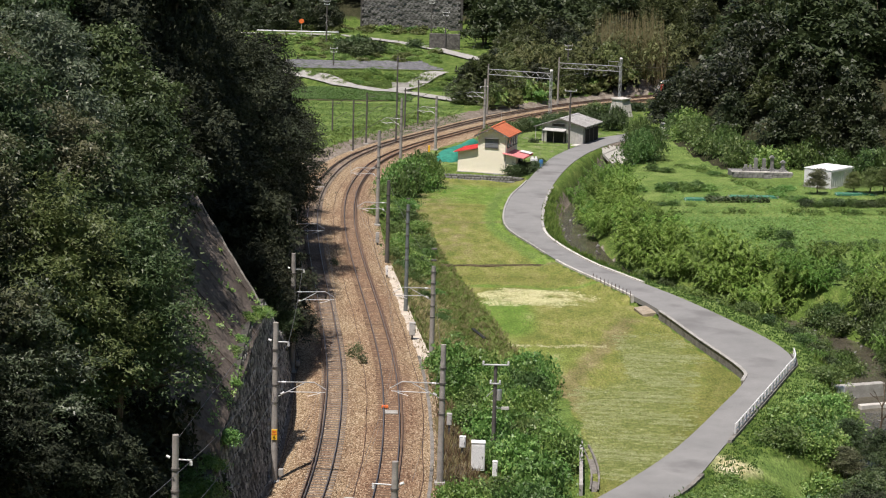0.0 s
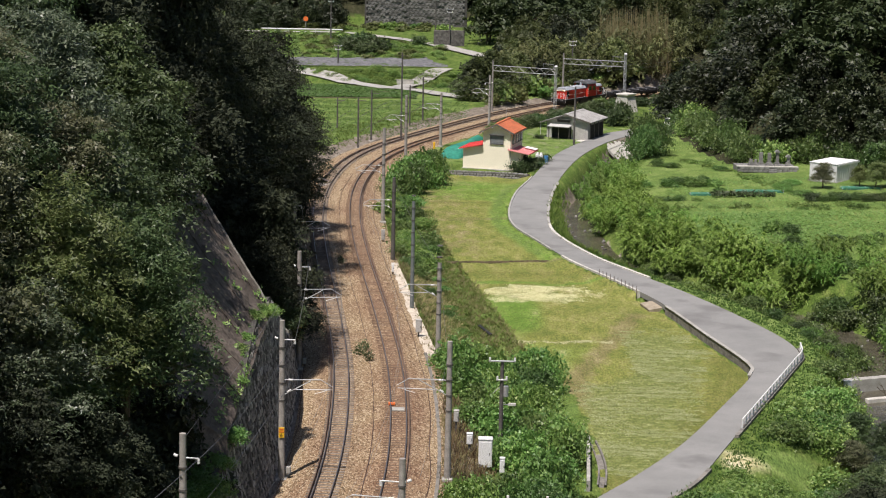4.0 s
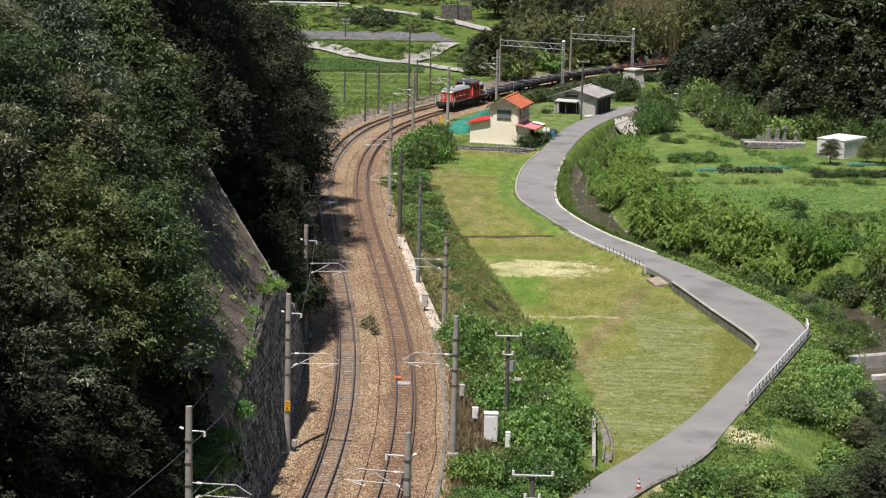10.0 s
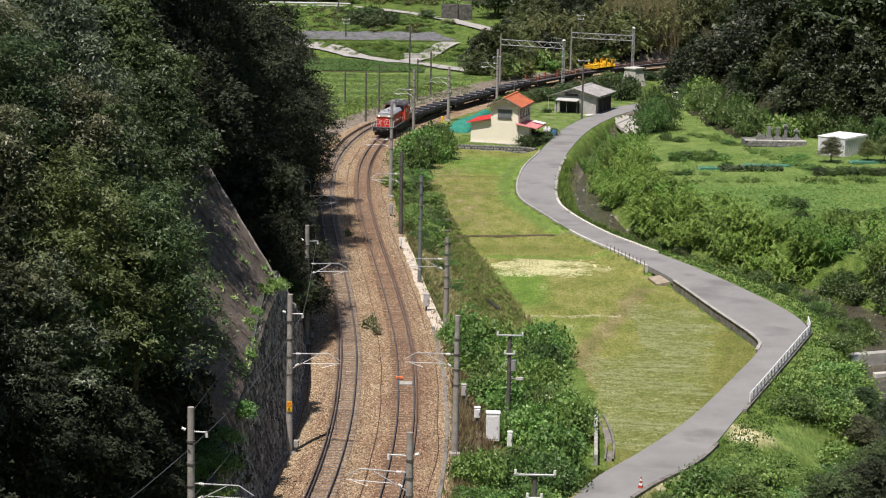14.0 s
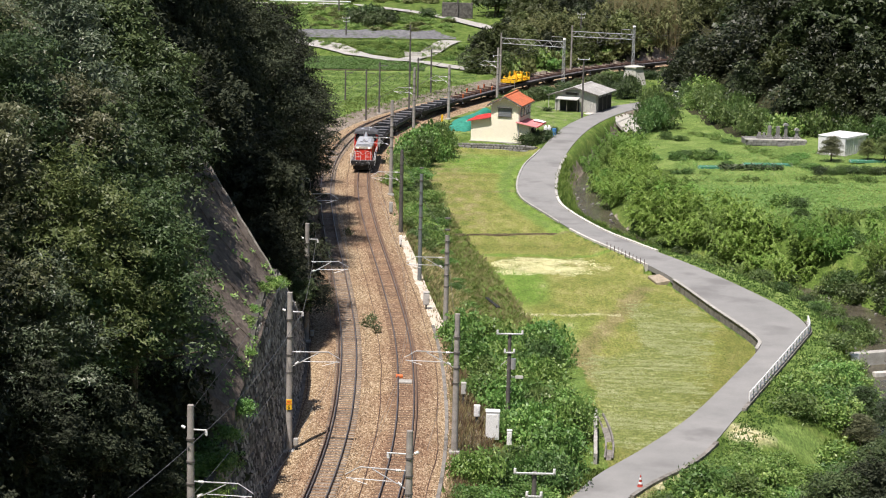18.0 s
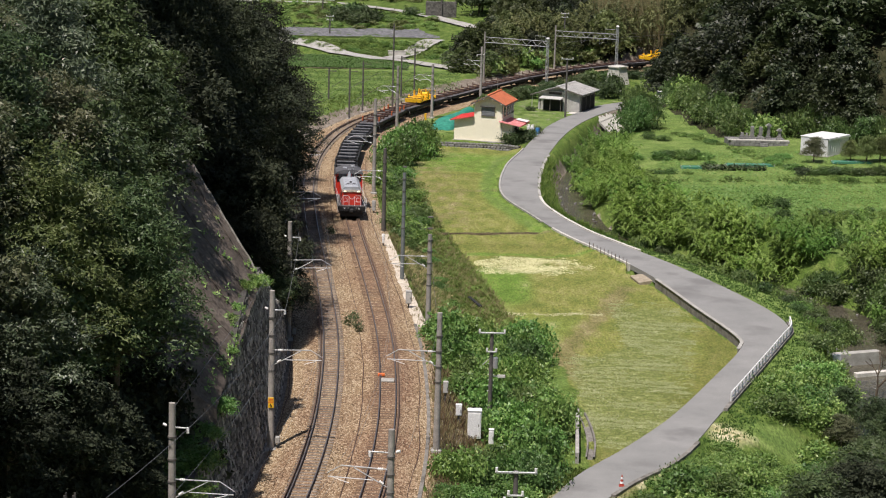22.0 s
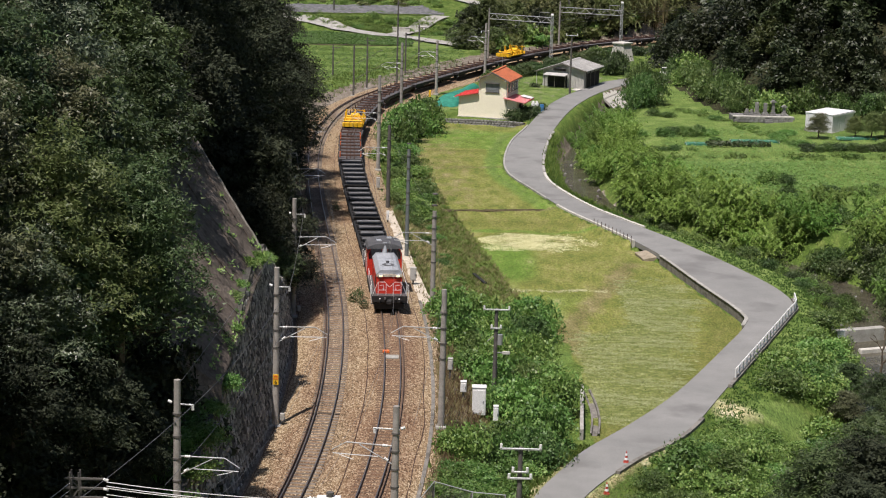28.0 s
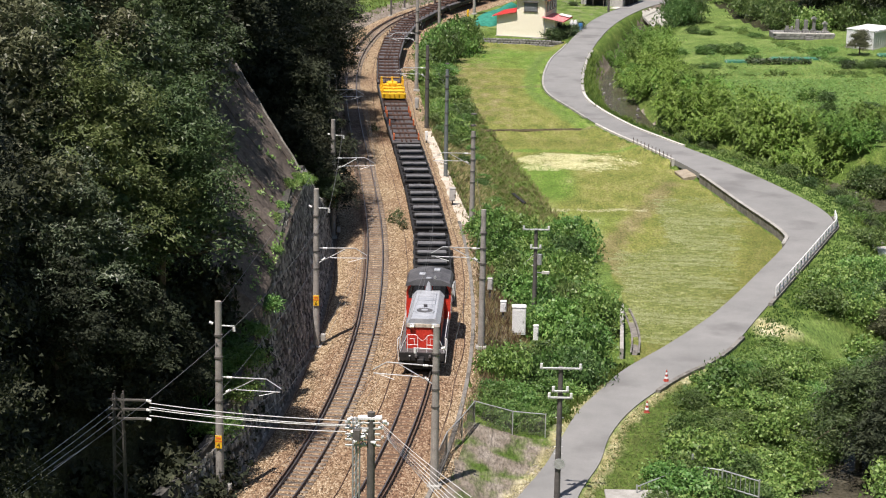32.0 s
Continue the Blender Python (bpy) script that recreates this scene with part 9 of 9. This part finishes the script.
for x, y in ((-9.6, 197.2), (-5.7, 159.3), (-6.1, 157.5), (-5.2, 155.5)):
    vs_ = npr.normal(size=(220, 3)) * np.array([0.25, 0.25, 0.25]) + np.array([0, 0, 0.4])
    o = new("weed_tuft", leaves_mesh("weed_tuft", vs_, npr.normal(size=(220, 3)) + np.array([0, 0, 0.5]), 0.28, 0.2, LEAF_DARK))
    o.matrix_basis = pose(x, y, -0.35)
    tagged(o, "dark weed tuft growing in the ballast", "weed", kind="stuff")
# weeds on the sprayed slope
vs_, nr_ = [], []
for k in range(60):
    a, b = rng.uniform(0.02, 0.98), rng.uniform(0.02, 0.45) if rng.random() < 0.6 else rng.uniform(0, 0.06)
    c = slope_point(a, b)
    for q in range(16):
        vs_.append((c.x + rng.gauss(0, 0.16), c.y + rng.gauss(0, 0.16), c.z + 0.1 + rng.gauss(0, 0.14)))
        nr_.append((0.5 + rng.gauss(0, 0.5), -0.4 + rng.gauss(0, 0.5), 0.7))
tagged(new("slope_weeds", leaves_mesh("slope_weeds", np.array(vs_), np.array(nr_), 0.24, 0.5, LEAF_LIGHT)), "small weeds growing from the sprayed slope", "weeds", kind="stuff")
for x, y, s in ((-11.0, 129.5, 0.45), (-11.2, 131.5, 0.4), (-11.4, 111.5, 0.5), (-12.0, 108.5, 0.55), (-11.9, 105.5, 0.7), (-12.4, 102, 0.8), (-13.2, 104.5, 0.8), (-12.8, 98.5, 0.8), (-13.2, 107.6, 0.6), (-14.6, 106.6, 0.7), (-16.2, 105.4, 0.8)):
    bush("kudzu", x, y, s, 0.9, z=float(wall_z(y)) - 0.1, label="light green weeds on top of the stone wall")


for p, n in list(zip(wall_line, wn_))[18:44:2]:
    q = 0.16 * (float(wall_z(p[1])) + 0.75) + rng.uniform(0.3, 1.1)
    bush("kudzu", p[0] - n[0] * q, p[1] - n[1] * q, rng.uniform(0.28, 0.5), 0.8, z=float(wall_z(p[1])) + 0.1, label="light green weeds on top of the stone wall")

# ---- what moves: the train, along the eastern track ----
def motions():
    times = [k * 1.0 for k in range(33)]
    walk(LOCO, [(t, on_rails(head(t) + 3.0, head(t) + 11.4)) for t in times])
    for i, w in enumerate(WAGONS):
        lead = 15.0 + 17.4 * i
        walk(w, [(t, on_rails(head(t) + lead + 3.1, head(t) + lead + 14.3)) for t in times])


motions()
